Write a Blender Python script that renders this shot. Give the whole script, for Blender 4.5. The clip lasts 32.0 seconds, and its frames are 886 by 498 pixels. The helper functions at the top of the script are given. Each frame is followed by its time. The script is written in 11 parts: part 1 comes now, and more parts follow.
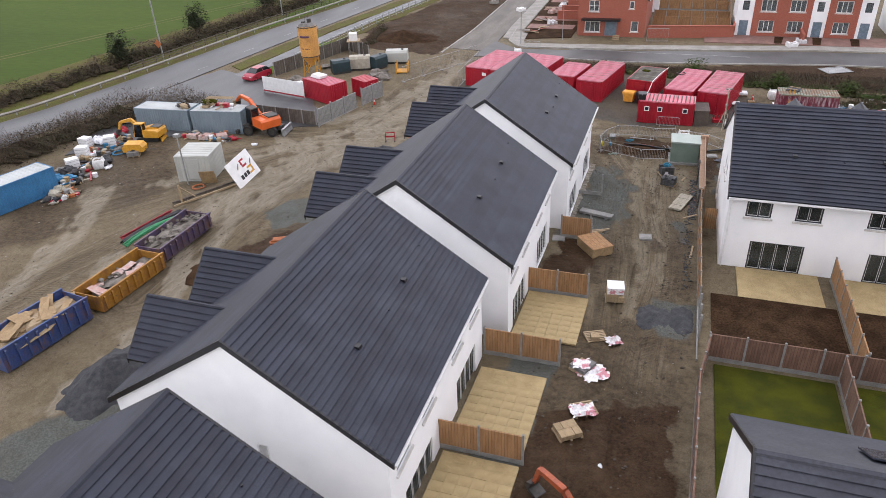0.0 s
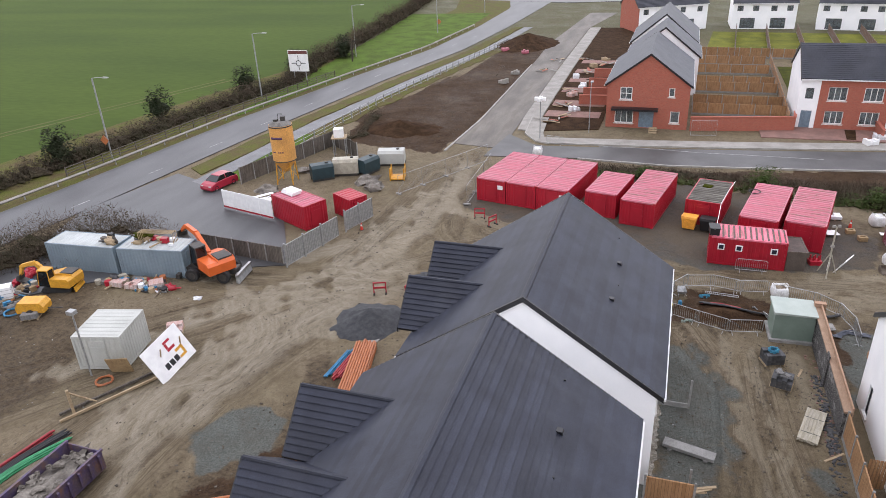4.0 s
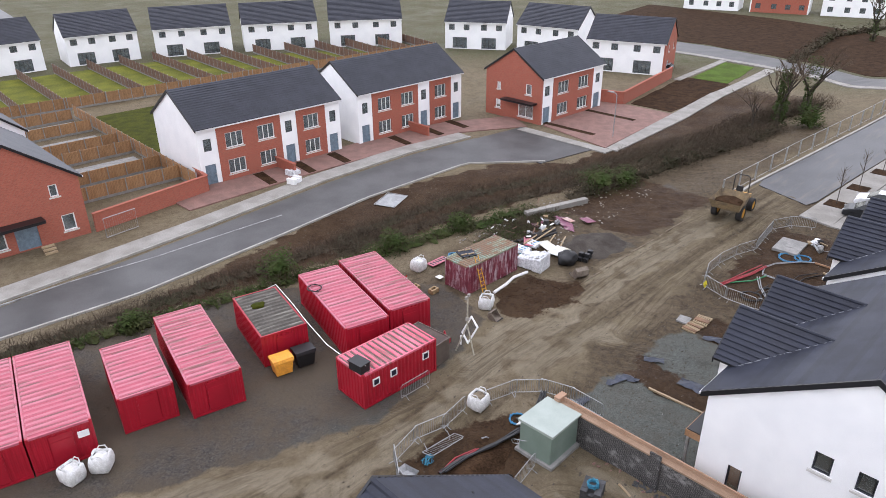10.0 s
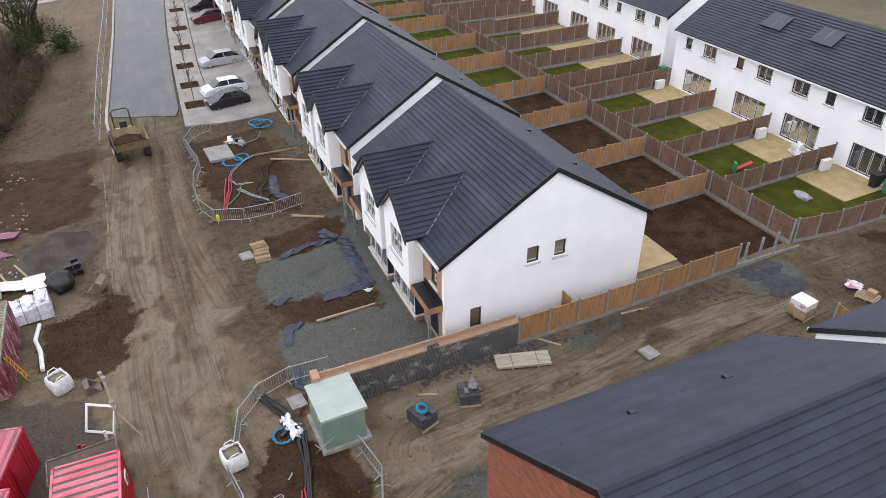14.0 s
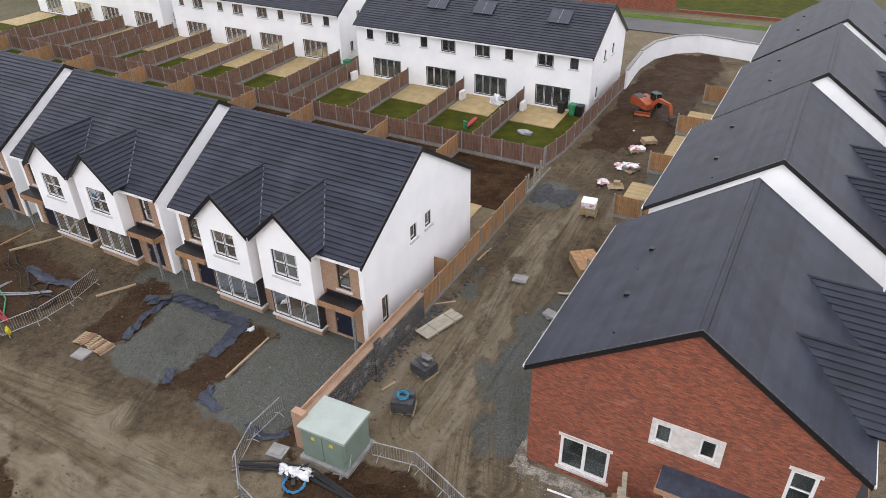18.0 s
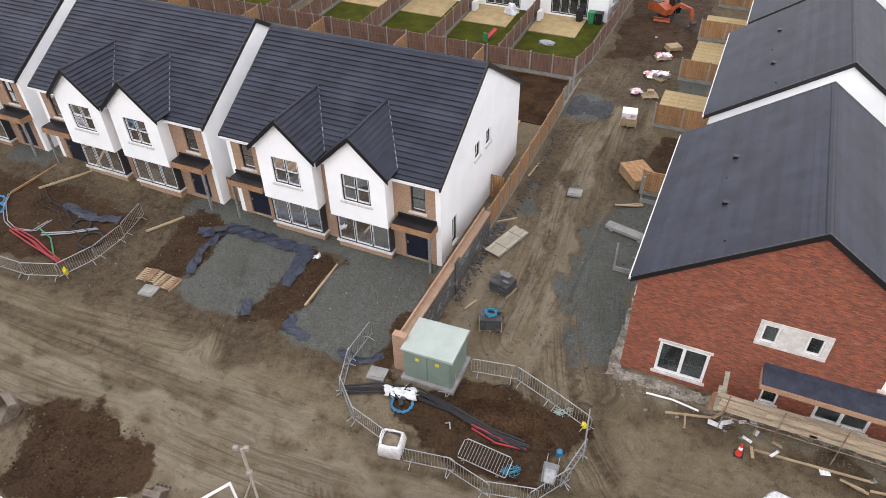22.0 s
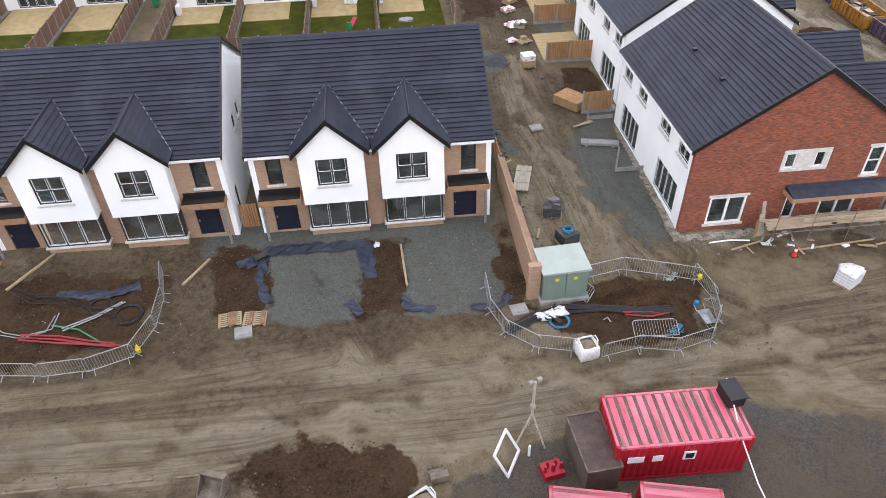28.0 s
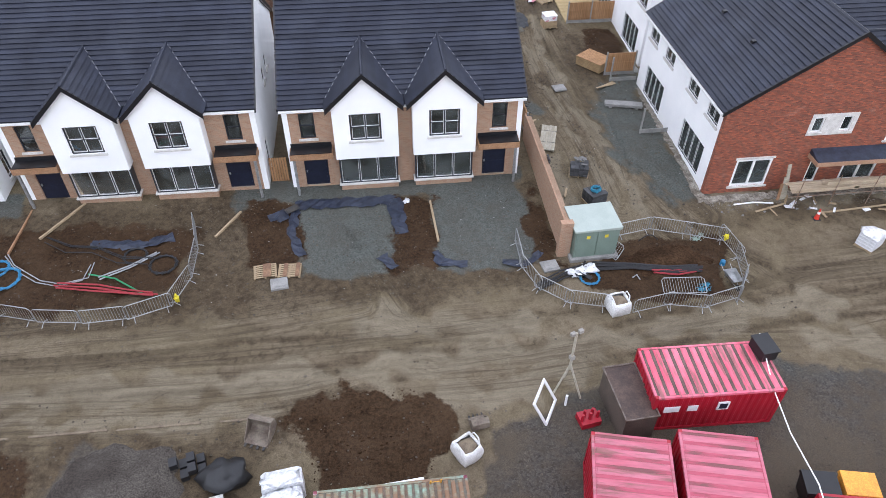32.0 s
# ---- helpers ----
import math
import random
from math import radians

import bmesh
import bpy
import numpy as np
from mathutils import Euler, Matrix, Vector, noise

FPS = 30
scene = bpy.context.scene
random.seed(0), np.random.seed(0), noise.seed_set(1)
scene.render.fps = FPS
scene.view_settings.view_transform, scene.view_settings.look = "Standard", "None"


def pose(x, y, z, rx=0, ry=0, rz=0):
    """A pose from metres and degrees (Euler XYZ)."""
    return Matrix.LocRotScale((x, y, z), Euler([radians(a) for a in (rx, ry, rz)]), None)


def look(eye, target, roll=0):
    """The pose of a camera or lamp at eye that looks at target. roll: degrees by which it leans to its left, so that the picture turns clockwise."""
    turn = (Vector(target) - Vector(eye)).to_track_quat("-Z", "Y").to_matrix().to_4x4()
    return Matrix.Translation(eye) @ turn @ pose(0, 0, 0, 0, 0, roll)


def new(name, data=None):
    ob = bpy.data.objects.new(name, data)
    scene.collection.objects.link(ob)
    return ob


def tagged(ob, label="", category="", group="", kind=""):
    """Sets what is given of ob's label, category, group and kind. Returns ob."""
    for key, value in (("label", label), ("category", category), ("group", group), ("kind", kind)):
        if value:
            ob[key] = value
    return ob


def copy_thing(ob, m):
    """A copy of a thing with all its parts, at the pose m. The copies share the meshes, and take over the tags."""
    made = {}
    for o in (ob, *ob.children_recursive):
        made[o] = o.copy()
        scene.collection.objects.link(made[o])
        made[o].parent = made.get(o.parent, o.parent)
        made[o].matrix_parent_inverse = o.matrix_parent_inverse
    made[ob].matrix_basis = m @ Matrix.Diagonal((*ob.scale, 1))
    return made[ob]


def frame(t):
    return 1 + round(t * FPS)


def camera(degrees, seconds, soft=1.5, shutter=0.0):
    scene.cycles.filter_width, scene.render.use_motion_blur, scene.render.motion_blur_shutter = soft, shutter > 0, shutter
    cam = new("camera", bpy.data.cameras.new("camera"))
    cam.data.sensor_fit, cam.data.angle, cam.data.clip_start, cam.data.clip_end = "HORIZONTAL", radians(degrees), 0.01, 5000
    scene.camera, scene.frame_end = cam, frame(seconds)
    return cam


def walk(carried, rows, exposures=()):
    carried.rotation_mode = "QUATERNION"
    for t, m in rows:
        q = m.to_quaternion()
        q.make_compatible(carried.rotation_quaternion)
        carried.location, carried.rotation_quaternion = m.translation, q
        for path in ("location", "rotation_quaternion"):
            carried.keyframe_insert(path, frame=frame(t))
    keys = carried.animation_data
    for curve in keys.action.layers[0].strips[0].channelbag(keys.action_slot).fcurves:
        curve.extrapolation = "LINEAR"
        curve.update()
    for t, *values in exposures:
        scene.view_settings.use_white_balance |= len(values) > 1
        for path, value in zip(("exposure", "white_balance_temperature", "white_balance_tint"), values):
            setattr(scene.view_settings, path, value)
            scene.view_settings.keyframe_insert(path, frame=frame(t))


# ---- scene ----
cam = camera(65.1, 32.0, soft=0.8)
METRES, EYE, TILT, LEAN, TURN = 118.9, 25.65, 0.0, 0.0, 19.6
ROWS = [
    (0.0, 0.0, 0.0, 0.0, -1.3, -30.13, 2.24),
    (0.5, 0.0003, 0.0204, -0.0012, -1.32, -28.48, 2.32),
    (1.0, 0.0007, 0.0413, -0.0027, -1.27, -26.44, 2.38),
    (1.5, 0.001, 0.063, -0.0036, -1.29, -25.97, 2.4),
    (2.0, 0.0012, 0.0854, -0.0038, -1.3, -25.99, 2.41),
    (2.5, 0.0013, 0.1079, -0.003, -1.32, -26.02, 2.38),
    (3.0, 0.0013, 0.131, -0.0011, -1.33, -26.05, 2.32),
    (3.5, 0.0011, 0.1546, 0.0003, -1.36, -26.03, 2.35),
    (5.5, -0.0239, 0.2355, 0.0034, -7.08, -26.28, 2.54),
    (6.0, -0.0333, 0.2553, 0.0042, -12.23, -26.48, 2.25),
    (6.5, -0.041, 0.2758, 0.0049, -17.51, -26.62, 1.99),
    (7.0, -0.0471, 0.2972, 0.0056, -23.17, -26.66, 1.6),
    (7.5, -0.0514, 0.3193, 0.0066, -29.54, -26.66, 1.2),
    (8.0, -0.0535, 0.3415, 0.0065, -35.99, -26.59, 0.93),
    (8.5, -0.0541, 0.3642, 0.0052, -42.74, -26.45, 0.68),
    (9.0, -0.0532, 0.3871, 0.0036, -49.57, -26.34, 0.43),
    (9.5, -0.0511, 0.4099, 0.0024, -56.58, -26.24, 0.31),
    (10.0, -0.0478, 0.4325, 0.0001, -63.93, -26.05, 0.43),
    (10.5, -0.044, 0.4554, -0.0018, -71.6, -25.93, 0.55),
    (11.0, -0.0393, 0.4782, -0.004, -79.45, -25.84, 0.69),
    (11.5, -0.034, 0.5009, -0.0068, -87.56, -25.73, 0.77),
    (12.0, -0.0277, 0.5231, -0.0093, -96.69, -28.17, 0.86),
    (12.5, -0.0191, 0.5446, -0.0094, -105.92, -31.8, 0.87),
    (13.0, -0.0086, 0.565, -0.0085, -115.39, -32.81, 0.79),
    (13.5, 0.0035, 0.5838, -0.0072, -125.4, -32.94, 0.74),
    (15.5, 0.0671, 0.6428, -0.003, -144.36, -32.88, 0.64),
    (16.0, 0.0834, 0.6548, -0.0031, -144.4, -32.73, 0.77),
    (16.5, 0.0981, 0.6666, -0.0029, -147.84, -32.67, 0.96),
    (17.0, 0.1075, 0.6745, -0.0027, -154.85, -32.62, 1.2),
    (17.5, 0.1122, 0.678, -0.0022, -163.31, -32.72, 1.29),
    (18.0, 0.1141, 0.6788, -0.0007, -170.67, -32.71, 0.92),
    (18.5, 0.1154, 0.6798, 0.0001, -174.33, -34.78, 0.37),
    (19.0, 0.116, 0.6792, 0.001, -175.12, -38.57, -0.03),
    (19.5, 0.1172, 0.6787, 0.0015, -175.19, -39.93, 0.06),
    (20.0, 0.1216, 0.6796, 0.0019, -175.16, -39.85, 0.2),
    (20.5, 0.1296, 0.6803, 0.0032, -175.2, -39.85, 0.34),
    (21.0, 0.1403, 0.6817, 0.003, -175.24, -39.72, 0.49),
    (21.5, 0.1536, 0.683, 0.0017, -175.31, -39.7, 0.64),
    (22.0, 0.169, 0.6844, 0.0009, -175.44, -39.67, 0.88),
    (22.5, 0.1853, 0.6854, 0.0009, -175.53, -39.62, 1.01),
    (23.0, 0.2011, 0.6864, 0.0008, -175.92, -39.59, 1.02),
    (23.5, 0.2166, 0.6874, 0.0007, -176.69, -39.58, 0.97),
    (24.0, 0.2311, 0.6882, 0.0008, -177.75, -39.57, 1.03),
    (24.5, 0.2455, 0.6893, 0.0005, -181.39, -39.59, 1.09),
    (26.5, 0.3015, 0.691, -0.0, -196.48, -39.65, 1.2),
    (27.0, 0.3132, 0.6906, 0.0006, -199.77, -39.7, 1.21),
    (27.5, 0.3249, 0.6898, 0.0011, -203.18, -39.76, 1.24),
    (28.0, 0.3363, 0.6881, 0.0016, -205.83, -39.81, 1.2),
    (28.5, 0.3468, 0.6874, 0.0009, -206.01, -40.48, 1.18),
    (29.0, 0.3552, 0.6867, 0.0001, -205.96, -44.59, 1.24),
    (29.5, 0.3575, 0.6865, 0.0002, -206.06, -49.44, 0.88),
    (30.0, 0.3576, 0.6861, 0.0007, -206.06, -53.76, 0.5),
    (30.5, 0.3571, 0.6851, 0.0013, -206.06, -54.47, 0.31),
    (31.0, 0.3567, 0.6845, 0.0016, -206.05, -50.76, 0.14),
    (31.5, 0.3568, 0.6845, 0.0016, -206.05, -46.08, -0.03),
    (32.0, 0.3572, 0.6848, 0.0013, -205.92, -42.66, -0.18),
]
walk(cam, [(t, pose(0, 0, EYE, TILT, LEAN, TURN) @ pose(METRES * x, METRES * y, METRES * z, 90 + pitch, roll, yaw)) for t, x, y, z, yaw, pitch, roll in ROWS],
     [(0, 0.98, 6650, 18), (3, 1.06, 6600, 18), (9, 1.12, 6400, 18), (11.5, 1.15, 6450, 17), (13, 1.08, 6500, 16), (17, 0.98, 6700, 16), (19, 1.03, 6750, 16), (20.3, 1.12, 6800, 16), (22, 1.12, 6800, 16), (24, 1.16, 6650, 16), (28, 1.19, 6500, 16), (32, 1.19, 6100, 16)])

# ---- world and sun: an overcast winter day ----
world = bpy.data.worlds.new("overcast_sky")
scene.world = world
world.use_nodes = True
wn, wl = world.node_tree.nodes, world.node_tree.links
sky = wn.new("ShaderNodeTexSky")
sky.sky_type, sky.sun_disc = "NISHITA", False
sky.sun_elevation, sky.sun_rotation = radians(74), radians(355)
sky.air_density, sky.dust_density, sky.ozone_density = 1.6, 0.4, 1.0
soft_sky = wn.new("ShaderNodeHueSaturation")
soft_sky.inputs["Saturation"].default_value = 0.30
wl.new(sky.outputs[0], soft_sky.inputs["Color"])
wl.new(soft_sky.outputs[0], wn["Background"].inputs["Color"])
wn["Background"].inputs["Strength"].default_value = 0.15
sun_data = bpy.data.lights.new("sun", "SUN")
sun_data.energy, sun_data.angle, sun_data.color = 0.6, radians(150), (1.0, 0.99, 0.97)
sun = new("sun", sun_data)
sun.matrix_basis = look((-3, 0.5, 80), (0, 0, 24))


# ---- ground height ----
def smooth(a, b, v):
    u = min(1.0, max(0.0, (v - a) / (b - a)))
    return u * u * (3 - 2 * u)


def gz(x, y):
    z = -0.35 * smooth(54, 62, y)
    z += min(1.7, 0.045 * max(0, 48 - y)) * smooth(-22, -7, x)
    z += 0.02 * max(0, min(x, 100) - 18) * (1 - smooth(72, 82, y)) * smooth(20, 40, y)
    return z


# ---- geometry helpers ----
class Geo:
    """Collects boxes, prisms, tubes and lumps into one mesh."""

    def __init__(self, weld=False):
        self.v, self.f, self.weld = [], [], weld

    def add(self, vs, fs, m=None):
        n = len(self.v)
        self.v += [tuple(m @ Vector(p)) for p in vs] if m else [tuple(p) for p in vs]
        self.f += [[i + n for i in f] for f in fs]
        return self

    def box(self, x0, y0, z0, x1, y1, z1, m=None):
        vs = [(x, y, z) for x in (x0, x1) for y in (y0, y1) for z in (z0, z1)]
        return self.add(vs, [(0, 1, 3, 2), (4, 6, 7, 5), (0, 4, 5, 1), (2, 3, 7, 6), (0, 2, 6, 4), (1, 5, 7, 3)], m)

    def ext(self, poly, a, b, axis="z", m=None):
        n = len(poly)

        def put(p, w):
            return (p[0], p[1], w) if axis == "z" else (w, p[0], p[1]) if axis == "x" else (p[0], w, p[1])
        vs = [put(p, a) for p in poly] + [put(p, b) for p in poly]
        fs = [list(range(n))[::-1], list(range(n, 2 * n))] + [(i, (i + 1) % n, n + (i + 1) % n, n + i) for i in range(n)]
        return self.add(vs, fs, m)

    def tube(self, pts, r, n=6, m=None):
        vs, fs = [], []
        pts = [Vector(p) for p in pts]
        for i, p in enumerate(pts):
            d = (pts[min(i + 1, len(pts) - 1)] - pts[max(i - 1, 0)]).normalized()
            a = d.cross(Vector((0, 0, 1)) if abs(d.z) < 0.9 else Vector((1, 0, 0))).normalized()
            b = d.cross(a)
            vs += [p + r * (math.cos(6.2832 * k / n) * a + math.sin(6.2832 * k / n) * b) for k in range(n)]
        for i in range(len(pts) - 1):
            fs += [(i * n + k, i * n + (k + 1) % n, (i + 1) * n + (k + 1) % n, (i + 1) * n + k) for k in range(n)]
        fs += [list(range(n))[::-1], [len(vs) - n + k for k in range(n)]]
        return self.add(vs, fs, m)

    def cone(self, x, y, z0, z1, r0, r1, n=12, m=None):
        vs = [(x + r * math.cos(6.2832 * k / n), y + r * math.sin(6.2832 * k / n), z) for r, z in ((r0, z0), (r1, z1)) for k in range(n)]
        fs = [list(range(n))[::-1], list(range(n, 2 * n))] + [(k, (k + 1) % n, n + (k + 1) % n, n + k) for k in range(n)]
        return self.add(vs, fs, m)

    def lump(self, c, r, seed=0, rough=0.25, rings=7, n=12, floor=None):
        vs, fs = [], []
        for i in range(rings + 1):
            a = math.pi * i / rings
            for k in range(n):
                b = 6.2832 * k / n
                d = Vector((math.sin(a) * math.cos(b), math.sin(a) * math.sin(b), math.cos(a)))
                w = 1 + rough * noise.noise(d * 1.7 + Vector((seed * 3.1, seed * 1.3, 0))) * 2
                p = [c[j] + r[j] * d[j] * w for j in range(3)]
                if floor is not None:
                    p[2] = max(p[2], floor)
                vs.append(p)
        for i in range(rings):
            fs += [(i * n + k, (i + 1) * n + k, (i + 1) * n + (k + 1) % n, i * n + (k + 1) % n) for k in range(n)]
        return self.add(vs, fs)

    def mesh(self, name, mat=None, smoothed=False):
        me = bpy.data.meshes.new(name)
        if self.weld:
            keys, order = {}, []
            for p in self.v:
                k = tuple(round(c, 4) for c in p)
                keys.setdefault(k, len(keys))
                order.append(keys[k])
            self.v, self.f = list(keys), [[order[i] for i in f] for f in self.f]
        me.from_pydata(self.v, [], self.f)
        if mat:
            me.materials.append(mat)
        if smoothed:
            me.polygons.foreach_set("use_smooth", [True] * len(me.polygons))
        return me


def part(name, g, mat, parent, label="", smoothed=False):
    ob = new(name, g.mesh(name, mat, smoothed) if isinstance(g, Geo) else g)
    ob.parent = parent
    return tagged(ob, label)


def thing(name, label, category, x, y, z=None, rz=0, group="", kind=""):
    ob = new(name)
    ob.empty_display_size = 0.3
    ob.matrix_basis = pose(x, y, gz(x, y) if z is None else z, 0, 0, rz)
    return tagged(ob, label, category, group, kind)


def solid(name, g, mat, label, category, x=0, y=0, z=None, rz=0, group="", kind="", smoothed=False, m=None):
    ob = new(name, g.mesh(name, mat, smoothed) if isinstance(g, Geo) else g)
    ob.matrix_basis = m if m else pose(x, y, gz(x, y) if z is None else z, 0, 0, rz)
    return tagged(ob, label, category, group, kind)


# ---- materials ----
def streaks(m, colour, stretch, scale, lo, hi, amount):
    """Lays long stains of one colour over a material."""
    n, l = m.node_tree.nodes, m.node_tree.links
    b = n["Principled BSDF"]
    co, mp, ns, mr, mx = n.new("ShaderNodeTexCoord"), n.new("ShaderNodeMapping"), n.new("ShaderNodeTexNoise"), n.new("ShaderNodeMapRange"), n.new("ShaderNodeMix")
    mp.inputs["Scale"].default_value = stretch
    ns.inputs["Scale"].default_value, ns.inputs["Detail"].default_value, ns.inputs["Roughness"].default_value = scale, 8, 0.65
    for i, v in enumerate((lo, hi, 0.0, amount)):
        mr.inputs[i + 1].default_value = v
    mx.data_type = "RGBA"
    old = b.inputs["Base Color"].links[0].from_socket
    l.new(co.outputs["Object"], mp.inputs[0])
    l.new(mp.outputs[0], ns.inputs["Vector"])
    l.new(ns.outputs[0], mr.inputs[0])
    l.new(mr.outputs[0], mx.inputs[0])
    l.new(old, mx.inputs[6])
    mx.inputs[7].default_value = (*colour, 1)
    l.new(mx.outputs[2], b.inputs["Base Color"])
    return m


def mat(name, base, other=None, scale=1.5, fine=25.0, rough=0.75, bump=0.15, metal=0.0, spread=0.5, rand=0.0, stretch=(1, 1, 1), spec=0.5, grain=0.25):
    """Two colours mixed by coarse noise, a fine grain, and a small relief."""
    m = bpy.data.materials.new(name)
    m.use_nodes = True
    n, l = m.node_tree.nodes, m.node_tree.links
    b = n["Principled BSDF"]
    co = n.new("ShaderNodeTexCoord")
    mp = n.new("ShaderNodeMapping")
    mp.inputs["Scale"].default_value = stretch
    l.new(co.outputs["Object"], mp.inputs["Vector"])
    n1 = n.new("ShaderNodeTexNoise")
    n1.inputs["Scale"].default_value, n1.inputs["Detail"].default_value = scale, 6
    n2 = n.new("ShaderNodeTexNoise")
    n2.inputs["Scale"].default_value, n2.inputs["Detail"].default_value = fine, 4
    for k in (n1, n2):
        l.new(mp.outputs[0], k.inputs["Vector"])
    ramp = n.new("ShaderNodeMapRange")
    ramp.inputs[1].default_value, ramp.inputs[2].default_value = 0.5 - 0.25 * spread, 0.5 + 0.25 * spread
    l.new(n1.outputs[0], ramp.inputs[0])
    mix = n.new("ShaderNodeMix")
    mix.data_type = "RGBA"
    other = other or tuple(c * 0.75 for c in base)
    if max(base) < 0.6:
        base, other = tuple(c * 0.76 for c in base), tuple(c * 0.76 for c in other)
    mix.inputs[6].default_value, mix.inputs[7].default_value = (*base, 1), (*other, 1)
    l.new(ramp.outputs[0], mix.inputs[0])
    gr = n.new("ShaderNodeMapRange")
    gr.inputs[1].default_value, gr.inputs[2].default_value = 0.3, 0.7
    gr.inputs[3].default_value, gr.inputs[4].default_value = 1 - grain, 1 + grain
    l.new(n2.outputs[0], gr.inputs[0])
    mul = n.new("ShaderNodeVectorMath")
    mul.operation = "SCALE"
    l.new(mix.outputs[2], mul.inputs[0])
    l.new(gr.outputs[0], mul.inputs[3])
    col = mul.outputs[0]
    if rand:
        oi = n.new("ShaderNodeObjectInfo")
        rr = n.new("ShaderNodeMapRange")
        rr.inputs[3].default_value, rr.inputs[4].default_value = 1 - rand, 1 + rand
        l.new(oi.outputs["Random"], rr.inputs[0])
        mul2 = n.new("ShaderNodeVectorMath")
        mul2.operation = "SCALE"
        l.new(col, mul2.inputs[0])
        l.new(rr.outputs[0], mul2.inputs[3])
        col = mul2.outputs[0]
    l.new(col, b.inputs["Base Color"])
    b.inputs["Roughness"].default_value, b.inputs["Metallic"].default_value = rough, metal
    b.inputs["Specular IOR Level"].default_value = spec
    if bump:
        bp = n.new("ShaderNodeBump")
        bp.inputs["Strength"].default_value, bp.inputs["Distance"].default_value = bump, 0.02
        l.new(n2.outputs[0], bp.inputs["Height"])
        l.new(bp.outputs[0], b.inputs["Normal"])
    return m


def joints(m, axis, pitch, width, dark, offset=0.0, shift=0.0):
    """Adds thin dark joints across one object axis of a material, with relief."""
    n, l = m.node_tree.nodes, m.node_tree.links
    b = n["Principled BSDF"]
    co = n.new("ShaderNodeTexCoord")
    sp = n.new("ShaderNodeSeparateXYZ")
    l.new(co.outputs["Object"], sp.inputs[0])
    oi = n.new("ShaderNodeObjectInfo")
    ma = n.new("ShaderNodeMath")
    ma.operation = "MULTIPLY_ADD"
    l.new(oi.outputs["Random"], ma.inputs[0])
    ma.inputs[1].default_value = shift
    l.new(sp.outputs[axis], ma.inputs[2])
    dv = n.new("ShaderNodeMath")
    dv.operation = "DIVIDE"
    l.new(ma.outputs[0], dv.inputs[0])
    dv.inputs[1].default_value = pitch
    fr = n.new("ShaderNodeMath")
    fr.operation = "FRACT"
    l.new(dv.outputs[0], fr.inputs[0])
    lt = n.new("ShaderNodeMath")
    lt.operation = "LESS_THAN"
    l.new(fr.outputs[0], lt.inputs[0])
    lt.inputs[1].default_value = width / pitch
    old = b.inputs["Base Color"].links[0].from_socket
    mr = n.new("ShaderNodeMapRange")
    mr.inputs[3].default_value, mr.inputs[4].default_value = 1.0, dark
    l.new(lt.outputs[0], mr.inputs[0])
    sc = n.new("ShaderNodeVectorMath")
    sc.operation = "SCALE"
    l.new(old, sc.inputs[0])
    l.new(mr.outputs[0], sc.inputs[3])
    l.new(sc.outputs[0], b.inputs["Base Color"])
    return m


def brickwork(name, colours, mortar, lo=0.55, hi=1.2):
    """Brick courses by true size, on walls that face along either ground axis."""
    m = bpy.data.materials.new(name)
    m.use_nodes = True
    n, l = m.node_tree.nodes, m.node_tree.links
    b = n["Principled BSDF"]
    co = n.new("ShaderNodeTexCoord")
    sp = n.new("ShaderNodeSeparateXYZ")
    l.new(co.outputs["Object"], sp.inputs[0])
    ad = n.new("ShaderNodeMath")
    l.new(sp.outputs[0], ad.inputs[0])
    l.new(sp.outputs[1], ad.inputs[1])
    cb = n.new("ShaderNodeCombineXYZ")
    l.new(ad.outputs[0], cb.inputs[0])
    l.new(sp.outputs[2], cb.inputs[1])
    br = n.new("ShaderNodeTexBrick")
    br.inputs["Scale"].default_value = 1.0
    br.inputs["Brick Width"].default_value, br.inputs["Row Height"].default_value = 0.225, 0.075
    br.inputs["Mortar Size"].default_value, br.inputs["Bias"].default_value = 0.008, 0.0
    br.inputs["Color1"].default_value, br.inputs["Color2"].default_value = (*colours[0], 1), (*colours[1], 1)
    br.inputs["Mortar"].default_value = (*mortar, 1)
    l.new(cb.outputs[0], br.inputs["Vector"])
    mp = n.new("ShaderNodeMapping")
    mp.inputs["Scale"].default_value = (1.7, 13.0, 1)
    l.new(cb.outputs[0], mp.inputs["Vector"])
    ns = n.new("ShaderNodeTexNoise")
    ns.inputs["Scale"].default_value, ns.inputs["Detail"].default_value, ns.inputs["Roughness"].default_value = 1.6, 8, 0.75
    l.new(mp.outputs[0], ns.inputs["Vector"])
    mr = n.new("ShaderNodeMapRange")
    mr.inputs[1].default_value, mr.inputs[2].default_value, mr.inputs[3].default_value, mr.inputs[4].default_value = 0.32, 0.6, lo, hi
    l.new(ns.outputs[0], mr.inputs[0])
    sc = n.new("ShaderNodeVectorMath")
    sc.operation = "SCALE"
    l.new(br.outputs["Color"], sc.inputs[0])
    l.new(mr.outputs[0], sc.inputs[3])
    l.new(sc.outputs[0], b.inputs["Base Color"])
    b.inputs["Roughness"].default_value = 0.85
    bp = n.new("ShaderNodeBump")
    bp.inputs["Strength"].default_value, bp.inputs["Distance"].default_value = 0.4, 0.01
    bp.invert = True
    l.new(br.outputs["Fac"], bp.inputs["Height"])
    l.new(bp.outputs[0], b.inputs["Normal"])
    return m


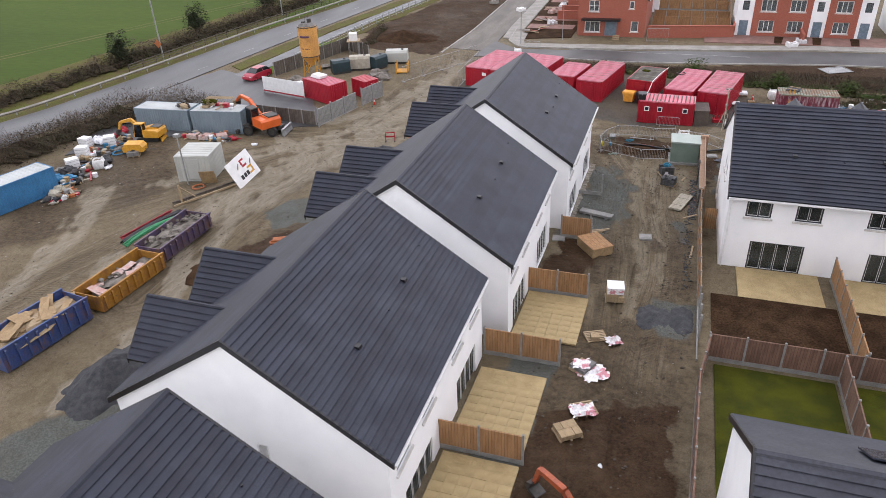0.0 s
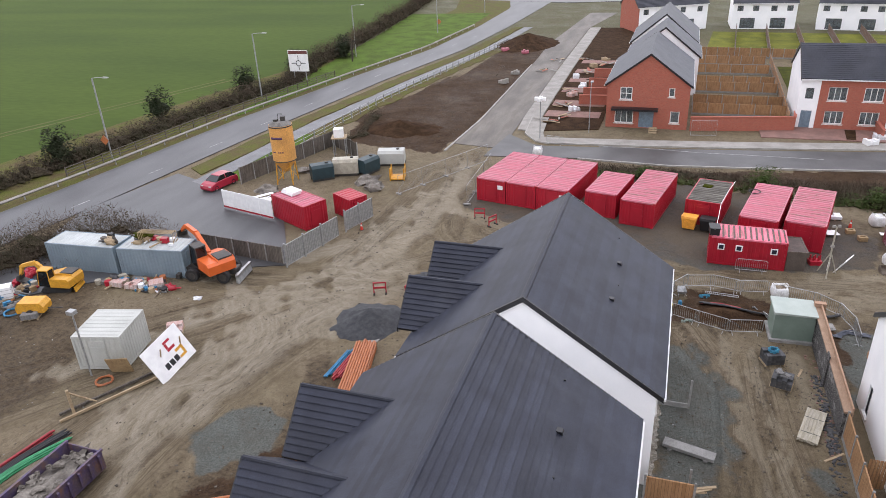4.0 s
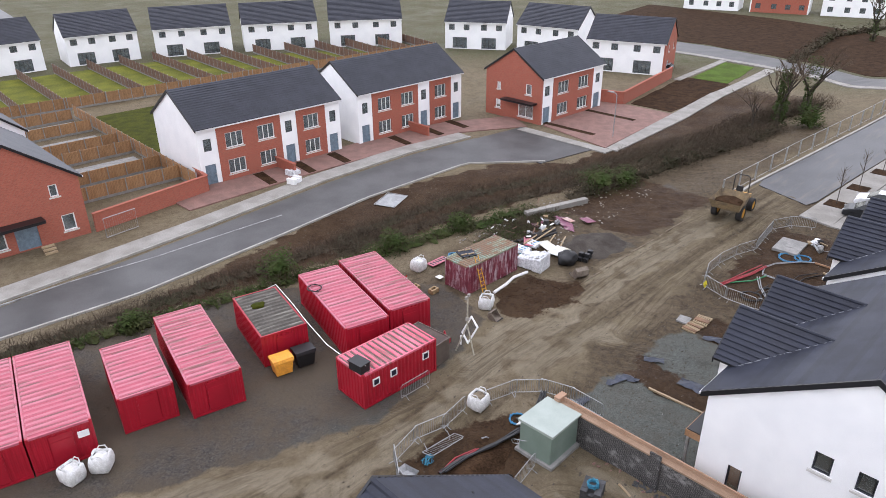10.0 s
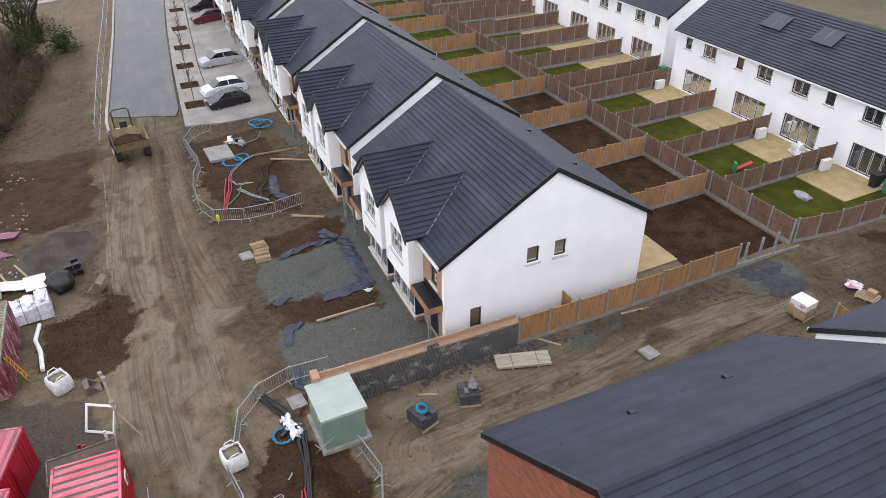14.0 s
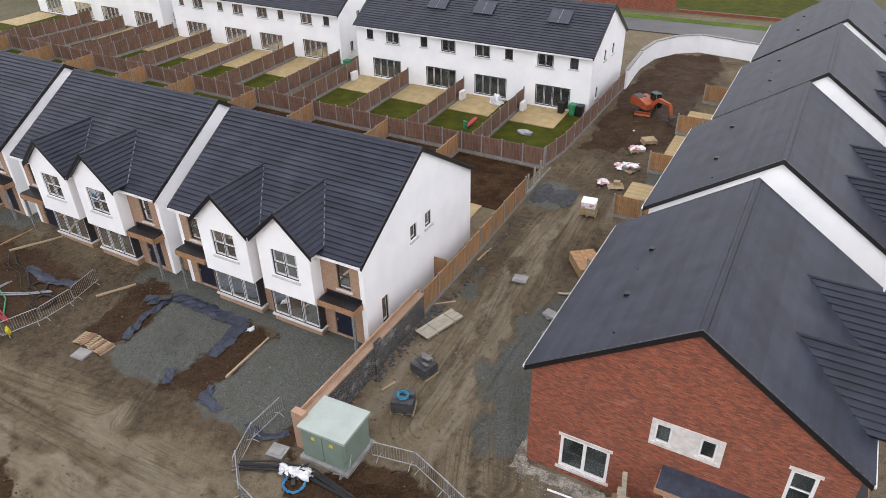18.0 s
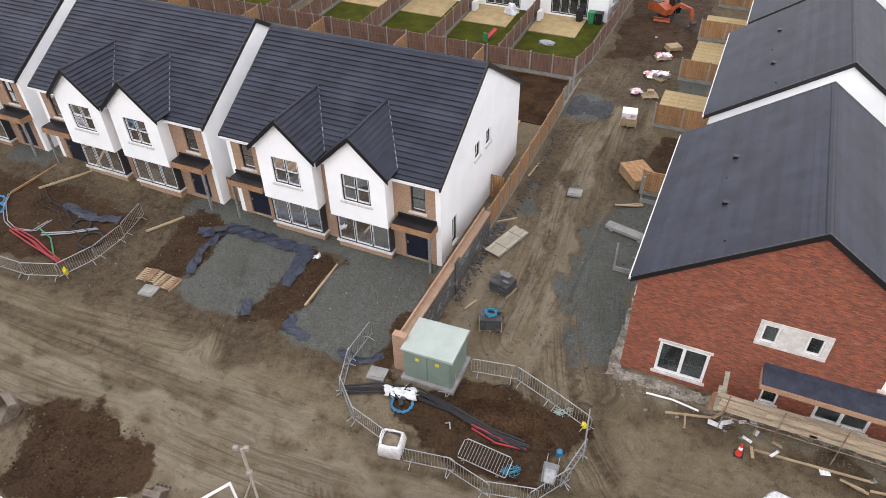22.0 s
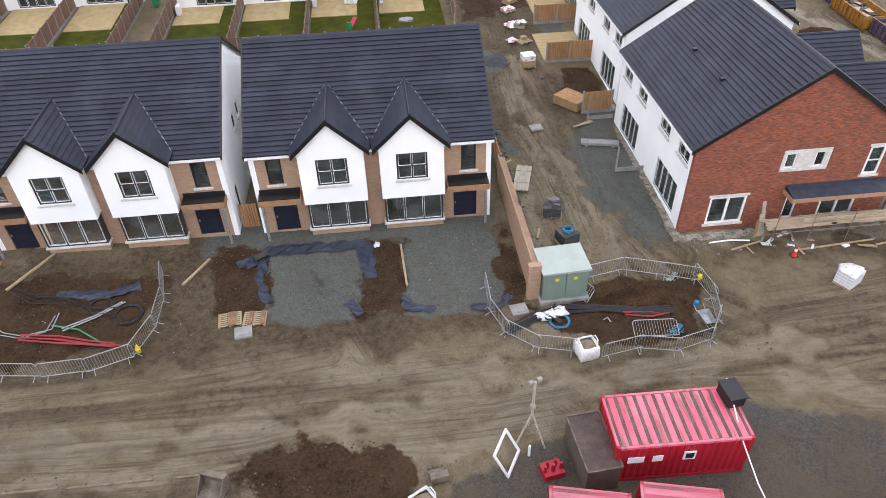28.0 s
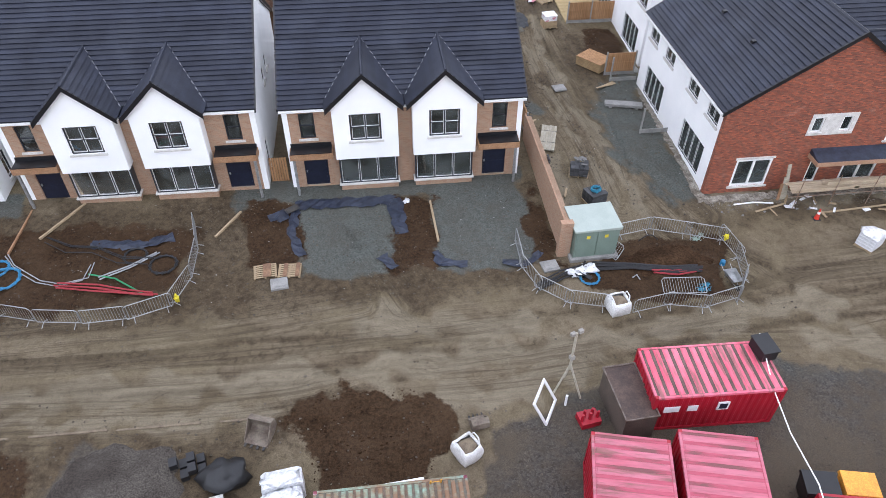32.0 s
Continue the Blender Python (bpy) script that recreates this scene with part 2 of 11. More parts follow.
def glass(name, tint, haze_lo=0.03, haze_hi=0.16):
    m = bpy.data.materials.new(name)
    m.use_nodes = True
    n, l = m.node_tree.nodes, m.node_tree.links
    n.remove(n["Principled BSDF"])
    tr, gl, fr, mx = n.new("ShaderNodeBsdfTransparent"), n.new("ShaderNodeBsdfGlossy"), n.new("ShaderNodeFresnel"), n.new("ShaderNodeMixShader")
    tr.inputs[0].default_value = (*tint, 1)
    gl.inputs["Roughness"].default_value = 0.03
    fr.inputs["IOR"].default_value = 1.5
    l.new(fr.outputs[0], mx.inputs[0])
    l.new(tr.outputs[0], mx.inputs[1])
    l.new(gl.outputs[0], mx.inputs[2])
    # pale diffuse film paints reflected sky and pale rooms into the panes
    painted_haze, film = n.new("ShaderNodeBsdfDiffuse"), n.new("ShaderNodeMixShader")
    painted_haze.inputs[0].default_value = (0.30, 0.32, 0.31, 1)
    ns, rg = n.new("ShaderNodeTexNoise"), n.new("ShaderNodeMapRange")
    ns.inputs["Scale"].default_value = 1.1
    for i, v in enumerate((0.35, 0.7, haze_lo, haze_hi)):
        rg.inputs[i + 1].default_value = v
    co = n.new("ShaderNodeTexCoord")
    l.new(co.outputs["Object"], ns.inputs["Vector"])
    l.new(ns.outputs[0], rg.inputs[0])
    l.new(rg.outputs[0], film.inputs[0])
    l.new(mx.outputs[0], film.inputs[1])
    l.new(painted_haze.outputs[0], film.inputs[2])
    l.new(film.outputs[0], n["Material Output"].inputs["Surface"])
    return m


RENDER = mat("white_render", (0.87, 0.87, 0.87), (0.81, 0.815, 0.82), 0.5, 40, 0.9, 0.08, grain=0.04)
PLAIN_WHITE = mat("white_upvc", (0.78, 0.78, 0.77), (0.7, 0.7, 0.7), 2, 30, 0.4, 0.0, grain=0.03)
TILE = joints(mat("slate_grey_roof_tile", (0.029, 0.034, 0.053), (0.018, 0.021, 0.035), 0.7, 22, 0.56, 0.1, rand=0.2, grain=0.25, spec=0.32), 0, 0.33, 0.010, 0.7, shift=0.9)
TILE_Y = joints(mat("slate_grey_gable_tile", (0.029, 0.034, 0.053), (0.018, 0.021, 0.035), 0.7, 22, 0.56, 0.1, rand=0.2, grain=0.25, spec=0.32), 1, 0.33, 0.010, 0.7, shift=0.9)
for tile_mat in (TILE, TILE_Y):
    streaks(tile_mat, (0.060, 0.064, 0.078), (1, 1, 1), 0.5, 0.5, 0.75, 0.25)
FAR_TILE = mat("far_grey_roof_tile", (0.043, 0.047, 0.062), (0.030, 0.033, 0.046), 0.8, 8, 0.55, 0.1, grain=0.25, spec=0.4)
GREY_TILE = mat("pale_wet_roof_tile", (0.098, 0.104, 0.120), (0.080, 0.085, 0.098), 0.8, 8, 0.6, 0.1, grain=0.2, spec=0.3)
BLACK = mat("black_upvc", (0.012, 0.012, 0.015), None, 3, 40, 0.4, 0.02)
VALLEY = mat("lead_valley", (0.30, 0.31, 0.34), (0.17, 0.18, 0.20), 3, 30, 0.5, 0.1)
RED_BRICK = brickwork("red_brick", ((0.375, 0.104, 0.050), (0.175, 0.052, 0.033)), (0.150, 0.086, 0.060), 0.45, 1.12)
streaks(RED_BRICK, (0.40, 0.25, 0.19), (1, 1, 2.2), 0.6, 0.58, 0.70, 0.28)
FAR_BRICK = brickwork("red_estate_brick", ((0.37, 0.100, 0.062), (0.29, 0.078, 0.050)), (0.30, 0.13, 0.09), 0.85, 1.1)
BUFF_BRICK = brickwork("buff_brick", ((0.37, 0.225, 0.145), (0.30, 0.175, 0.11)), (0.34, 0.27, 0.20), 0.85, 1.1)
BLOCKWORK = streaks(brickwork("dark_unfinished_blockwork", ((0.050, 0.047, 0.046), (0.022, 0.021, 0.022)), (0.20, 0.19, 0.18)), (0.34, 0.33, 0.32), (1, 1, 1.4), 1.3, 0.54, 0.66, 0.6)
PANE = glass("window_glass", (0.42, 0.50, 0.51))
# far panes: a heavier film, their bright reflections put in as colour
FAR_PANE = glass("hazed_far_window_glass", (0.55, 0.62, 0.68), 0.16, 0.42)
MEMBRANE = mat("dark_blue_membrane", (0.018, 0.024, 0.042), (0.032, 0.041, 0.068), 2, 6, 0.5, 0.4)
GREY_FRAME = mat("anthracite_window_frame", (0.035, 0.040, 0.050), None, 3, 40, 0.4, 0.0)
SILL = mat("cast_stone_sill", (0.62, 0.60, 0.57), (0.5, 0.48, 0.45), 3, 40, 0.85, 0.1)
NAVY_DOOR = mat("navy_door", (0.018, 0.022, 0.045), None, 3, 40, 0.35, 0.0)
BLUE_DOOR = mat("pale_blue_door", (0.22, 0.30, 0.37), None, 3, 40, 0.4, 0.0)
TIMBER = mat("raw_timber", (0.47, 0.36, 0.225), (0.36, 0.26, 0.15), 1.5, 12, 0.8, 0.1, stretch=(1, 8, 8))
CANOPY_WOOD = mat("tan_canopy_fascia", (0.42, 0.24, 0.13), (0.34, 0.18, 0.09), 2, 20, 0.7, 0.1)
NEW_FENCE = joints(mat("new_tan_fence_board", (0.46, 0.255, 0.120), (0.36, 0.19, 0.082), 1.2, 14, 0.8, 0.15, rand=0.12, stretch=(4, 4, 0.6)), 0, 0.15, 0.014, 0.45)
OLD_FENCE = joints(mat("weathered_brown_fence_board", (0.25, 0.142, 0.095), (0.175, 0.096, 0.066), 1.2, 14, 0.85, 0.15, rand=0.12, stretch=(4, 4, 0.6)), 0, 0.15, 0.014, 0.5)
DARK_FENCE = joints(mat("grey_weathered_fence_board", (0.16, 0.135, 0.11), (0.10, 0.085, 0.07), 1.2, 14, 0.9, 0.15, rand=0.12, stretch=(4, 4, 0.6)), 0, 0.15, 0.02, 0.4)
CONCRETE = mat("grey_concrete", (0.36, 0.35, 0.33), (0.27, 0.265, 0.25), 2, 30, 0.85, 0.2)
PAVING = mat("pale_concrete_path", (0.37, 0.35, 0.315), (0.28, 0.262, 0.232), 0.6, 20, 0.85, 0.1)
PATIO = mat("sandstone_flag", (0.50, 0.375, 0.185), (0.40, 0.295, 0.14), 1.5, 20, 0.8, 0.1, rand=0.05)
PINK_PAVING = mat("pink_block_paving", (0.30, 0.165, 0.135), (0.23, 0.13, 0.105), 1.0, 14, 0.85, 0.15)
ASPHALT = mat("worn_asphalt", (0.086, 0.086, 0.089), (0.056, 0.056, 0.059), 0.35, 30, 0.5, 0.15, stretch=(1, 0.25, 1))
DARK_ASPHALT = mat("new_dark_asphalt", (0.092, 0.089, 0.088), (0.056, 0.054, 0.053), 0.3, 30, 0.55, 0.15)
LAWN = mat("lawn_grass", (0.074, 0.078, 0.008), (0.046, 0.054, 0.008), 0.9, 40, 0.95, 0.5, spec=0.1)
VERGE_GRASS = mat("bright_verge_grass", (0.10, 0.165, 0.025), (0.075, 0.11, 0.02), 0.3, 10, 0.95, 0.5, spec=0.1)
OLIVE_GRASS = mat("rough_olive_verge", (0.115, 0.122, 0.030), (0.120, 0.092, 0.045), 0.5, 8, 0.95, 0.5, spec=0.1, grain=0.35)
SOIL = mat("dark_topsoil", (0.066, 0.038, 0.021), (0.037, 0.021, 0.012), 0.9, 9, 0.95, 0.9, spec=0.05, grain=0.45)
MUDDY_ROAD = streaks(mat("mud_smeared_asphalt", (0.185, 0.162, 0.135), (0.110, 0.096, 0.080), 0.4, 12, 0.7, 0.15, stretch=(1, 0.3, 1)), (0.085, 0.070, 0.054), (1.2, 0.16, 1), 0.9, 0.5, 0.66, 0.7)
KERB = mat("concrete_kerb", (0.45, 0.43, 0.39), (0.35, 0.335, 0.30), 1, 20, 0.85, 0.1)
WHITE_LINE = mat("white_road_paint", (0.38, 0.38, 0.37), (0.2, 0.2, 0.2), 2, 20, 0.7, 0.0)
FADED_RED = streaks(mat("faded_pink_red_roof_paint", (0.55, 0.095, 0.145), (0.62, 0.21, 0.27), 0.8, 6, 0.5, 0.1, stretch=(0.3, 1.6, 1), grain=0.12, spread=1.0), (0.20, 0.065, 0.065), (0.22, 3.0, 1), 1.1, 0.53, 0.64, 0.75)
# base darkened to paint shade between the roof ribs; the streaks are stains
RED_GROOVE = streaks(mat("shaded_stained_red_groove", (0.52, 0.095, 0.145), (0.45, 0.07, 0.11), 0.8, 8, 0.55, 0.1, stretch=(0.3, 1.5, 1), grain=0.15), (0.13, 0.055, 0.050), (0.45, 1.3, 1), 0.9, 0.47, 0.58, 0.85)
RUSTED_RED = streaks(streaks(mat("rusted_pink_red_roof_paint", (0.55, 0.095, 0.145), (0.62, 0.21, 0.27), 0.8, 6, 0.5, 0.1, stretch=(0.3, 1.6, 1), grain=0.12, spread=1.0), (0.17, 0.075, 0.06), (0.25, 2.4, 1), 1.2, 0.49, 0.60, 0.85), (0.42, 0.13, 0.035), (0.5, 0.6, 1), 0.5, 0.55, 0.66, 0.7)
RED_PAINT = mat("glossy_red_paint", (0.47, 0.012, 0.030), (0.40, 0.010, 0.026), 0.8, 20, 0.4, 0.03, grain=0.06)
GALV = mat("galvanised_steel", (0.50, 0.51, 0.51), (0.38, 0.39, 0.39), 4, 40, 0.45, 0.05, metal=0.6)
RUBBER = mat("black_rubber", (0.02, 0.02, 0.021), (0.035, 0.032, 0.03), 4, 40, 0.85, 0.2)


# ---- the ground: one sheet to the horizon, with soil types ----
def signed(px, py, poly):
    """Distance from the points to a polygon's edge, negative inside."""
    d = np.full(px.shape, 1e9)
    inside = np.zeros(px.shape, bool)
    for (x0, y0), (x1, y1) in zip(poly, poly[1:] + poly[:1]):
        ex, ey = x1 - x0, y1 - y0
        t = np.clip(((px - x0) * ex + (py - y0) * ey) / (ex * ex + ey * ey + 1e-9), 0, 1)
        d = np.minimum(d, np.hypot(px - x0 - t * ex, py - y0 - t * ey))
        cross = (y0 > py) != (y1 > py)
        inside ^= cross & (px < ex * (py - y0) / (ey if abs(ey) > 1e-9 else 1e-9) + x0)
    return np.where(inside, -d, d)


def along(px, py, line):
    d = np.full(px.shape, 1e9)
    for (x0, y0), (x1, y1) in zip(line, line[1:]):
        ex, ey = x1 - x0, y1 - y0
        t = np.clip(((px - x0) * ex + (py - y0) * ey) / (ex * ex + ey * ey + 1e-9), 0, 1)
        d = np.minimum(d, np.hypot(px - x0 - t * ex, py - y0 - t * ey))
    return d


def axis_steps(lo, hi, step, far):
    near = list(np.arange(lo, hi + 0.01, step))
    out = [2, 5, 10, 20, 40, 80, 160, 320, 640, far]
    return np.array([lo - d for d in reversed(out)] + near + [hi + d for d in out])


gx, gy = axis_steps(-58, 58, 0.3, 1500), axis_steps(0, 105, 0.3, 1500)
GX, GY = np.meshgrid(gx, gy)
sm = lambda a, b, v: (lambda u: u * u * (3 - 2 * u))(np.clip((v - a) / (b - a), 0, 1))
GZ = -0.35 * sm(54, 62, GY) + np.minimum(1.7, 0.045 * np.maximum(0, 48 - GY)) * sm(-22, -7, GX) + 0.02 * np.maximum(0, np.minimum(GX, 100) - 18) * (1 - sm(72, 82, GY)) * sm(20, 40, GY)
rng = np.random.default_rng(3)
SITE = [(-60, 30), (-60, 62), (-36, 64), (-34, 78), (-46, 96), (-34, 100), (-26, 96), (42, 92), (60, 78), (46, 66), (40, 57), (2.4, 57), (2.4, 4), (-30, 4)]
work = np.clip(-signed(GX, GY, SITE) / 3 + 0.5, 0, 1)


def wob(f, s):
    return np.sin(GX * f + s) * np.sin(GY * f * 1.13 + s * 2.1) + 0.6 * np.sin(GX * f * 2.3 + GY * f * 1.1 + s * 3.7)


TOPSOIL = [
    [(-6.9, 38.6), (-4.5, 38.6), (-4.3, 44.6), (-6.9, 45)],
    [(28.0, 73.8), (40, 73.6), (41, 82.5), (29, 83), (27.6, 79)],
    [(17.3, 73.0), (16.4, 71.9), (12.9, 72.0), (10.5, 73.3), (10.5, 74.6), (11.6, 76.8), (15.7, 76.3), (16.2, 74.5)],
    [(20.4, 57.6), (17.8, 57.8), (17.2, 63.4), (20.2, 63)], [(11.9, 58), (9.7, 58), (10, 64.4), (12.3, 64.4)],
    [(4, 58), (3.3, 58), (3.3, 65), (4.6, 65)],
    [(-5, 4), (-4.4, 26), (1.8, 28), (2.2, 14), (1, 2), (-4, 0)],
    [(-47, 122), (-41, 153), (-33, 147), (-32.5, 104), (-34, 95), (-46, 97), (-50, 108)],
    [(-9, 93), (18, 99), (34, 96), (40, 90), (66, 92), (90, 100), (80, 80), (40, 85), (20, 88), (-10, 92)],
    [(23, 60), (30, 59), (38, 60), (38, 66), (29, 65.6), (24, 64.5)],
    [(-6, 63.5), (-1, 63), (2.4, 66), (0, 68), (-5, 67.6)],
    [(-30, 37), (-24, 34), (-22, 46), (-26, 44)],
]
STONE = [
    [(-26, 80), (-26, 92), (-8, 92), (6, 86), (10, 80), (8.6, 74.4), (4, 73), (-3.6, 71.4), (-14, 75), (-23, 78)],
    [(10, 57), (4, 57), (4, 64.6), (10, 64.4)], [(18, 57), (11.8, 57.2), (11.8, 64.3), (17.4, 64.3)], [(4, 56), (21.5, 56), (21, 58.2), (4, 58.2)], [(33.5, 56), (37, 56), (37, 58), (33.5, 58)],
    [(1.9, 38.4), (3.0, 38), (2.5, 34.4), (1.0, 34.2), (-0.6, 35.6), (0.4, 38)], [(2, 47), (0.7, 50), (2, 50.4)],
    [(-31.2, 43.8), (-29.7, 47.2), (-26.6, 46.4), (-26.0, 43.5), (-28.8, 41.2)], [(27.1, 75.3), (26.0, 73.7), (22.3, 74.4), (21.8, 76.1), (21.9, 78.2), (24.3, 78.6), (26.5, 77.4)], [(34, 76), (40, 76.4), (42, 79), (36, 79.4)],
    [(-26, 12), (-22, 20), (-26, 24), (-31, 17)], [(-6.8, 18), (-4.6, 19), (-4.4, 36), (-7, 36)],
]
SILT = [
    ([(-28.5, 56), (-32, 54), (-34.6, 51), (-36, 45.4), (-36.2, 41)], 2.4),
    ([(31, 72.2), (23.2, 72.2), (17.4, 72.6)], 0.55), ([(10.9, 72.6), (8.4, 72.5), (5.6, 72.4)], 1.1), ([(13.4, 67.8), (10, 68.2)], 0.8),
    ([(-35.5, 52), (-34.5, 46), (-32.5, 40), (-31, 32)], 1.5), ([(-38, 56), (-32, 60), (-27, 66)], 2.6),
    ([(40, 70), (28, 70.8), (20, 70.8), (10, 70.6), (4, 70.4), (-3, 69.4), (-10, 68.6)], 1.5), ([(9, 70), (6, 68.6), (14, 68)], 1.3),
    ([(-20, 66), (-27, 62), (-31, 56), (-32, 50), (-33, 44)], 3.0), ([(-31, 60), (-29, 70), (-28, 80), (-29, 92)], 2.6), ([(-26.5, 79), (-22, 76.5), (-14, 73.5), (-8, 71)], 1.6),
    ([(-34, 62), (-31, 69)], 2.4), ([(-36, 40), (-30, 30), (-30, 20)], 1.4), ([(-48, 44), (-44, 36), (-42, 26)], 2.0),
    ([(-37.4, 32), (-35.8, 42), (-34.6, 49), (-33.4, 54), (-31, 59), (-28, 64)], 3.4), ([(-48, 62.4), (-40, 60.6), (-34, 57)], 1.6), ([(-43, 47), (-38, 55), (-35, 60)], 2.0), ([(-36, 66), (-32, 71), (-30, 82)], 2.2),
    ([(-7.4, 60.2), (-14, 60.6), (-21.5, 60.8)], 1.1), ([(26, 72.6), (19, 72.7)], 0.9), ([(13.4, 73.2), (8.6, 72.5), (4.6, 72)], 1.5), ([(13, 67.2), (10.6, 68.4)], 1.2), ([(-9, 92.4), (10, 93), (30, 92)], 1.0),
    ([(-2.8, 62), (-2.1, 56), (-1.2, 49), (-0.6, 42), (-1.2, 36)], 0.75), ([(-1.1, 61), (-0.6, 54), (0.4, 46), (0.6, 40)], 0.6), ([(1.6, 60.5), (1.4, 57.4), (1.8, 55.6)], 0.9),
]
WET = [
    [(-4.2, 27), (0.6, 27), (1.4, 33), (-1, 35.6), (-4.4, 34)], [(-4.4, 38), (-2.4, 39), (-1.9, 45), (-3.2, 48), (-4.6, 46)], [(-0.4, 40), (0.4, 44), (-0.2, 49), (-0.9, 46)],
    [(-0.3, 36.6), (1.3, 37.5), (3.3, 36.9), (2.9, 34.1), (1.3, 33.2), (0.2, 34.2)], [(0.4, 49.3), (1.7, 50.0), (2.9, 47.3), (2.7, 44.5), (1.7, 45.2)], [(3.5, 48.2), (2.3, 46.2), (0.5, 48.9), (1.0, 50.5)],
    [(3, 57), (42, 57), (42, 66), (20, 66.6), (3, 66.2)], [(-22, 60), (-8.5, 59.6), (-8.5, 62.4), (-22, 63.6)], [(31, 72.9), (18, 73), (17, 78), (9, 78), (9, 84), (34, 84), (46, 78), (46, 73)],
    [(0.9, 28), (2.4, 28), (2.4, 50.5), (0.9, 49)], [(-7, 40), (-3.4, 40), (-3.2, 60), (-7, 60)], [(-6, 2), (2.4, 2), (2.4, 30), (-6, 34)],
    [(-56, 34), (-46, 34), (-42, 46), (-50, 58), (-58, 58)], [(-30, 36), (-22, 34), (-22, 52), (-27, 52)], [(-24, 62), (-16, 64), (-16, 70), (-24, 70)],
    [(34, 58), (62, 60), (62, 66), (34, 67)], [(36, 72.8), (70, 73), (70, 79), (36, 82)],
]
soft = 0.5 * wob(0.9, 1) + 0.35 * wob(2.3, 4)
R = np.zeros(GX.shape)
for poly in TOPSOIL:
    R = np.maximum(R, np.clip(0.5 - (signed(GX, GY, poly) + 0.6 * soft) / 1.7, 0, 1))
S = np.zeros(GX.shape)
for poly in STONE:
    S = np.maximum(S, np.clip(0.5 - (signed(GX, GY, poly) + 0.45 * soft) / 0.9, 0, 1))
band = [(-6.9, 45.6), (-4.4, 46), (-2.9, 49.6), (-2.2, 52), (-2.6, 55.2), (-3.3, 58.4), (-4.6, 60.2), (-6.9, 60.4)]
S = np.maximum(S, np.clip(0.46 - (signed(GX, GY, band) + 1.1 * soft) / 2.4, 0, 0.82))
L = np.zeros(GX.shape)
for line, w in SILT:
    L = np.maximum(L, np.clip(1.0 - along(GX + 0.5 * soft, GY + 0.4 * wob(1.3, 7), line) / w + 0.35 * soft, 0, 1) * 0.95)
# wheel ruts
rut = np.zeros(GX.shape)
RUTS = [[(-2.4, 60), (-2.8, 46), (-1.8, 36), (-2.2, 24), (-1.6, 12)], [(-0.6, 60), (-1.0, 46), (-0.2, 36), (-0.4, 24), (0, 12)], [(45, 68), (20, 69), (4, 68), (-10, 66.5), (-22, 66)], [(45, 70), (20, 71), (4, 70), (-10, 68.5), (-24, 70)],
        [(-30, 30), (-31, 46), (-28, 60), (-24, 72), (-28, 90)], [(-33, 30), (-34, 44), (-31, 58), (-27, 72), (-30, 90)], [(-9, 69), (-6, 62), (-3, 56)], [(-36, 62), (-28, 66), (-18, 67)], [(-36, 60), (-28, 63), (-20, 64)]]
TRACKS = [
    [(-1.6, 60), (-1.3, 53), (-0.2, 46), (0, 40), (-0.6, 34), (-0.8, 26)], [(-2.4, 60), (-3, 50), (-2.2, 42), (-1.8, 34)],
    [(46, 68.6), (30, 69.5), (16, 69.2), (4, 68.8), (-8, 67.4), (-20, 66), (-28, 62), (-33, 52), (-36, 40), (-38, 28)],
    [(46, 69.8), (20, 70.4), (6, 70.6), (-6, 69.2), (-18, 69.5), (-26, 73), (-28, 84), (-29.5, 96)], [(-36, 61.5), (-28, 65.5), (-16, 68), (-4, 69)],
    [(-9, 68.5), (-5, 64), (-2.6, 58)], [(12, 67), (14, 62.5)], [(22, 67), (19.8, 62)], [(-30, 96), (-27.5, 80), (-30, 66), (-34, 56), (-40, 48), (-46, 40)],
    [(-33, 30), (-33, 44), (-30, 56), (-25, 66), (-14, 69.8)], [(36, 70.6), (20, 71.4), (8, 69.6), (-4, 67.2)],
]
TRACKS += [
    [(-38, 30), (-36, 40), (-34.6, 50), (-31.6, 58), (-27, 64), (-20, 68.5), (-10, 70.4)], [(-48, 62.6), (-41, 61.4), (-35, 62.4), (-30, 67), (-28.4, 76), (-30, 90)],
    [(-44, 50), (-38, 57), (-31, 62), (-24, 70), (-18, 73.4), (-8, 71.4)], [(-52, 40), (-44, 47), (-38, 54), (-33, 62), (-31.6, 74), (-31, 88)],
    [(-42, 26), (-39, 36), (-37, 46), (-35, 54)], [(14, 66.6), (22, 67.6), (34, 68)], [(40, 67.4), (24, 66.4), (20, 63), (21, 60)], [(2, 70), (-4, 70.8), (-14, 72.2), (-22, 75)],
    [(-6, 61.4), (-4, 56), (-3.4, 48), (-3, 40)], [(24, 95), (4, 94.4), (-12, 93.6)],
]


def flowing(pts, step=1.4):
    """A smooth curve through the points."""
    out = []
    q = [pts[0], *pts, pts[-1]]
    for a, b, c, d in zip(q, q[1:], q[2:], q[3:]):
        n = max(1, int(math.dist(b, c) / step))
        for i in range(n):
            t = i / n
            out.append(tuple(0.5 * (2 * b[j] + (c[j] - a[j]) * t + (2 * a[j] - 5 * b[j] + 4 * c[j] - d[j]) * t * t + (3 * b[j] - a[j] - 3 * c[j] + d[j]) * t ** 3) for j in (0, 1)))
    return out + [pts[-1]]


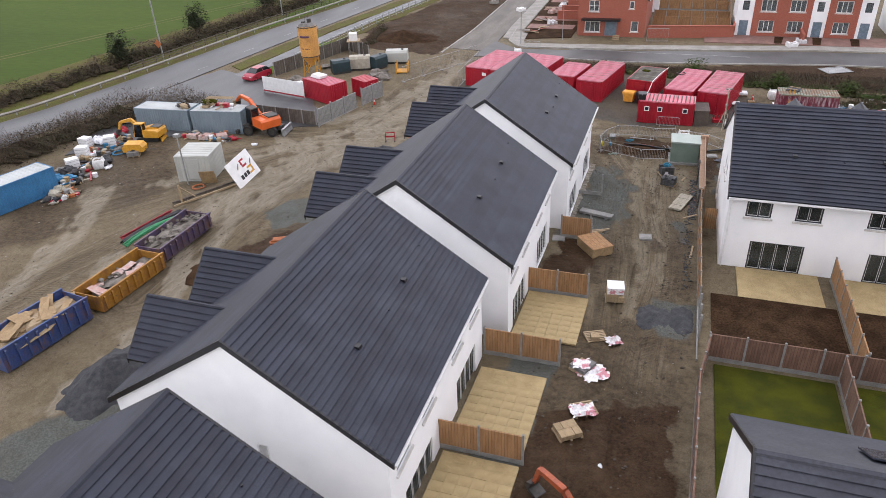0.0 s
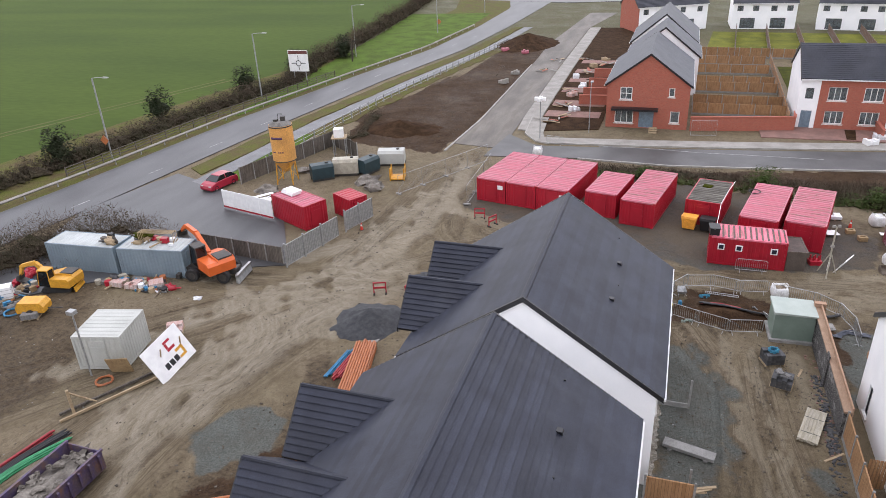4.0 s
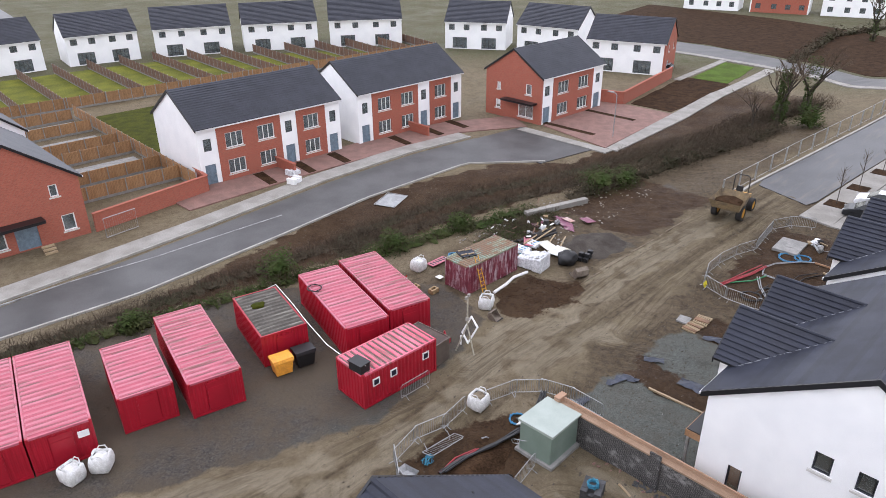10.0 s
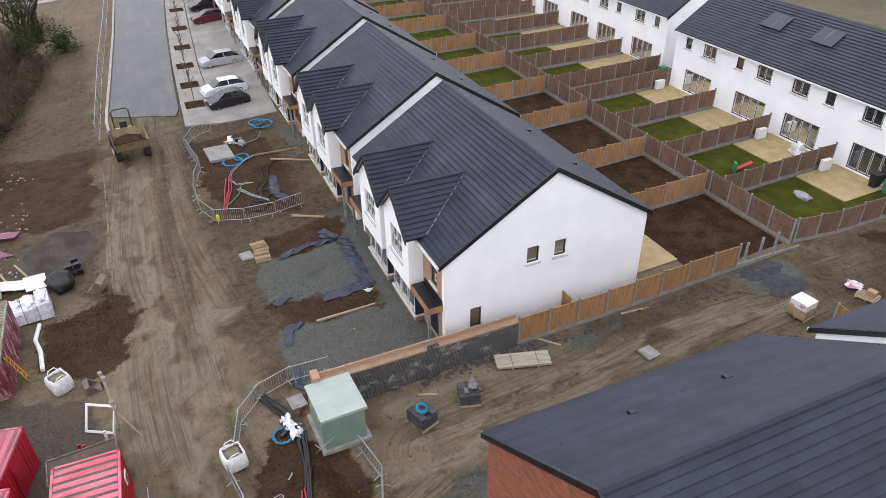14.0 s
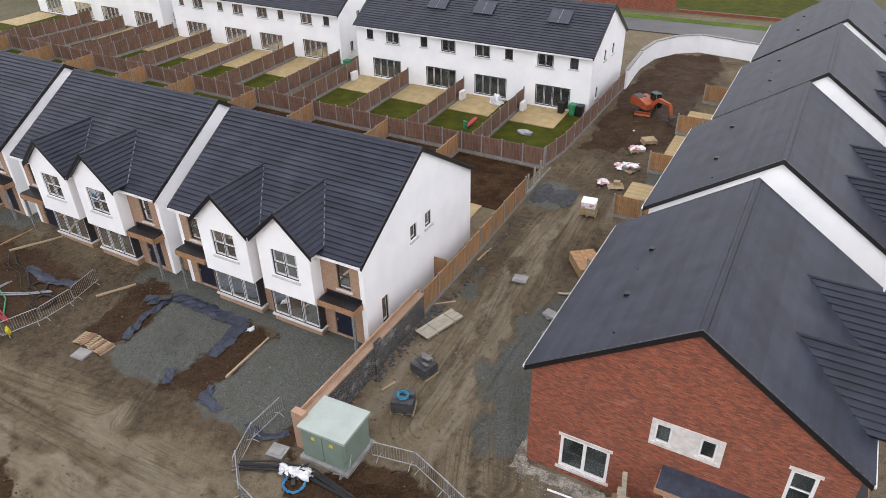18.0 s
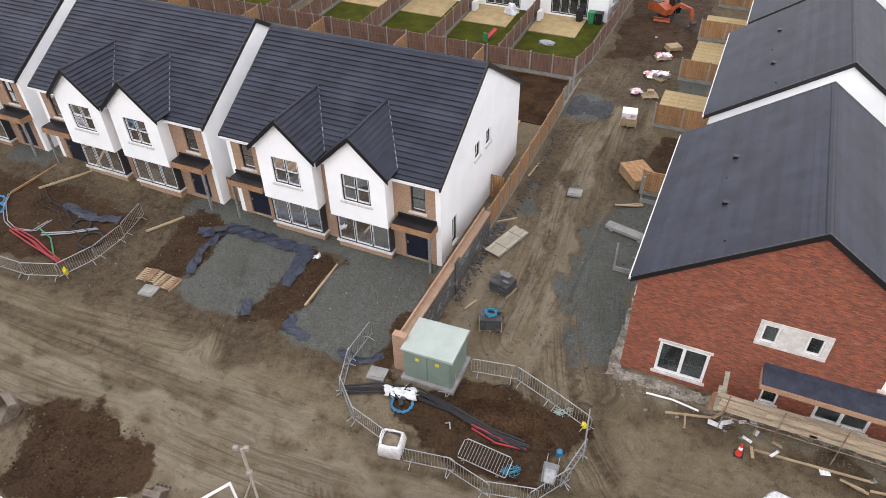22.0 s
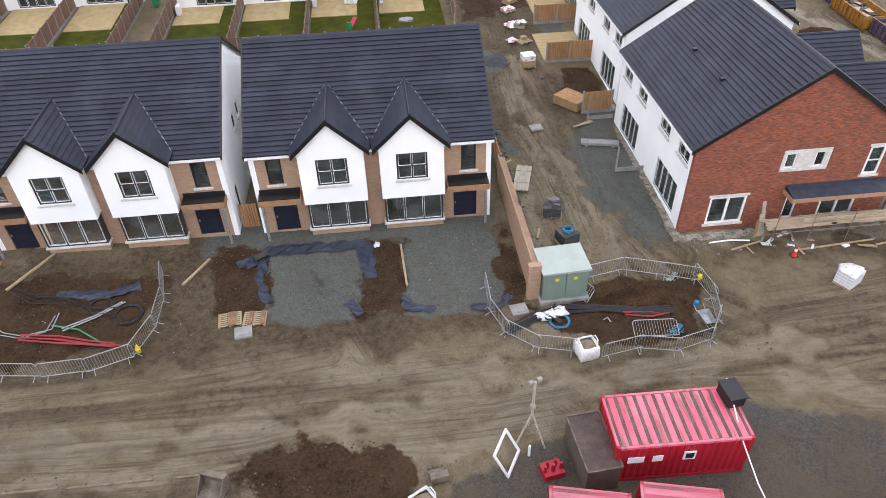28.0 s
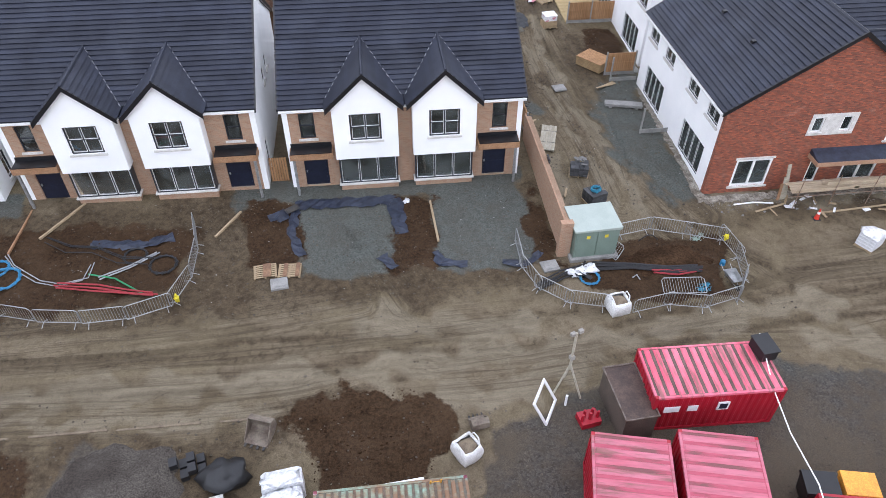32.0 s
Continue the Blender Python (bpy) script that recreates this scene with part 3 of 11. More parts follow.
lane_d, lane_s, lane_2 = np.full(GX.shape, 99.0), np.zeros(GX.shape), np.full(GX.shape, 99.0)
for k, line in enumerate(TRACKS):
    pts = flowing(line)
    best, side, run, gone = np.full(GX.shape, 99.0), np.zeros(GX.shape), np.zeros(GX.shape), 0.0
    for (x0, y0), (x1, y1) in zip(pts, pts[1:]):
        ex, ey = x1 - x0, y1 - y0
        n = math.hypot(ex, ey) + 1e-9
        t = np.clip(((GX - x0) * ex + (GY - y0) * ey) / n, 0, n)
        rx, ry = GX - x0 - t * ex / n, GY - y0 - t * ey / n
        d = np.hypot(rx, ry)
        near = d < best
        best = np.where(near, d, best)
        side = np.where(near, np.sign(ex * ry - ey * rx) * d, side)
        run = np.where(near, gone + t, run)
        gone += n
    keep = np.clip(0.65 + 0.6 * wob(0.13, 3.3 + k), 0, 1) * np.clip(np.minimum(run, gone - run) / 3, 0, 1)
    d = np.abs(side) - 0.9
    rut = np.maximum(rut, 0.8 * keep * np.exp(-(d / 0.24) ** 2))
    GZ = GZ + work * keep * 0.05 * (0.8 * np.exp(-((np.abs(d) - 0.45) / 0.16) ** 2) - np.exp(-(d / 0.26) ** 2))
    near = best < np.abs(lane_d)
    lane_2 = np.where(near, np.abs(lane_d), np.minimum(lane_2, best))
    lane_s = np.where(near, run + 37.0 * k, lane_s)
    lane_d = np.where(near, side, lane_d)
lane_w = np.exp(-(np.abs(lane_d) / 2.6) ** 4) * np.clip((lane_2 - np.abs(lane_d)) / 0.7, 0, 1) * work
lane_t = np.exp(-((np.abs(lane_d) - 0.9) / 0.3) ** 4) * np.clip(0.2 + 0.9 * wob(0.17, 5.1), 0, 1) * np.clip((lane_2 - np.abs(lane_d)) / 0.7, 0, 1) * work
for line in RUTS:
    d = along(GX + 0.25 * wob(0.35, 2), GY + 0.25 * wob(0.3, 5), line)
    rut = np.maximum(rut, 0.5 * np.exp(-(d / 0.45) ** 2))
    GZ = GZ + work * 0.075 * (np.exp(-((d - 0.75) / 0.3) ** 2) - 1.3 * np.exp(-(d / 0.45) ** 2))
GZ = GZ + work * 0.02 * (wob(1.7, 3) + 0.7 * wob(3.9, 9)) + R * work * 0.11 * (rng.random(GX.shape) - 0.3)
wet_zone = np.zeros(GX.shape)
for poly in WET:
    wet_zone = np.maximum(wet_zone, np.clip(0.5 - (signed(GX, GY, poly) + 0.9 * soft) / 2.4, 0, 1))
wet_zone = np.clip(wet_zone * (0.8 + 0.25 * wob(0.55, 8)) - 0.75 * L, 0, 1)
ny, nx = GX.shape
idx = np.arange(nx * ny).reshape(ny, nx)
ground_faces = np.stack([idx[:-1, :-1], idx[:-1, 1:], idx[1:, 1:], idx[1:, :-1]], -1).reshape(-1, 4)
ground_mesh = bpy.data.meshes.new("ground")
ground_mesh.vertices.add(nx * ny)
ground_mesh.vertices.foreach_set("co", np.stack([GX, GY, GZ], -1).ravel())
ground_mesh.loops.add(ground_faces.size)
ground_mesh.loops.foreach_set("vertex_index", ground_faces.ravel())
ground_mesh.polygons.add(len(ground_faces))
ground_mesh.polygons.foreach_set("loop_start", np.arange(0, ground_faces.size, 4))
ground_mesh.polygons.foreach_set("use_smooth", np.ones(len(ground_faces), bool))
ground_mesh.update()
kinds = ground_mesh.color_attributes.new("soil", "FLOAT_COLOR", "POINT")
lanes = ground_mesh.color_attributes.new("lane", "FLOAT_COLOR", "POINT")
lanes.data.foreach_set("color", np.stack([lane_d, lane_s, lane_w, lane_t], -1).ravel().astype(np.float32))
kinds.data.foreach_set("color", np.stack([R, S, L, np.maximum(0.85 * rut * work, wet_zone)], -1).ravel().astype(np.float32))


def ground_material():
    m = bpy.data.materials.new("site_mud")
    m.use_nodes = True
    n, l = m.node_tree.nodes, m.node_tree.links
    b = n["Principled BSDF"]
    at = n.new("ShaderNodeAttribute")
    at.attribute_name = "soil"
    sp = n.new("ShaderNodeSeparateColor")
    l.new(at.outputs["Color"], sp.inputs[0])
    geo = n.new("ShaderNodeNewGeometry")

    def tex(scale, detail=8, rough=0.6, sx=1, sy=1):
        mp = n.new("ShaderNodeMapping")
        mp.inputs["Scale"].default_value = (sx, sy, 1)
        l.new(geo.outputs["Position"], mp.inputs[0])
        t = n.new("ShaderNodeTexNoise")
        t.inputs["Scale"].default_value, t.inputs["Detail"].default_value, t.inputs["Roughness"].default_value = scale, detail, rough
        l.new(mp.outputs[0], t.inputs["Vector"])
        return t.outputs[0]

    def rng_node(src, a, b2, c=0.0, d=1.0):
        r = n.new("ShaderNodeMapRange")
        for i, v in enumerate((a, b2, c, d)):
            r.inputs[i + 1].default_value = v
        l.new(src, r.inputs[0])
        return r.outputs[0]

    def mixc(fac, a, c):
        x = n.new("ShaderNodeMix")
        x.data_type = "RGBA"
        for sock, v in ((x.inputs[6], a), (x.inputs[7], c)):
            if isinstance(v, tuple):
                sock.default_value = (*v, 1)
            else:
                l.new(v, sock)
        l.new(fac, x.inputs[0])
        return x.outputs[2]

    def edge(chan, noise_out, lo=0.35, hi=0.65):
        ad = n.new("ShaderNodeMath")
        ad.operation = "MULTIPLY_ADD"
        l.new(noise_out, ad.inputs[0])
        ad.inputs[1].default_value = 0.9
        l.new(chan, ad.inputs[2])
        return rng_node(ad.outputs[0], lo + 0.45, hi + 0.45)

    def voro(scale):
        v = n.new("ShaderNodeTexVoronoi")
        v.inputs["Scale"].default_value = scale
        l.new(geo.outputs["Position"], v.inputs["Vector"])
        c = n.new("ShaderNodeSeparateColor")
        l.new(v.outputs["Color"], c.inputs[0])
        return c.outputs[0]

    def times(a, c):
        x = n.new("ShaderNodeMath")
        x.operation = "MULTIPLY"
        l.new(a, x.inputs[0])
        l.new(c, x.inputs[1])
        return x.outputs[0]

    pos = n.new("ShaderNodeSeparateXYZ")
    l.new(geo.outputs["Position"], pos.inputs[0])
    warp = n.new("ShaderNodeTexNoise")
    warp.inputs["Scale"].default_value, warp.inputs["Detail"].default_value = 0.11, 3
    l.new(geo.outputs["Position"], warp.inputs["Vector"])
    off, bent = n.new("ShaderNodeVectorMath"), n.new("ShaderNodeVectorMath")
    off.operation = "SCALE"
    off.inputs[3].default_value = 9.0
    l.new(warp.outputs["Color"], off.inputs[0])
    l.new(off.outputs[0], bent.inputs[0])
    l.new(geo.outputs["Position"], bent.inputs[1])

    def drag_tex(sx, sy):
        mp = n.new("ShaderNodeMapping")
        mp.inputs["Scale"].default_value = (sx, sy, 1)
        l.new(bent.outputs[0], mp.inputs[0])
        t = n.new("ShaderNodeTexNoise")
        t.inputs["Scale"].default_value, t.inputs["Detail"].default_value, t.inputs["Roughness"].default_value = 1.0, 10, 0.78
        l.new(mp.outputs[0], t.inputs["Vector"])
        return t.outputs[0]

    coarse, mid, fine, grit = tex(0.12), tex(0.55, 12, 0.78), tex(6, 6, 0.72), tex(26, 5, 0.75)
    clod = tex(2.3, 10, 0.8)
    drag_x, drag_y = drag_tex(0.25, 1.9), drag_tex(1.9, 0.25)
    lane = rng_node(pos.outputs[1], 56, 62)
    mx = n.new("ShaderNodeMix")
    l.new(lane, mx.inputs[0])
    l.new(drag_y, mx.inputs[2])
    l.new(drag_x, mx.inputs[3])
    drag = mx.outputs[0]
    la = n.new("ShaderNodeAttribute")
    la.attribute_name = "lane"
    ls = n.new("ShaderNodeSeparateColor")
    l.new(la.outputs["Color"], ls.inputs[0])

    def flow(across, length, detail=7, rough=0.68):
        """Noise drawn out along the wheel tracks."""
        a, c, v = n.new("ShaderNodeMath"), n.new("ShaderNodeMath"), n.new("ShaderNodeCombineXYZ")
        a.operation = c.operation = "MULTIPLY"
        a.inputs[1].default_value, c.inputs[1].default_value = across, length
        l.new(ls.outputs[0], a.inputs[0])
        l.new(ls.outputs[1], c.inputs[0])
        l.new(a.outputs[0], v.inputs[0])
        l.new(c.outputs[0], v.inputs[1])
        t = n.new("ShaderNodeTexNoise")
        t.inputs["Scale"].default_value, t.inputs["Detail"].default_value, t.inputs["Roughness"].default_value = 1.0, detail, rough
        l.new(v.outputs[0], t.inputs["Vector"])
        return t.outputs[0]

    streak, fine_streak = flow(1.5, 0.06), flow(6.0, 0.14)
    weight = ls.outputs[2]
    # cleat marks pressed by tyres
    ph, sn = n.new("ShaderNodeMath"), n.new("ShaderNodeMath")
    ph.operation, sn.operation = "MULTIPLY_ADD", "SINE"
    ab = n.new("ShaderNodeMath")
    ab.operation = "MULTIPLY"
    ab.inputs[1].default_value = 14.0
    l.new(ls.outputs[0], ab.inputs[0])
    l.new(ls.outputs[1], ph.inputs[0])
    ph.inputs[1].default_value = 21.0
    l.new(ab.outputs[0], ph.inputs[2])
    l.new(ph.outputs[0], sn.inputs[0])
    tread = times(times(rng_node(sn.outputs[0], -0.3, 0.5), la.outputs["Alpha"]), rng_node(clod, 0.62, 0.5))
    col = mixc(rng_node(mid, 0.38, 0.64), (0.182, 0.148, 0.094), (0.112, 0.087, 0.053))
    col = mixc(times(rng_node(coarse, 0.45, 0.58, 0, 0.8), rng_node(clod, 0.62, 0.45)), col, (0.186, 0.150, 0.104))
    col = mixc(rng_node(drag, 0.52, 0.70, 0, 0.3), col, (0.086, 0.066, 0.045))
    col = mixc(rng_node(drag, 0.45, 0.30, 0, 0.25), col, (0.206, 0.170, 0.122))
    col = mixc(times(rng_node(streak, 0.5, 0.62, 0, 0.6), weight), col, (0.092, 0.072, 0.048))
    col = mixc(times(rng_node(streak, 0.48, 0.36, 0, 0.7), weight), col, (0.205, 0.169, 0.118))
    col = mixc(times(rng_node(fine_streak, 0.51, 0.58, 0, 0.7), weight), col, (0.082, 0.063, 0.042))
    col = mixc(rng_node(clod, 0.53, 0.66, 0, 0.5), col, (0.062, 0.044, 0.029))
    col = mixc(rng_node(fine, 0.54, 0.66, 0, 0.35), col, (0.046, 0.033, 0.022))
    col = mixc(rng_node(tread, 0, 1, 0, 0.6), col, (0.070, 0.053, 0.036))
    wet = times(rng_node(at.outputs["Alpha"], 0.1, 0.8, 0.25, 0.85), edge(at.outputs["Alpha"], clod, 0.15, 0.5))
    col = mixc(wet, col, mixc(rng_node(clod, 0.4, 0.62), (0.096, 0.070, 0.043), (0.028, 0.019, 0.012)))
    silt = mixc(rng_node(drag, 0.38, 0.68), (0.228, 0.192, 0.137), (0.150, 0.123, 0.082))
    silt = mixc(times(rng_node(fine_streak, 0.5, 0.60, 0, 0.75), weight), silt, (0.108, 0.086, 0.058))
    silt = mixc(times(rng_node(streak, 0.5, 0.64, 0, 0.5), weight), silt, (0.116, 0.094, 0.064))
    silt = mixc(rng_node(fine, 0.58, 0.7, 0, 0.35), silt, (0.076, 0.058, 0.039))
    silt = mixc(times(rng_node(pos.outputs[0], -24, -30, 0, 0.5), rng_node(drag, 0.62, 0.42)), silt, (0.315, 0.280, 0.222))
    col = mixc(times(edge(sp.outputs[2], drag, 0.36, 0.66), rng_node(clod, 0.72, 0.5, 0.45, 1.0)), col, silt)
    stone = mixc(rng_node(voro(16), 0.0, 1.0), (0.150, 0.160, 0.140), (0.070, 0.076, 0.067))
    stone = mixc(rng_node(grit, 0.35, 0.65, 0, 0.5), stone, (0.060, 0.064, 0.060))
    stone = mixc(rng_node(mid, 0.42, 0.62, 0, 0.55), stone, (0.082, 0.074, 0.060))
    dusty = mixc(rng_node(voro(13), 0.0, 1.0), (0.098, 0.089, 0.079), (0.040, 0.037, 0.033))
    dusty = mixc(rng_node(mid, 0.40, 0.58, 0, 0.85), dusty, (0.086, 0.069, 0.050))
    dusty = mixc(rng_node(coarse, 0.46, 0.58, 0, 0.6), dusty, (0.104, 0.084, 0.060))
    stone = mixc(rng_node(pos.outputs[1], 69, 74), stone, dusty)
    col = mixc(edge(sp.outputs[1], clod), col, stone)
    away = n.new("ShaderNodeVectorMath")
    away.operation = "DISTANCE"
    l.new(geo.outputs["Position"], away.inputs[0])
    away.inputs[1].default_value = (5, 75, 0)
    rough_grass = mixc(rng_node(mid, 0.4, 0.62), (0.105, 0.092, 0.058), (0.085, 0.088, 0.045))
    col = mixc(rng_node(away.outputs["Value"], 84, 104), col, rough_grass)
    earth = mixc(rng_node(fine, 0.35, 0.65), (0.058, 0.033, 0.017), (0.014, 0.008, 0.005))
    earth = mixc(rng_node(mid, 0.4, 0.65, 0, 0.6), earth, (0.088, 0.056, 0.032))
    col = mixc(edge(sp.outputs[0], tex(1.6, 9, 0.72), 0.38, 0.52), col, earth)
    sc = n.new("ShaderNodeVectorMath")
    sc.operation = "SCALE"
    l.new(col, sc.inputs[0])
    l.new(rng_node(grit, 0.3, 0.7, 0.52, 1.36), sc.inputs[3])
    l.new(sc.outputs[0], b.inputs["Base Color"])
    damp = n.new("ShaderNodeMath")
    damp.operation = "SUBTRACT"
    l.new(rng_node(coarse, 0.35, 0.65, 0.6, 0.9), damp.inputs[0])
    l.new(rng_node(wet, 0.3, 0.9, 0, 0.15), damp.inputs[1])
    l.new(damp.outputs[0], b.inputs["Roughness"])
    b.inputs["Specular IOR Level"].default_value = 0.07
    add = n.new("ShaderNodeMath")
    add.operation = "ADD"
    l.new(clod, add.inputs[0])
    l.new(rng_node(tread, 0, 1, 0.5, 0.0), add.inputs[1])
    add2 = n.new("ShaderNodeMath")
    l.new(add.outputs[0], add2.inputs[0])
    both = n.new("ShaderNodeMath")
    l.new(rng_node(grit, 0, 1, 0, 0.35), both.inputs[0])
    l.new(times(rng_node(fine_streak, 0.35, 0.65, 0.6, 0), weight), both.inputs[1])
    l.new(both.outputs[0], add2.inputs[1])
    add = add2
    bp = n.new("ShaderNodeBump")
    bp.inputs["Strength"].default_value, bp.inputs["Distance"].default_value = 0.8, 0.09
    l.new(add.outputs[0], bp.inputs["Height"])
    l.new(bp.outputs[0], b.inputs["Normal"])
    return m


ground_mesh.materials.append(ground_material())  # mud on the site, rough grass beyond it
tagged(new("ground", ground_mesh), "muddy brown building-site ground with wheel ruts, stone and topsoil", "ground", kind="structure")


# ---- strips of surface that follow the ground ----
def resample(pts, n):
    pts = [Vector((*p, 0)) for p in pts]
    d = [0]
    for a, b in zip(pts, pts[1:]):
        d.append(d[-1] + (b - a).length)
    out = []
    for i in range(n + 1):
        s = d[-1] * i / n
        k = max(j for j in range(len(d) - 1) if d[j] <= s + 1e-6) if len(d) > 1 else 0
        t = (s - d[k]) / max(1e-6, d[k + 1] - d[k])
        out.append(pts[k].lerp(pts[k + 1], min(1, t)))
    return out


def ribbon(name, left, right, material, dz, label, category, n=None, across=4, kind="structure", thick=0.25, jag=0.0):
    length = sum(math.dist(a, b) for a, b in zip(left, left[1:]))
    n = n or max(2, int(length / 2.5))
    A, B = resample(left, n), resample(right, n)
    if jag:
        r = random.Random(name)
        for p in A + B:
            p.x += r.uniform(-jag, jag)
            p.y += r.uniform(-jag, jag)
    g = Geo()
    vs = []
    for a, b in zip(A, B):
        for k in range(across + 1):
            p = a.lerp(b, k / across)
            vs.append((p.x, p.y, gz(p.x, p.y) + dz))
    w = across + 1
    fs = [(i * w + k, i * w + k + 1, (i + 1) * w + k + 1, (i + 1) * w + k) for i in range(n) for k in range(across)]
    m0 = len(vs)
    rim = [i * w for i in range(n + 1)] + [n * w + k for k in range(1, w)] + [i * w + across for i in range(n - 1, -1, -1)] + [k for k in range(across - 1, 0, -1)]
    vs += [(vs[i][0], vs[i][1], vs[i][2] - thick) for i in rim]
    fs += [(rim[i], rim[(i + 1) % len(rim)], m0 + (i + 1) % len(rim), m0 + i) for i in range(len(rim))]
    g.add(vs, fs)
    return solid(name, g, material, label, category, z=0, kind=kind)


def line_offset(pts, d):
    out = []
    for i, p in enumerate(pts):
        a, b = Vector(pts[max(0, i - 1)]), Vector(pts[min(len(pts) - 1, i + 1)])
        t = (b - a).normalized()
        out.append((p[0] - t.y * d, p[1] + t.x * d))
    return out


MAIN_FAR = [(-96, -120), (-84, -20), (-79, 20), (-74.5, 52), (-70.5, 78), (-67.5, 104), (-62.5, 132), (-57, 160), (-55, 190), (-55, 225), (-66, 270)]
MAIN_NEAR = [(-88, -120), (-76, -20), (-71, 20), (-67, 48), (-63.5, 70), (-60, 100), (-55.5, 132), (-50, 160), (-47.5, 190), (-46, 225), (-45, 262)]
ribbon("field", [(-400, -300), (-400, 100), (-400, 420)], [(-86, -120), (-80, 30), (-77.5, 78), (-76.5, 120), (-78, 160), (-84, 215), (-95, 420)], mat("winter_crop_field", (0.073, 0.112, 0.020), (0.056, 0.090, 0.017), 0.02, 0.9, 0.95, 0.3, stretch=(0.6, 2, 1), spec=0.1, grain=0.10), 0.05, "green winter crop field with faint drill lines", "field", n=80, across=60)
for k, a in enumerate((0.0, 1.9)):
    line = [(-118 - a, 20), (-104 - a, 70), (-92 - a, 105), (-84 - a, 128)]
    ribbon("wheel_line", line, line_offset(line, -0.5), mat("bare_wheel_line", (0.15, 0.14, 0.06), (0.10, 0.13, 0.04), 0.2, 4, 0.95, 0.2, spec=0.1), 0.075, "bare tractor wheel line across the crop", "track", n=50, across=2, jag=0.1)
ribbon("field_headland", [(-400, 425), (-95, 425)], [(-400, 520), (-95, 520)], SOIL, 0.2, "bare brown ploughed field beyond the crop", "field", n=20)
ribbon("wide_verge", [(-69.6, 106), (-70.6, 128), (-72.8, 146), (-75.4, 173), (-80.4, 212)], [(-68.4, 106), (-64.6, 130), (-59.6, 158), (-57.2, 188), (-58, 214)], VERGE_GRASS, 0.11, "broad bright green mown verge", "verge", n=50, across=6)
ribbon("grass_verge_far", line_offset(MAIN_FAR, 16), line_offset(MAIN_FAR, 0), OLIVE_GRASS, 0.07, "rough olive-green grass verge beside the road", "verge", n=80)
ribbon("main_road", MAIN_FAR, MAIN_NEAR, ASPHALT, 0.10, "grey wet asphalt main road", "road", n=90)
ribbon("junction_road", [(-63.6, 70), (-61.8, 80), (-58, 78)], [(-58, 50), (-48, 60), (-36.5, 64.4)], ASPHALT, 0.08, "wet grey asphalt site entrance apron", "road", n=12)
ribbon("junction_apron", [(-63.6, 70), (-50, 66), (-37, 65)], [(-61, 82), (-51, 78), (-42, 73)], ASPHALT, 0.095, "wet grey asphalt entrance mouth", "road", n=12)
ribbon("grass_verge_near", [(-60.5, 84), (-58.5, 104), (-54, 132), (-48.5, 160), (-46, 190)], [(-57.8, 82), (-55.8, 104), (-51.5, 132), (-46.2, 160), (-44, 190)], OLIVE_GRASS, 0.12, "rough olive and yellow grass verge", "verge", jag=0.3)
ribbon("roadside_path", [(-57.6, 80), (-55.6, 104), (-51.3, 132), (-46, 160), (-43.5, 190)], [(-55.2, 79), (-53.2, 104), (-49, 132), (-44, 160), (-41.5, 190)], mat("pale_worn_tarmac", (0.215, 0.215, 0.22), (0.16, 0.16, 0.165), 0.4, 14, 0.7, 0.1), 0.10, "pale grey tarmac footpath", "footpath")
ribbon("grass_bank", [(-54.8, 80), (-53.6, 99)], [(-51.0, 83), (-52.6, 99)], VERGE_GRASS, 0.08, "green grass bank beside the footpath", "verge", jag=0.3)
ribbon("rough_bank", [(-53.4, 99.5), (-52.2, 112), (-48.8, 132), (-43.8, 160)], [(-50.8, 99.5), (-49.4, 112), (-46.2, 132), (-41.4, 160)], OLIVE_GRASS, 0.07, "rough olive grass strip under the railing", "verge", jag=0.4)
ribbon("roundabout_island", [(-70, 262), (-40, 250), (0, 262)], [(-70, 300), (-40, 320), (10, 310)], VERGE_GRASS, 0.35, "round green traffic island", "island", n=16, across=8)
ribbon("roundabout_road", [(-95, 250), (-40, 236), (30, 250)], [(-95, 320), (-40, 345), (40, 340)], ASPHALT, 0.12, "grey asphalt roundabout road", "road", n=16, across=8)
ribbon("north_south_road", [(-32.9, 99), (-32.3, 110), (-32.8, 147), (-33.6, 170), (-31, 215)], [(-26.5, 98), (-26.8, 110), (-27.6, 142), (-28, 190), (-24, 215)], MUDDY_ROAD, 0.062, "muddy grey asphalt estate road", "road")
ribbon("estate_road", [(-27, 104), (-22.7, 99.9), (-9.9, 101.2), (1.6, 102.6), (17, 104.8), (30, 105.4), (39.4, 104.6)], [(-28, 95), (-17.2, 96.2), (-7.4, 95.6), (5.8, 97.0), (17.2, 98.6), (31.7, 98.8), (38.6, 93)], DARK_ASPHALT, 0.08, "grey asphalt estate road", "road", n=40)
ribbon("estate_turning_head", [(39.2, 104.4), (47.4, 103.6)], [(37.6, 92.6), (47.0, 91.2)], DARK_ASPHALT, 0.085, "dark asphalt turning head", "road")
KERB_N = [(-25.6, 112), (-25, 104.6), (-22.7, 101), (-9.9, 102.0), (1.6, 103.3), (17, 105.6), (30, 106.2), (39.4, 105.4)]
ribbon("footpath_north", KERB_N, line_offset(KERB_N, 2.2), PAVING, 0.16, "pale concrete footpath with soil strip", "footpath", n=40)
ribbon("kerb_north", line_offset(KERB_N, -0.15), KERB_N, KERB, 0.19, "pale concrete kerb", "kerb", n=40, across=1)
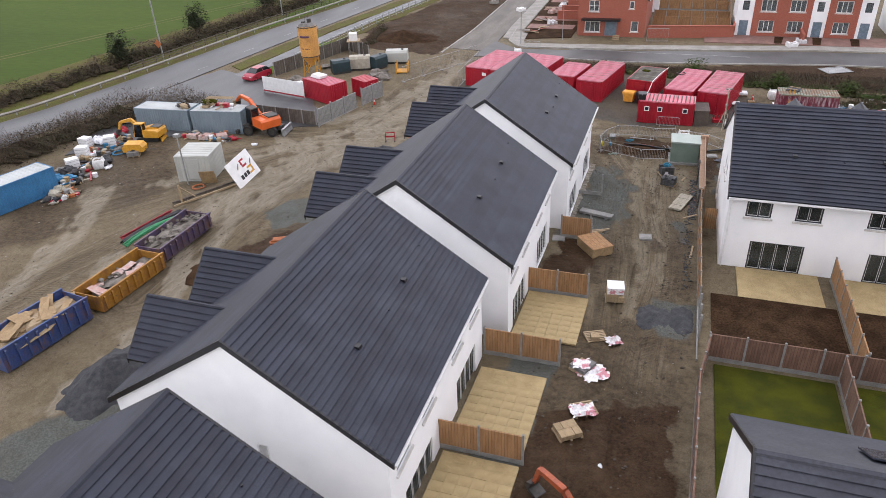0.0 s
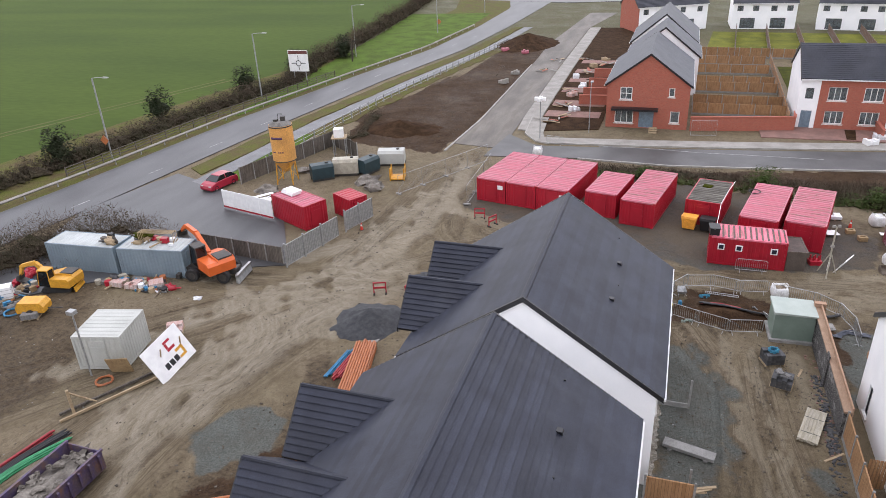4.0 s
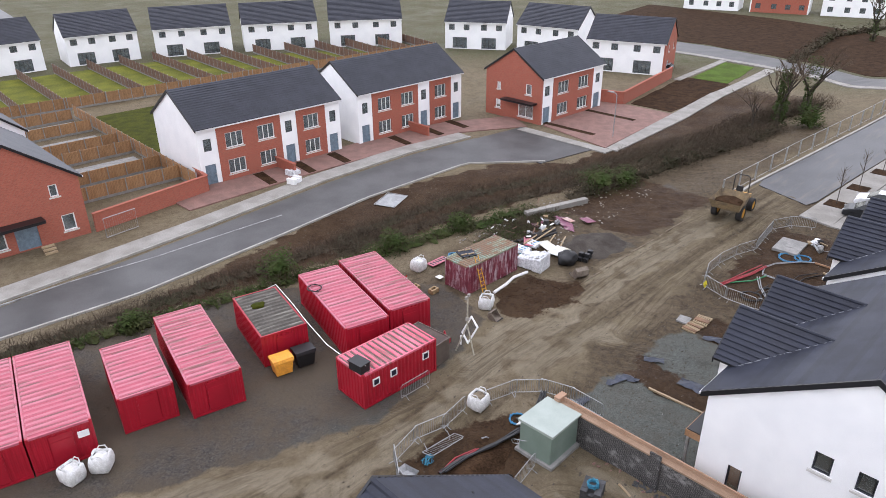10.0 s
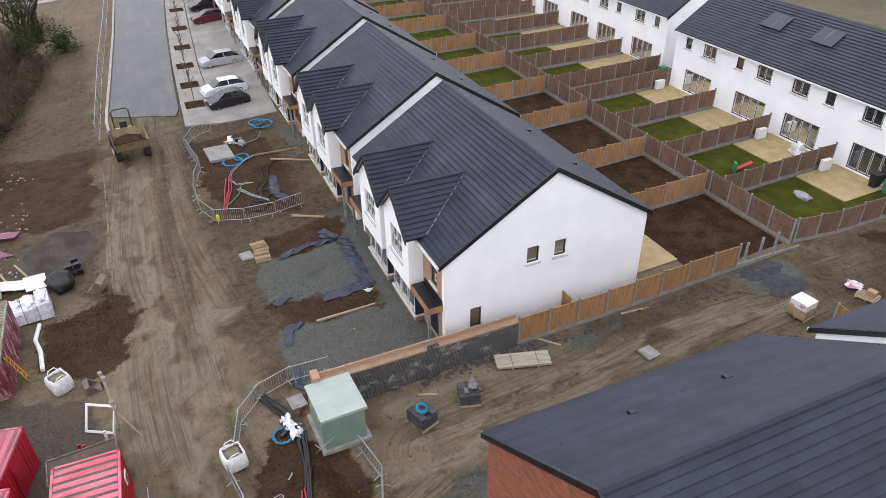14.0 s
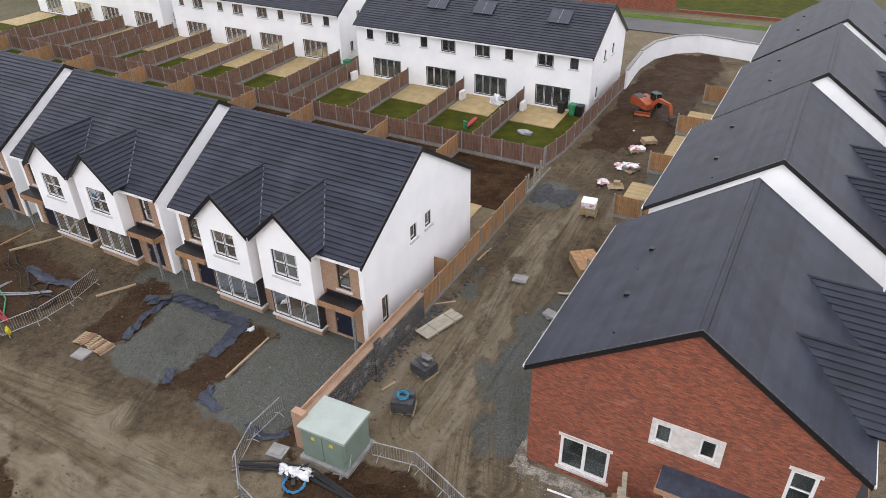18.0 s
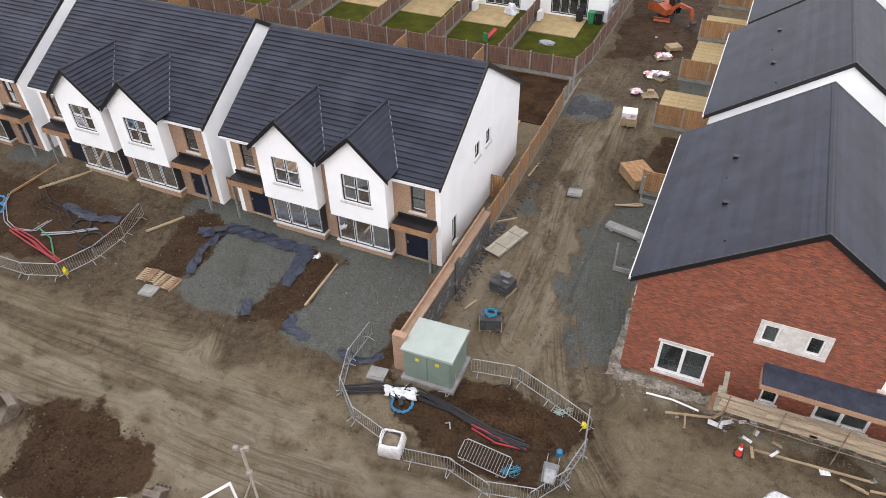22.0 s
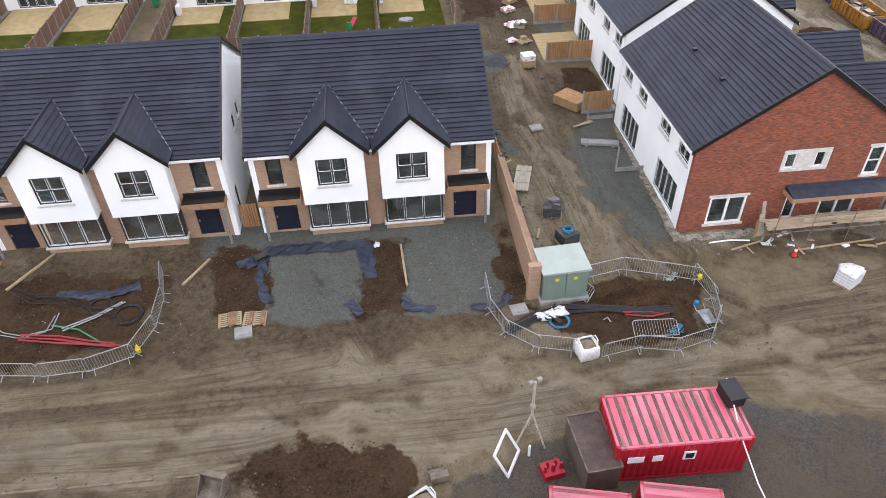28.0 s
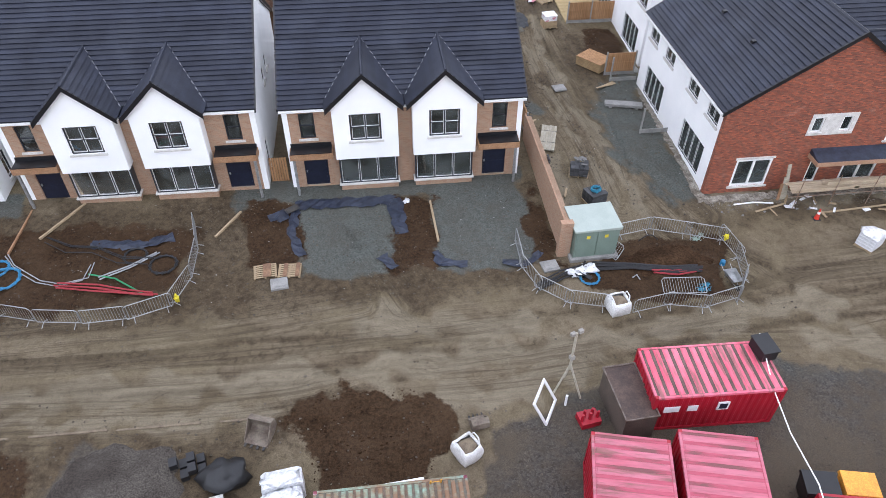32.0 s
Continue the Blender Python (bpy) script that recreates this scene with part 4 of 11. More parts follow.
ribbon("kerb_south", [(-17.2, 96.1), (-7.4, 95.5), (5.8, 96.9), (17.2, 98.5), (31.7, 98.7), (38.6, 92.8)], [(-17.2, 95.9), (-7.4, 95.3), (5.8, 96.7), (17.2, 98.3), (31.7, 98.5), (38.5, 92.6)], KERB, 0.17, "pale concrete kerb", "kerb", n=40, across=1)
ribbon("kerb_west_road", [(-33.2, 96), (-32.5, 110), (-33.0, 147)], [(-33.0, 96), (-32.3, 110), (-32.8, 147)], KERB, 0.16, "pale concrete kerb", "kerb", across=1)
ribbon("footpath_west_terrace", [(-26.4, 106), (-26.8, 112), (-27.4, 142), (-27.8, 190)], [(-24.2, 106), (-24.4, 112), (-25, 142), (-25.4, 190)], PAVING, 0.15, "pale concrete footpath", "footpath")
ribbon("forecourt_west_terrace", [(-24.1, 106), (-24.3, 112), (-24.9, 142), (-25.3, 190)], [(-16.2, 108), (-16.2, 112), (-16.4, 142), (-17, 190)], SOIL, 0.10, "bare soil forecourts", "forecourt", jag=0.1)
for k, y in enumerate((113, 119, 127, 134, 141, 149)):
    ribbon("parking_bay", [(-24.2, y), (-16.8, y)], [(-24.2, y + 3.0), (-16.8, y + 3.0)], PINK_PAVING, 0.14, "pink block-paved parking bay", "driveway", n=4)
PATH_F = [(3, 108.0), (17, 108.4), (30, 108.2), (40, 107.6), (48, 103.2)]
ribbon("pink_drives", line_offset(PATH_F, 0.05), line_offset(PATH_F, 5.4), PINK_PAVING, 0.12, "pink block-paved front drives", "driveway", n=20)
ribbon("corner_plot_paving", [(47.5, 90.6), (50, 102)], [(67, 92.6), (67, 104.2)], PINK_PAVING, 0.12, "pink block-paved corner forecourt", "driveway", n=6)
ribbon("corner_front_path", [(45.7, 89.4), (46.0, 103.2)], [(47.2, 89.4), (47.5, 103.0)], PAVING, 0.155, "pale concrete footpath edging the turning head", "footpath", n=8, across=2)
ribbon("corner_plot_path", [(47.3, 88.8), (66, 90.1), (81, 92.1), (88, 92.6), (105, 94.0)], [(47.4, 90.4), (66, 92.5), (82.1, 94.5), (88.5, 94.5), (106, 96.0)], PAVING, 0.15, "pale concrete footpath", "footpath", n=12, across=2)
for x in (12.2, 17.2, 22.0, 31.4, 37.0, 41.6):
    ribbon("planting_strip", [(x, 108.6), (x + 0.4, 112.6)], [(x + 1.0, 108.6), (x + 1.6, 112.6)], SOIL, 0.15, "bare soil planting strip between drives", "planting bed", n=3, across=2)
# street in front of the white terrace
WET_STREET = streaks(mat("wet_street_asphalt", (0.068, 0.068, 0.074), (0.044, 0.044, 0.048), 0.3, 30, 0.42, 0.15), (0.120, 0.098, 0.072), (0.14, 1.1, 1), 0.9, 0.53, 0.68, 0.6)
ribbon("terrace_road", [(46.5, 71.6), (48, 71.9), (58, 71.2), (74, 70.2), (94, 69.2), (104, 70)], [(44.5, 66.2), (46, 65.8), (58, 65.2), (74, 64.2), (94, 62.6), (106, 61)], WET_STREET, 0.08, "dark asphalt street", "road", n=40)
ribbon("terrace_kerb_far", [(38, 71.7), (46, 72.1), (58, 71.3), (74, 70.3), (94, 69.3)], [(38, 71.95), (46, 72.35), (58, 71.55), (74, 70.55), (94, 69.55)], KERB, 0.17, "pale concrete kerb", "kerb", across=1)
ribbon("terrace_path", [(41.5, 65.7), (58, 65.0), (74, 64.0), (94, 62.4), (106, 60)], [(41, 62.8), (58, 62.4), (74, 61.4), (94, 60), (104, 58)], PAVING, 0.15, "pale concrete footpath with tree pits", "footpath", n=30)
ribbon("terrace_drives", [(41, 62.8), (58, 62.3), (74, 61.3), (94, 59.9)], [(41, 57.4), (58, 56.8), (74, 56.6), (94, 56.4)], PAVING, 0.12, "pale concrete parking bays", "driveway", n=30)
ribbon("cross_road_east", [(112, 150), (111, 112), (108.9, 98), (106, 86), (99, 75), (95, 69.6)], [(122, 150), (120.6, 114), (117, 100), (113.6, 88), (107, 76), (103, 66)], DARK_ASPHALT, 0.09, "asphalt side street", "road")
ribbon("cross_road_path", [(110.2, 150), (109.2, 112), (107.1, 98), (104.2, 86.6), (97.6, 75.8), (94.0, 70.4)], [(111.8, 150), (110.8, 112), (108.7, 98), (105.8, 86.2), (98.8, 75.2), (94.9, 69.7)], PAVING, 0.15, "pale concrete footpath along the side street", "footpath")
ribbon("corner_lawn", [(107, 104), (90.4, 102.2)], [(106, 98), (90.4, 95.6)], VERGE_GRASS, 0.06, "thin new green lawn on a corner plot", "lawn", n=8, jag=0.2)
ribbon("corner_earth", [(90.2, 103.4), (68, 100)], [(90.2, 95.2), (68, 93.2)], SOIL, 0.06, "bare brown soil on a corner plot", "ground", n=12, jag=0.2)
ribbon("house_path_east", [(87, 103.6), (108, 105.6)], [(87, 102.4), (108, 104.2)], PAVING, 0.12, "pale concrete house path", "footpath", n=6, across=2)
ribbon("waste_ground_east", [(124, 150), (122, 114), (119, 100), (116, 88), (110, 77), (106, 66)], [(175, 160), (170, 120), (160, 95), (150, 80), (140, 68), (130, 56)], SOIL, 0.05, "bare brown waste ground beyond the street", "ground", n=30, across=6, jag=0.5)
for u, v in ((50.6, 60), (60, 60.8)):
    ribbon("planting_strip", [(u, 94.6), (u, 103)], [(u + 0.9, 94.6), (u + 0.9, 103)], SOIL, 0.135, "bare soil planting strip between drives", "planting bed", n=4, across=2)

ribbon("south_verge", [(-40, -15.6), (0, -13.8), (40, -11.8)], [(-40, -14), (0, -12), (40, -10)], VERGE_GRASS, 0.14, "mown green roadside verge", "verge")
ribbon("south_lawn", [(-30, -34), (0, -32), (30, -30)], [(-30, -19.4), (0, -17.4), (30, -15.6)], LAWN, 0.1, "green garden lawn behind a brick wall", "lawn")
ribbon("south_street", [(-30, -14), (0, -12), (40, -10)], [(-30, -8), (0, -6.4), (40, -4.6)], DARK_ASPHALT, 0.12, "asphalt street behind the white wall", "road")


# ---- houses ----
def side_frame(side, L, D):
    """Maps (along, inward, up) of a wall to the house's own axes."""
    if side == "front":
        return Matrix(((1, 0, 0, 0), (0, -1, 0, D), (0, 0, 1, 0), (0, 0, 0, 1)))
    if side == "back":
        return Matrix(((1, 0, 0, 0), (0, 1, 0, -D), (0, 0, 1, 0), (0, 0, 0, 1)))
    if side == "left":
        return Matrix(((0, 1, 0, 0.12), (1, 0, 0, 0), (0, 0, 1, 0), (0, 0, 0, 1)))
    return Matrix(((0, -1, 0, L - 0.12), (1, 0, 0, 0), (0, 0, 1, 0), (0, 0, 0, 1)))


def pierced(g, u0, u1, z0, z1, holes, m, t=0.3, d0=0.0):
    """A wall of boxes round its openings."""
    us = sorted({u0, u1, *[min(max(h[i], u0), u1) for h in holes for i in (0, 2)]})
    for a, b in zip(us, us[1:]):
        if b - a < 1e-4:
            continue
        cuts = sorted((max(z0, h[1]), min(z1, h[3])) for h in holes if h[0] < (a + b) / 2 < h[2] and h[1] < z1 and h[3] > z0)
        z = z0
        for c0, c1 in cuts:
            if c0 > z + 1e-4:
                g.box(a, d0, z, b, d0 + t, c0, m)
            z = max(z, c1)
        if z < z1 - 1e-4:
            g.box(a, d0, z, b, d0 + t, z1, m)
    return g


def window(parent, m, u0, z0, u1, z1, cols=2, rows=1, frame=None, sill=True, d=0.08, name="window", label="", far=False, bead=False):
    frame = frame or GREY_FRAME
    white = frame is PLAIN_WHITE
    f = (0.10 if far else 0.13 if u1 - u0 > 0.9 else 0.075) if white else 0.065
    mull = 0.075 if white and not far else 0.035
    g = Geo(True)
    g.box(u0, d, z0, u0 + f, d + 0.09, z1, m).box(u1 - f, d, z0, u1, d + 0.09, z1, m)
    g.box(u0 + f, d, z0, u1 - f, d + 0.09, z0 + f, m).box(u0 + f, d, z1 - f, u1 - f, d + 0.09, z1, m)
    w = (u1 - u0 - 2 * f) / cols
    for c in range(1, cols):
        x = u0 + f + c * w
        g.box(x - mull, d - 0.004, z0 + f, x + mull, d + 0.086, z1 - f, m)
    h = (z1 - z0 - 2 * f) / rows
    for r in range(1, rows):
        z = z0 + f + r * h
        g.box(u0 + f, d + 0.006, z - 0.035, u1 - f, d + 0.08, z + 0.035, m)
    win = part(name, g, frame, parent, label)
    if far:
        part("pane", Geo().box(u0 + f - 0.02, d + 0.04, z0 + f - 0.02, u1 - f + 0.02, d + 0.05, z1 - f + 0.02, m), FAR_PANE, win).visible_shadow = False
        cols = 0
    for c in range(cols):
        for r in range(rows):
            p = Geo().box(u0 + f + c * w + 0.03, d + 0.04, z0 + f + r * h + 0.03, u0 + f + (c + 1) * w - 0.03, d + 0.052, z0 + f + (r + 1) * h - 0.03, m)
            pane = part("pane", p, PANE, win)
            pane.visible_shadow = False
    if bead:
        g = Geo()
        for c in range(cols):
            for r in range(rows):
                a, b, lo, hi = u0 + f + c * w + 0.045, u0 + f + (c + 1) * w - 0.045, z0 + f + r * h + 0.04, z0 + f + (r + 1) * h - 0.04
                for q in ((a, lo, a + 0.02, hi), (b - 0.02, lo, b, hi), (a, lo, b, lo + 0.025)):
                    g.box(q[0], d - 0.014, q[1], q[2], d + 0.02, q[3], m)
        tagged(part("protective_tape", g, PLAIN_WHITE, win, "white protective tape on the frame"), kind="stuff")
    if sill and not (far and frame is not PLAIN_WHITE):
        part("sill", Geo().box(u0 - 0.12, -0.09, z0 - 0.12, u1 + 0.12, d, z0 - 0.002, m), SILL, win, "pale cast-stone sill")
    return win


def door(parent, m, u0, z0, u1, z1, colour, d=0.1):
    g = Geo().box(u0, d, z0, u1, d + 0.06, z1, m)
    for k in range(2):
        g.box(u0 + 0.12, d - 0.02, z0 + 0.15 + k * (z1 - z0) * 0.5, u1 - 0.12, d, z0 + (k + 1) * (z1 - z0) * 0.5 - 0.12, m)
    dd = part("door", g, colour, parent)
    part("handle", Geo().box(u1 - 0.16, d - 0.07, z0 + 0.95, u1 - 0.08, d - 0.02, z0 + 1.1, m), GALV, dd)
    return dd


def opening(parent, m, spec, far=False):
    u0, z0, u1, z1, kind = spec
    if kind == "door":
        return door(parent, m, u0, z0, u1, z1, NAVY_DOOR)
    if kind == "bluedoor":
        return door(parent, m, u0, z0, u1, z1, BLUE_DOOR)
    white = kind.endswith("w")
    kind = kind.rstrip("w")
    cols, rows = {"one": (1, 1), "two": (2, 1), "four": (2, 2), "sash": (1, 2), "three": (3, 1), "patio": (4, 1), "tri": (3, 1)}[kind]
    return window(parent, m, u0, z0, u1, z1, cols, rows, PLAIN_WHITE if white else None, sill=kind not in ("patio", "tri"), far=far, d=0.012 if white and not far else 0.08, bead=not far and not white and kind in ("two", "patio"))


def roof_rows(parent, L, half, ez, rz, material, s, e=0.31, joined=False, x0=0.0):
    """Courses of flat tiles up one slope, each a stepped strip."""
    run, rise = half, rz - ez
    length = math.hypot(run, rise)
    c, q = run / length, rise / length
    n = int(length / e)
    e = length / n
    big = Geo()
    for k in range(n):
        def at(t, h):
            return (s * (half - t * c) + s * q * h, ez + t * q + c * h)
        a, b = k * e, min(length, (k + 1) * e + 0.04)
        prof = [at(a - 0.06 * (k > 0), 0.088), at(a - 0.06 * (k > 0), 0.106), at(b, 0.03), at(b, 0.0)]
        g = big if joined else Geo()
        g.ext(prof, x0, L, "x")
        if not joined:
            part("tile_course", g, material, parent)
    if joined:
        tagged(part("roof_covering", big, material, parent), kind="stuff")


def make_roof(house, L, half, ez, rz, material, joined, verge=BLACK, fascia=PLAIN_WHITE, e=0.31, right_verge=True):
    t = 0.14
    g = Geo()
    for s in (1, -1):
        g.ext([(s * half, ez - t), (s * half, ez - 0.002), (0, rz - 0.002), (0, rz - t)], 0.02, L - 0.02, "x")
    roof = part("roof", g, BLACK, house, "dark grey flat-tiled pitched roof")
    for s in (1, -1):
        roof_rows(roof, L, half, ez, rz, material, s, e, joined)
        part("fascia", Geo().box(0.03, s * (half + 0.004) if s > 0 else -half - 0.124, ez - 0.13, L - 0.03, half + 0.124 if s > 0 else -half - 0.004, ez - 0.02), fascia, roof, "white eaves fascia and gutter")
    part("ridge_tile", Geo().ext([(-0.16, rz - 0.03), (-0.12, rz + 0.05), (0, rz + 0.10), (0.12, rz + 0.05), (0.16, rz - 0.03)], 0, L, "x"), material, roof)
    for x in ((-0.05, 0.05), (L - 0.05, L + 0.05)):
        g = Geo()
        for s in (1, -1):
            g.ext([(s * (half + 0.02), ez - 0.2), (s * (half + 0.02), ez + 0.07), (0, rz + 0.12), (0, rz - 0.16)], *x, "x")
        part("verge", g, verge, roof, "black dry verge")
    return roof


def end_wall(L, D, ez, rz, half, side, holes, t=0.3):
    m = side_frame(side, L, D)
    g = pierced(Geo(True), -D, D, -0.6, ez - 0.1, holes, m, t)
    k = (rz - ez) / half
    top = lambda y: rz - abs(y) * k - 0.16
    hs = [h for h in holes if h[3] > ez - 0.1]
    g.ext([(-D, ez - 0.1), (D, ez - 0.1), (D, top(D)), (0, top(0)), (-D, top(D))], 0.12 if side == "left" else L - 0.12 - t, 0.12 + t if side == "left" else L - 0.12, "x")
    return g, m


def house(name, label, x, y, z, rz, L, D, ez, ridge, walls, holes, over=0.3, tile=None, joined=False, group="", course=0.31, far_roof=False):
    """A gabled house or pair: ridge along its own x, front towards its own +y. holes: side -> openings."""
    h = thing(name, label, "house", x, y, z, rz, group)
    for side in ("front", "back"):
        m = side_frame(side, L, D)
        hs = holes.get(side, [])
        segs = walls[side] if isinstance(walls[side], list) else [(0.422, L - 0.422, walls[side], 0.0)]
        for u0, u1, wm, proud in segs:
            u0, u1 = max(u0, 0.422), min(u1, L - 0.422)
            g = pierced(Geo(True), u0, u1, -0.6, ez - 0.05, [q for q in hs if q[0] < u1 and q[2] > u0], m, 0.3 + proud, -proud)
            part("wall", g, wm, h)
        for q in hs:
            opening(h, m, q, joined)
    for side in ("left", "right"):
        hs = holes.get(side, [])
        g, m = end_wall(L, D, ez, ridge, D + over, side, hs)
        part("gable_wall", g, walls[side], h)
        for q in hs:
            opening(h, m, q, joined)
    make_roof(h, L, D + over, ez, ridge, tile or TILE, joined or far_roof, e=course)
    part("floor", Geo().box(0.45, -D + 0.32, 2.5, L - 0.45, D - 0.32, 2.7).box(0.45, -D + 0.32, -0.5, L - 0.45, D - 0.32, 0.0), CONCRETE, h)
    part("inner_wall", Geo().box(L / 2 - 0.1, -D + 0.4, 0, L / 2 + 0.1, D - 0.4, ez - 0.2).box(0.5, -0.1, 0, L - 0.5, 0.1, ez - 0.2), RENDER, h)
    return h


def front_gable(h, xc, D, half, ez, ridge, wallmat, gw=2.12, yf=0.83, z0=2.32, bay=True, wall_yf=None):
    """A projecting white bay with its own steep little roof, window and bay window below."""
    y1 = D + yf
    ge, apex = 5.72, 7.74
    wx = gw - 0.30
    yr, y1 = y1, D + (wall_yf or yf)
    m = side_frame("front", 0, y1)
    g = Geo()
    hole = (xc - 0.88, 3.55, xc + 0.88, 5.28)
    pierced(g, xc - wx, xc + wx, z0, ge - 0.12, [hole], m, 0.25)
    k = (apex - ge) / gw
    g.ext([(xc - wx, ge - 0.12), (xc + wx, ge - 0.12), (xc + wx, apex - wx * k - 0.14), (xc, apex - 0.14), (xc - wx, apex - wx * k - 0.14)], y1 - 0.25, y1, "y")
    for s in (-1, 1):
        g.box(xc + s * wx, D, z0, xc + s * (wx - 0.25), y1 - 0.25, ge - 0.1)
    g.box(xc - wx + 0.25, D, z0, xc + wx - 0.25, y1 - 0.25, z0 + 0.2)
    g.weld = True
    bayw = part("bay_wall", g, wallmat, h, "white rendered projecting gable bay")
    window(bayw, m, *hole, 2, 2, bead=bay)
    # little roof
    theta = math.hypot(gw, apex - ge)
    y_in = lambda z: half * (ridge - z) / (ridge - ez)
    rg = Geo()
    ya, yb = y_in(apex) - 0.25, yr + 0.22
    for s in (-1, 1):
        rg.ext([(xc + s * gw, ge - 0.1), (xc + s * gw, ge), (xc, apex), (xc, apex - 0.12)], ya + 1.6, yb - 0.02, "y")
    roof = part("bay_roof", rg, BLACK, h, "steep dark-tiled gable roof over the bay")
    n = 10
    for s in (-1, 1):
        c, q = gw / theta, (apex - ge) / theta
        for i in range(n):
            a, b = i * theta / n, min(theta, (i + 1) * theta / n + 0.03)
            a2 = a - 0.05 * (i > 0)
            prof = [(xc + s * (gw - t * c + q * hh), ge + t * q + c * hh) for t, hh in ((a2 - 0.01, 0.088), (a2 - 0.01, 0.106), (b, 0.03), (b, 0.002))]
            y_lo = y_in(ge + (a + b) / 2 * q) - 0.06
            part("tile_course", Geo().ext(prof, y_lo, yb, "y"), TILE_Y, roof)
        bx = Geo().ext([(xc + s * (gw + 0.04), ge - 0.24), (xc + s * (gw + 0.04), ge + 0.07), (xc, apex + 0.1), (xc, apex - 0.2)], yb - 0.01, yb + 0.06, "y")
        part("bargeboard", bx, BLACK, roof)
        v0, v1 = (xc + s * gw, y_in(ge) + 0.02, ge + 0.06), (xc, y_in(apex), apex + 0.05)
        part("valley", Geo().tube([v0, v1], 0.06 if bay else 0.045, 5), VALLEY if bay else BLACK, roof, "grey lead valley strip" if bay else "")
    part("ridge_tile", Geo().tube([(xc, ya + 0.2, apex + 0.04), (xc, yb, apex + 0.04)], 0.09, 6), TILE_Y, roof)
    if bay:
        mb = side_frame("front", 0, D + 0.52)
        b0, b1 = xc - 1.72, xc + 1.72
        plinth = part("bay_plinth", Geo().box(b0, D, -0.5, b1, D + 0.52, 0.26), BUFF_BRICK, h, "low buff-brick bay plinth")
        part("bay_sill", Geo().box(b0 - 0.1, D, 0.262, b1 + 0.1, D + 0.62, 0.36), SILL, plinth, "pale stone bay sill")
        w = window(h, mb, b0, 0.362, b1, 2.3, 3, 1, sill=False, d=0.02, name="bay_window", bead=True)
        for s in (-1, 1):
            x0 = xc + s * 1.72
            part("bay_cheek", Geo().box(min(x0, x0 - s * 0.07), D, 0.362, max(x0, x0 - s * 0.07), D + 0.42, 2.3), GREY_FRAME, w)


def entrance(h, u0, u1, D, post_u, wood=CANOPY_WOOD):
    """A flat canopy over the door, tan fascia, dark top, on one post."""
    y1 = D + 0.85
    c = part("canopy", Geo().box(u0, D, 2.42, u1, y1, 2.78), wood, h, "tan timber porch canopy with a dark felt top")
    part("canopy_top", Geo().box(u0 + 0.05, D, 2.782, u1 - 0.05, y1 - 0.06, 2.84).box(u0 + 0.05, D, 2.84, u1 - 0.05, D + 0.06, 3.05), BLACK, c)
    part("post", Geo().box(post_u - 0.07, y1 - 0.2, -0.5, post_u + 0.07, y1 - 0.06, 2.42), GALV, c, "grey temporary canopy post")


def pair(label, x, y, z, rz, L, ridge, front, right_wall=None, right_holes=(), left_holes=(), group="", joined=False, bays=True, front_wall=None, far_roof=False, vent_x=3.8):
    """A pair of two-storey houses with two projecting gables."""
    D, ez = 6.22, 5.44
    c = L / 2
    fh = []
    for s in (-1, 1):
        fh += [(c + s * 5.55 - 0.43, 3.35, c + s * 5.55 + 0.43, 5.02, "sash"), (c + s * 5.35 - 0.7, 0.0, c + s * 5.35 + 0.7, 2.15, "door"),
               (c + s * 2.3 - 1.7, 0.4, c + s * 2.3 + 1.7, 2.1, "tri")]
    fh = [q for q in fh if q[4] != "tri"]
    holes_bay = [(c + s * 2.3 - 1.6, 0.42, c + s * 2.3 + 1.6, 2.05, "void") for s in (-1, 1)]
    bh = []
    for s in (-1, 1):
        for a in (2.05, 5.0):
            bh.append((c + s * a - 0.77, 4.0, c + s * a + 0.77, 5.1, "two"))
        bh.append((c + s * 3.5 - 1.65, 0.12, c + s * 3.5 + 1.65, 2.25, "patio"))
    walls = {"front": front_wall or BUFF_BRICK, "back": RENDER, "left": RENDER, "right": right_wall or RENDER}
    h = house("house_pair", label, x, y, z, rz, L, D, ez, ridge, walls, {"front": fh, "back": bh, "left": list(left_holes), "right": list(right_holes)}, group=group, joined=joined, far_roof=far_roof)
    for s in (-1, 1):
        front_gable(h, c + s * 2.24, D, D + 0.3, ez, ridge, RENDER, bay=bays, wall_yf=None if bays else 0.45)
        a, b = (0.3, 2.75) if s < 0 else (L - 2.75, L - 0.3)
        entrance(h, a, b, D, 0.5 if s < 0 else L - 0.5)
        if not bays:
            continue
        dp = Geo().tube([(0.3 if s < 0 else L - 0.3, -D - 0.12, ez - 0.2), (0.3 if s < 0 else L - 0.3, -D - 0.08, 0.0)], 0.05, 6)
        part("downpipe", dp, PLAIN_WHITE, h)
    for a, b in ((vent_x, -3.53), (9.0, -3.53)):
        zc = ez + (ridge - ez) * (1 - abs(b) / (D + 0.3))
        part("roof_vent", Geo().ext([(-0.20, -0.02), (0.10, 0.04), (0.06, 0.15), (-0.17, 0.12)], a - 0.13, a + 0.13, "x", Matrix.Translation((0, b, zc + 0.03))), BLACK, h, "small black roof vent")
    for a, b in ((6.7, -3.75), (12.0, -3.3)):
        zc = ez + (ridge - ez) * (1 - abs(b) / (D + 0.3))
        part("vent_pipe", Geo().cone(a, b, zc, zc + 0.14, 0.05, 0.045, 8), BLACK, h)
    return h


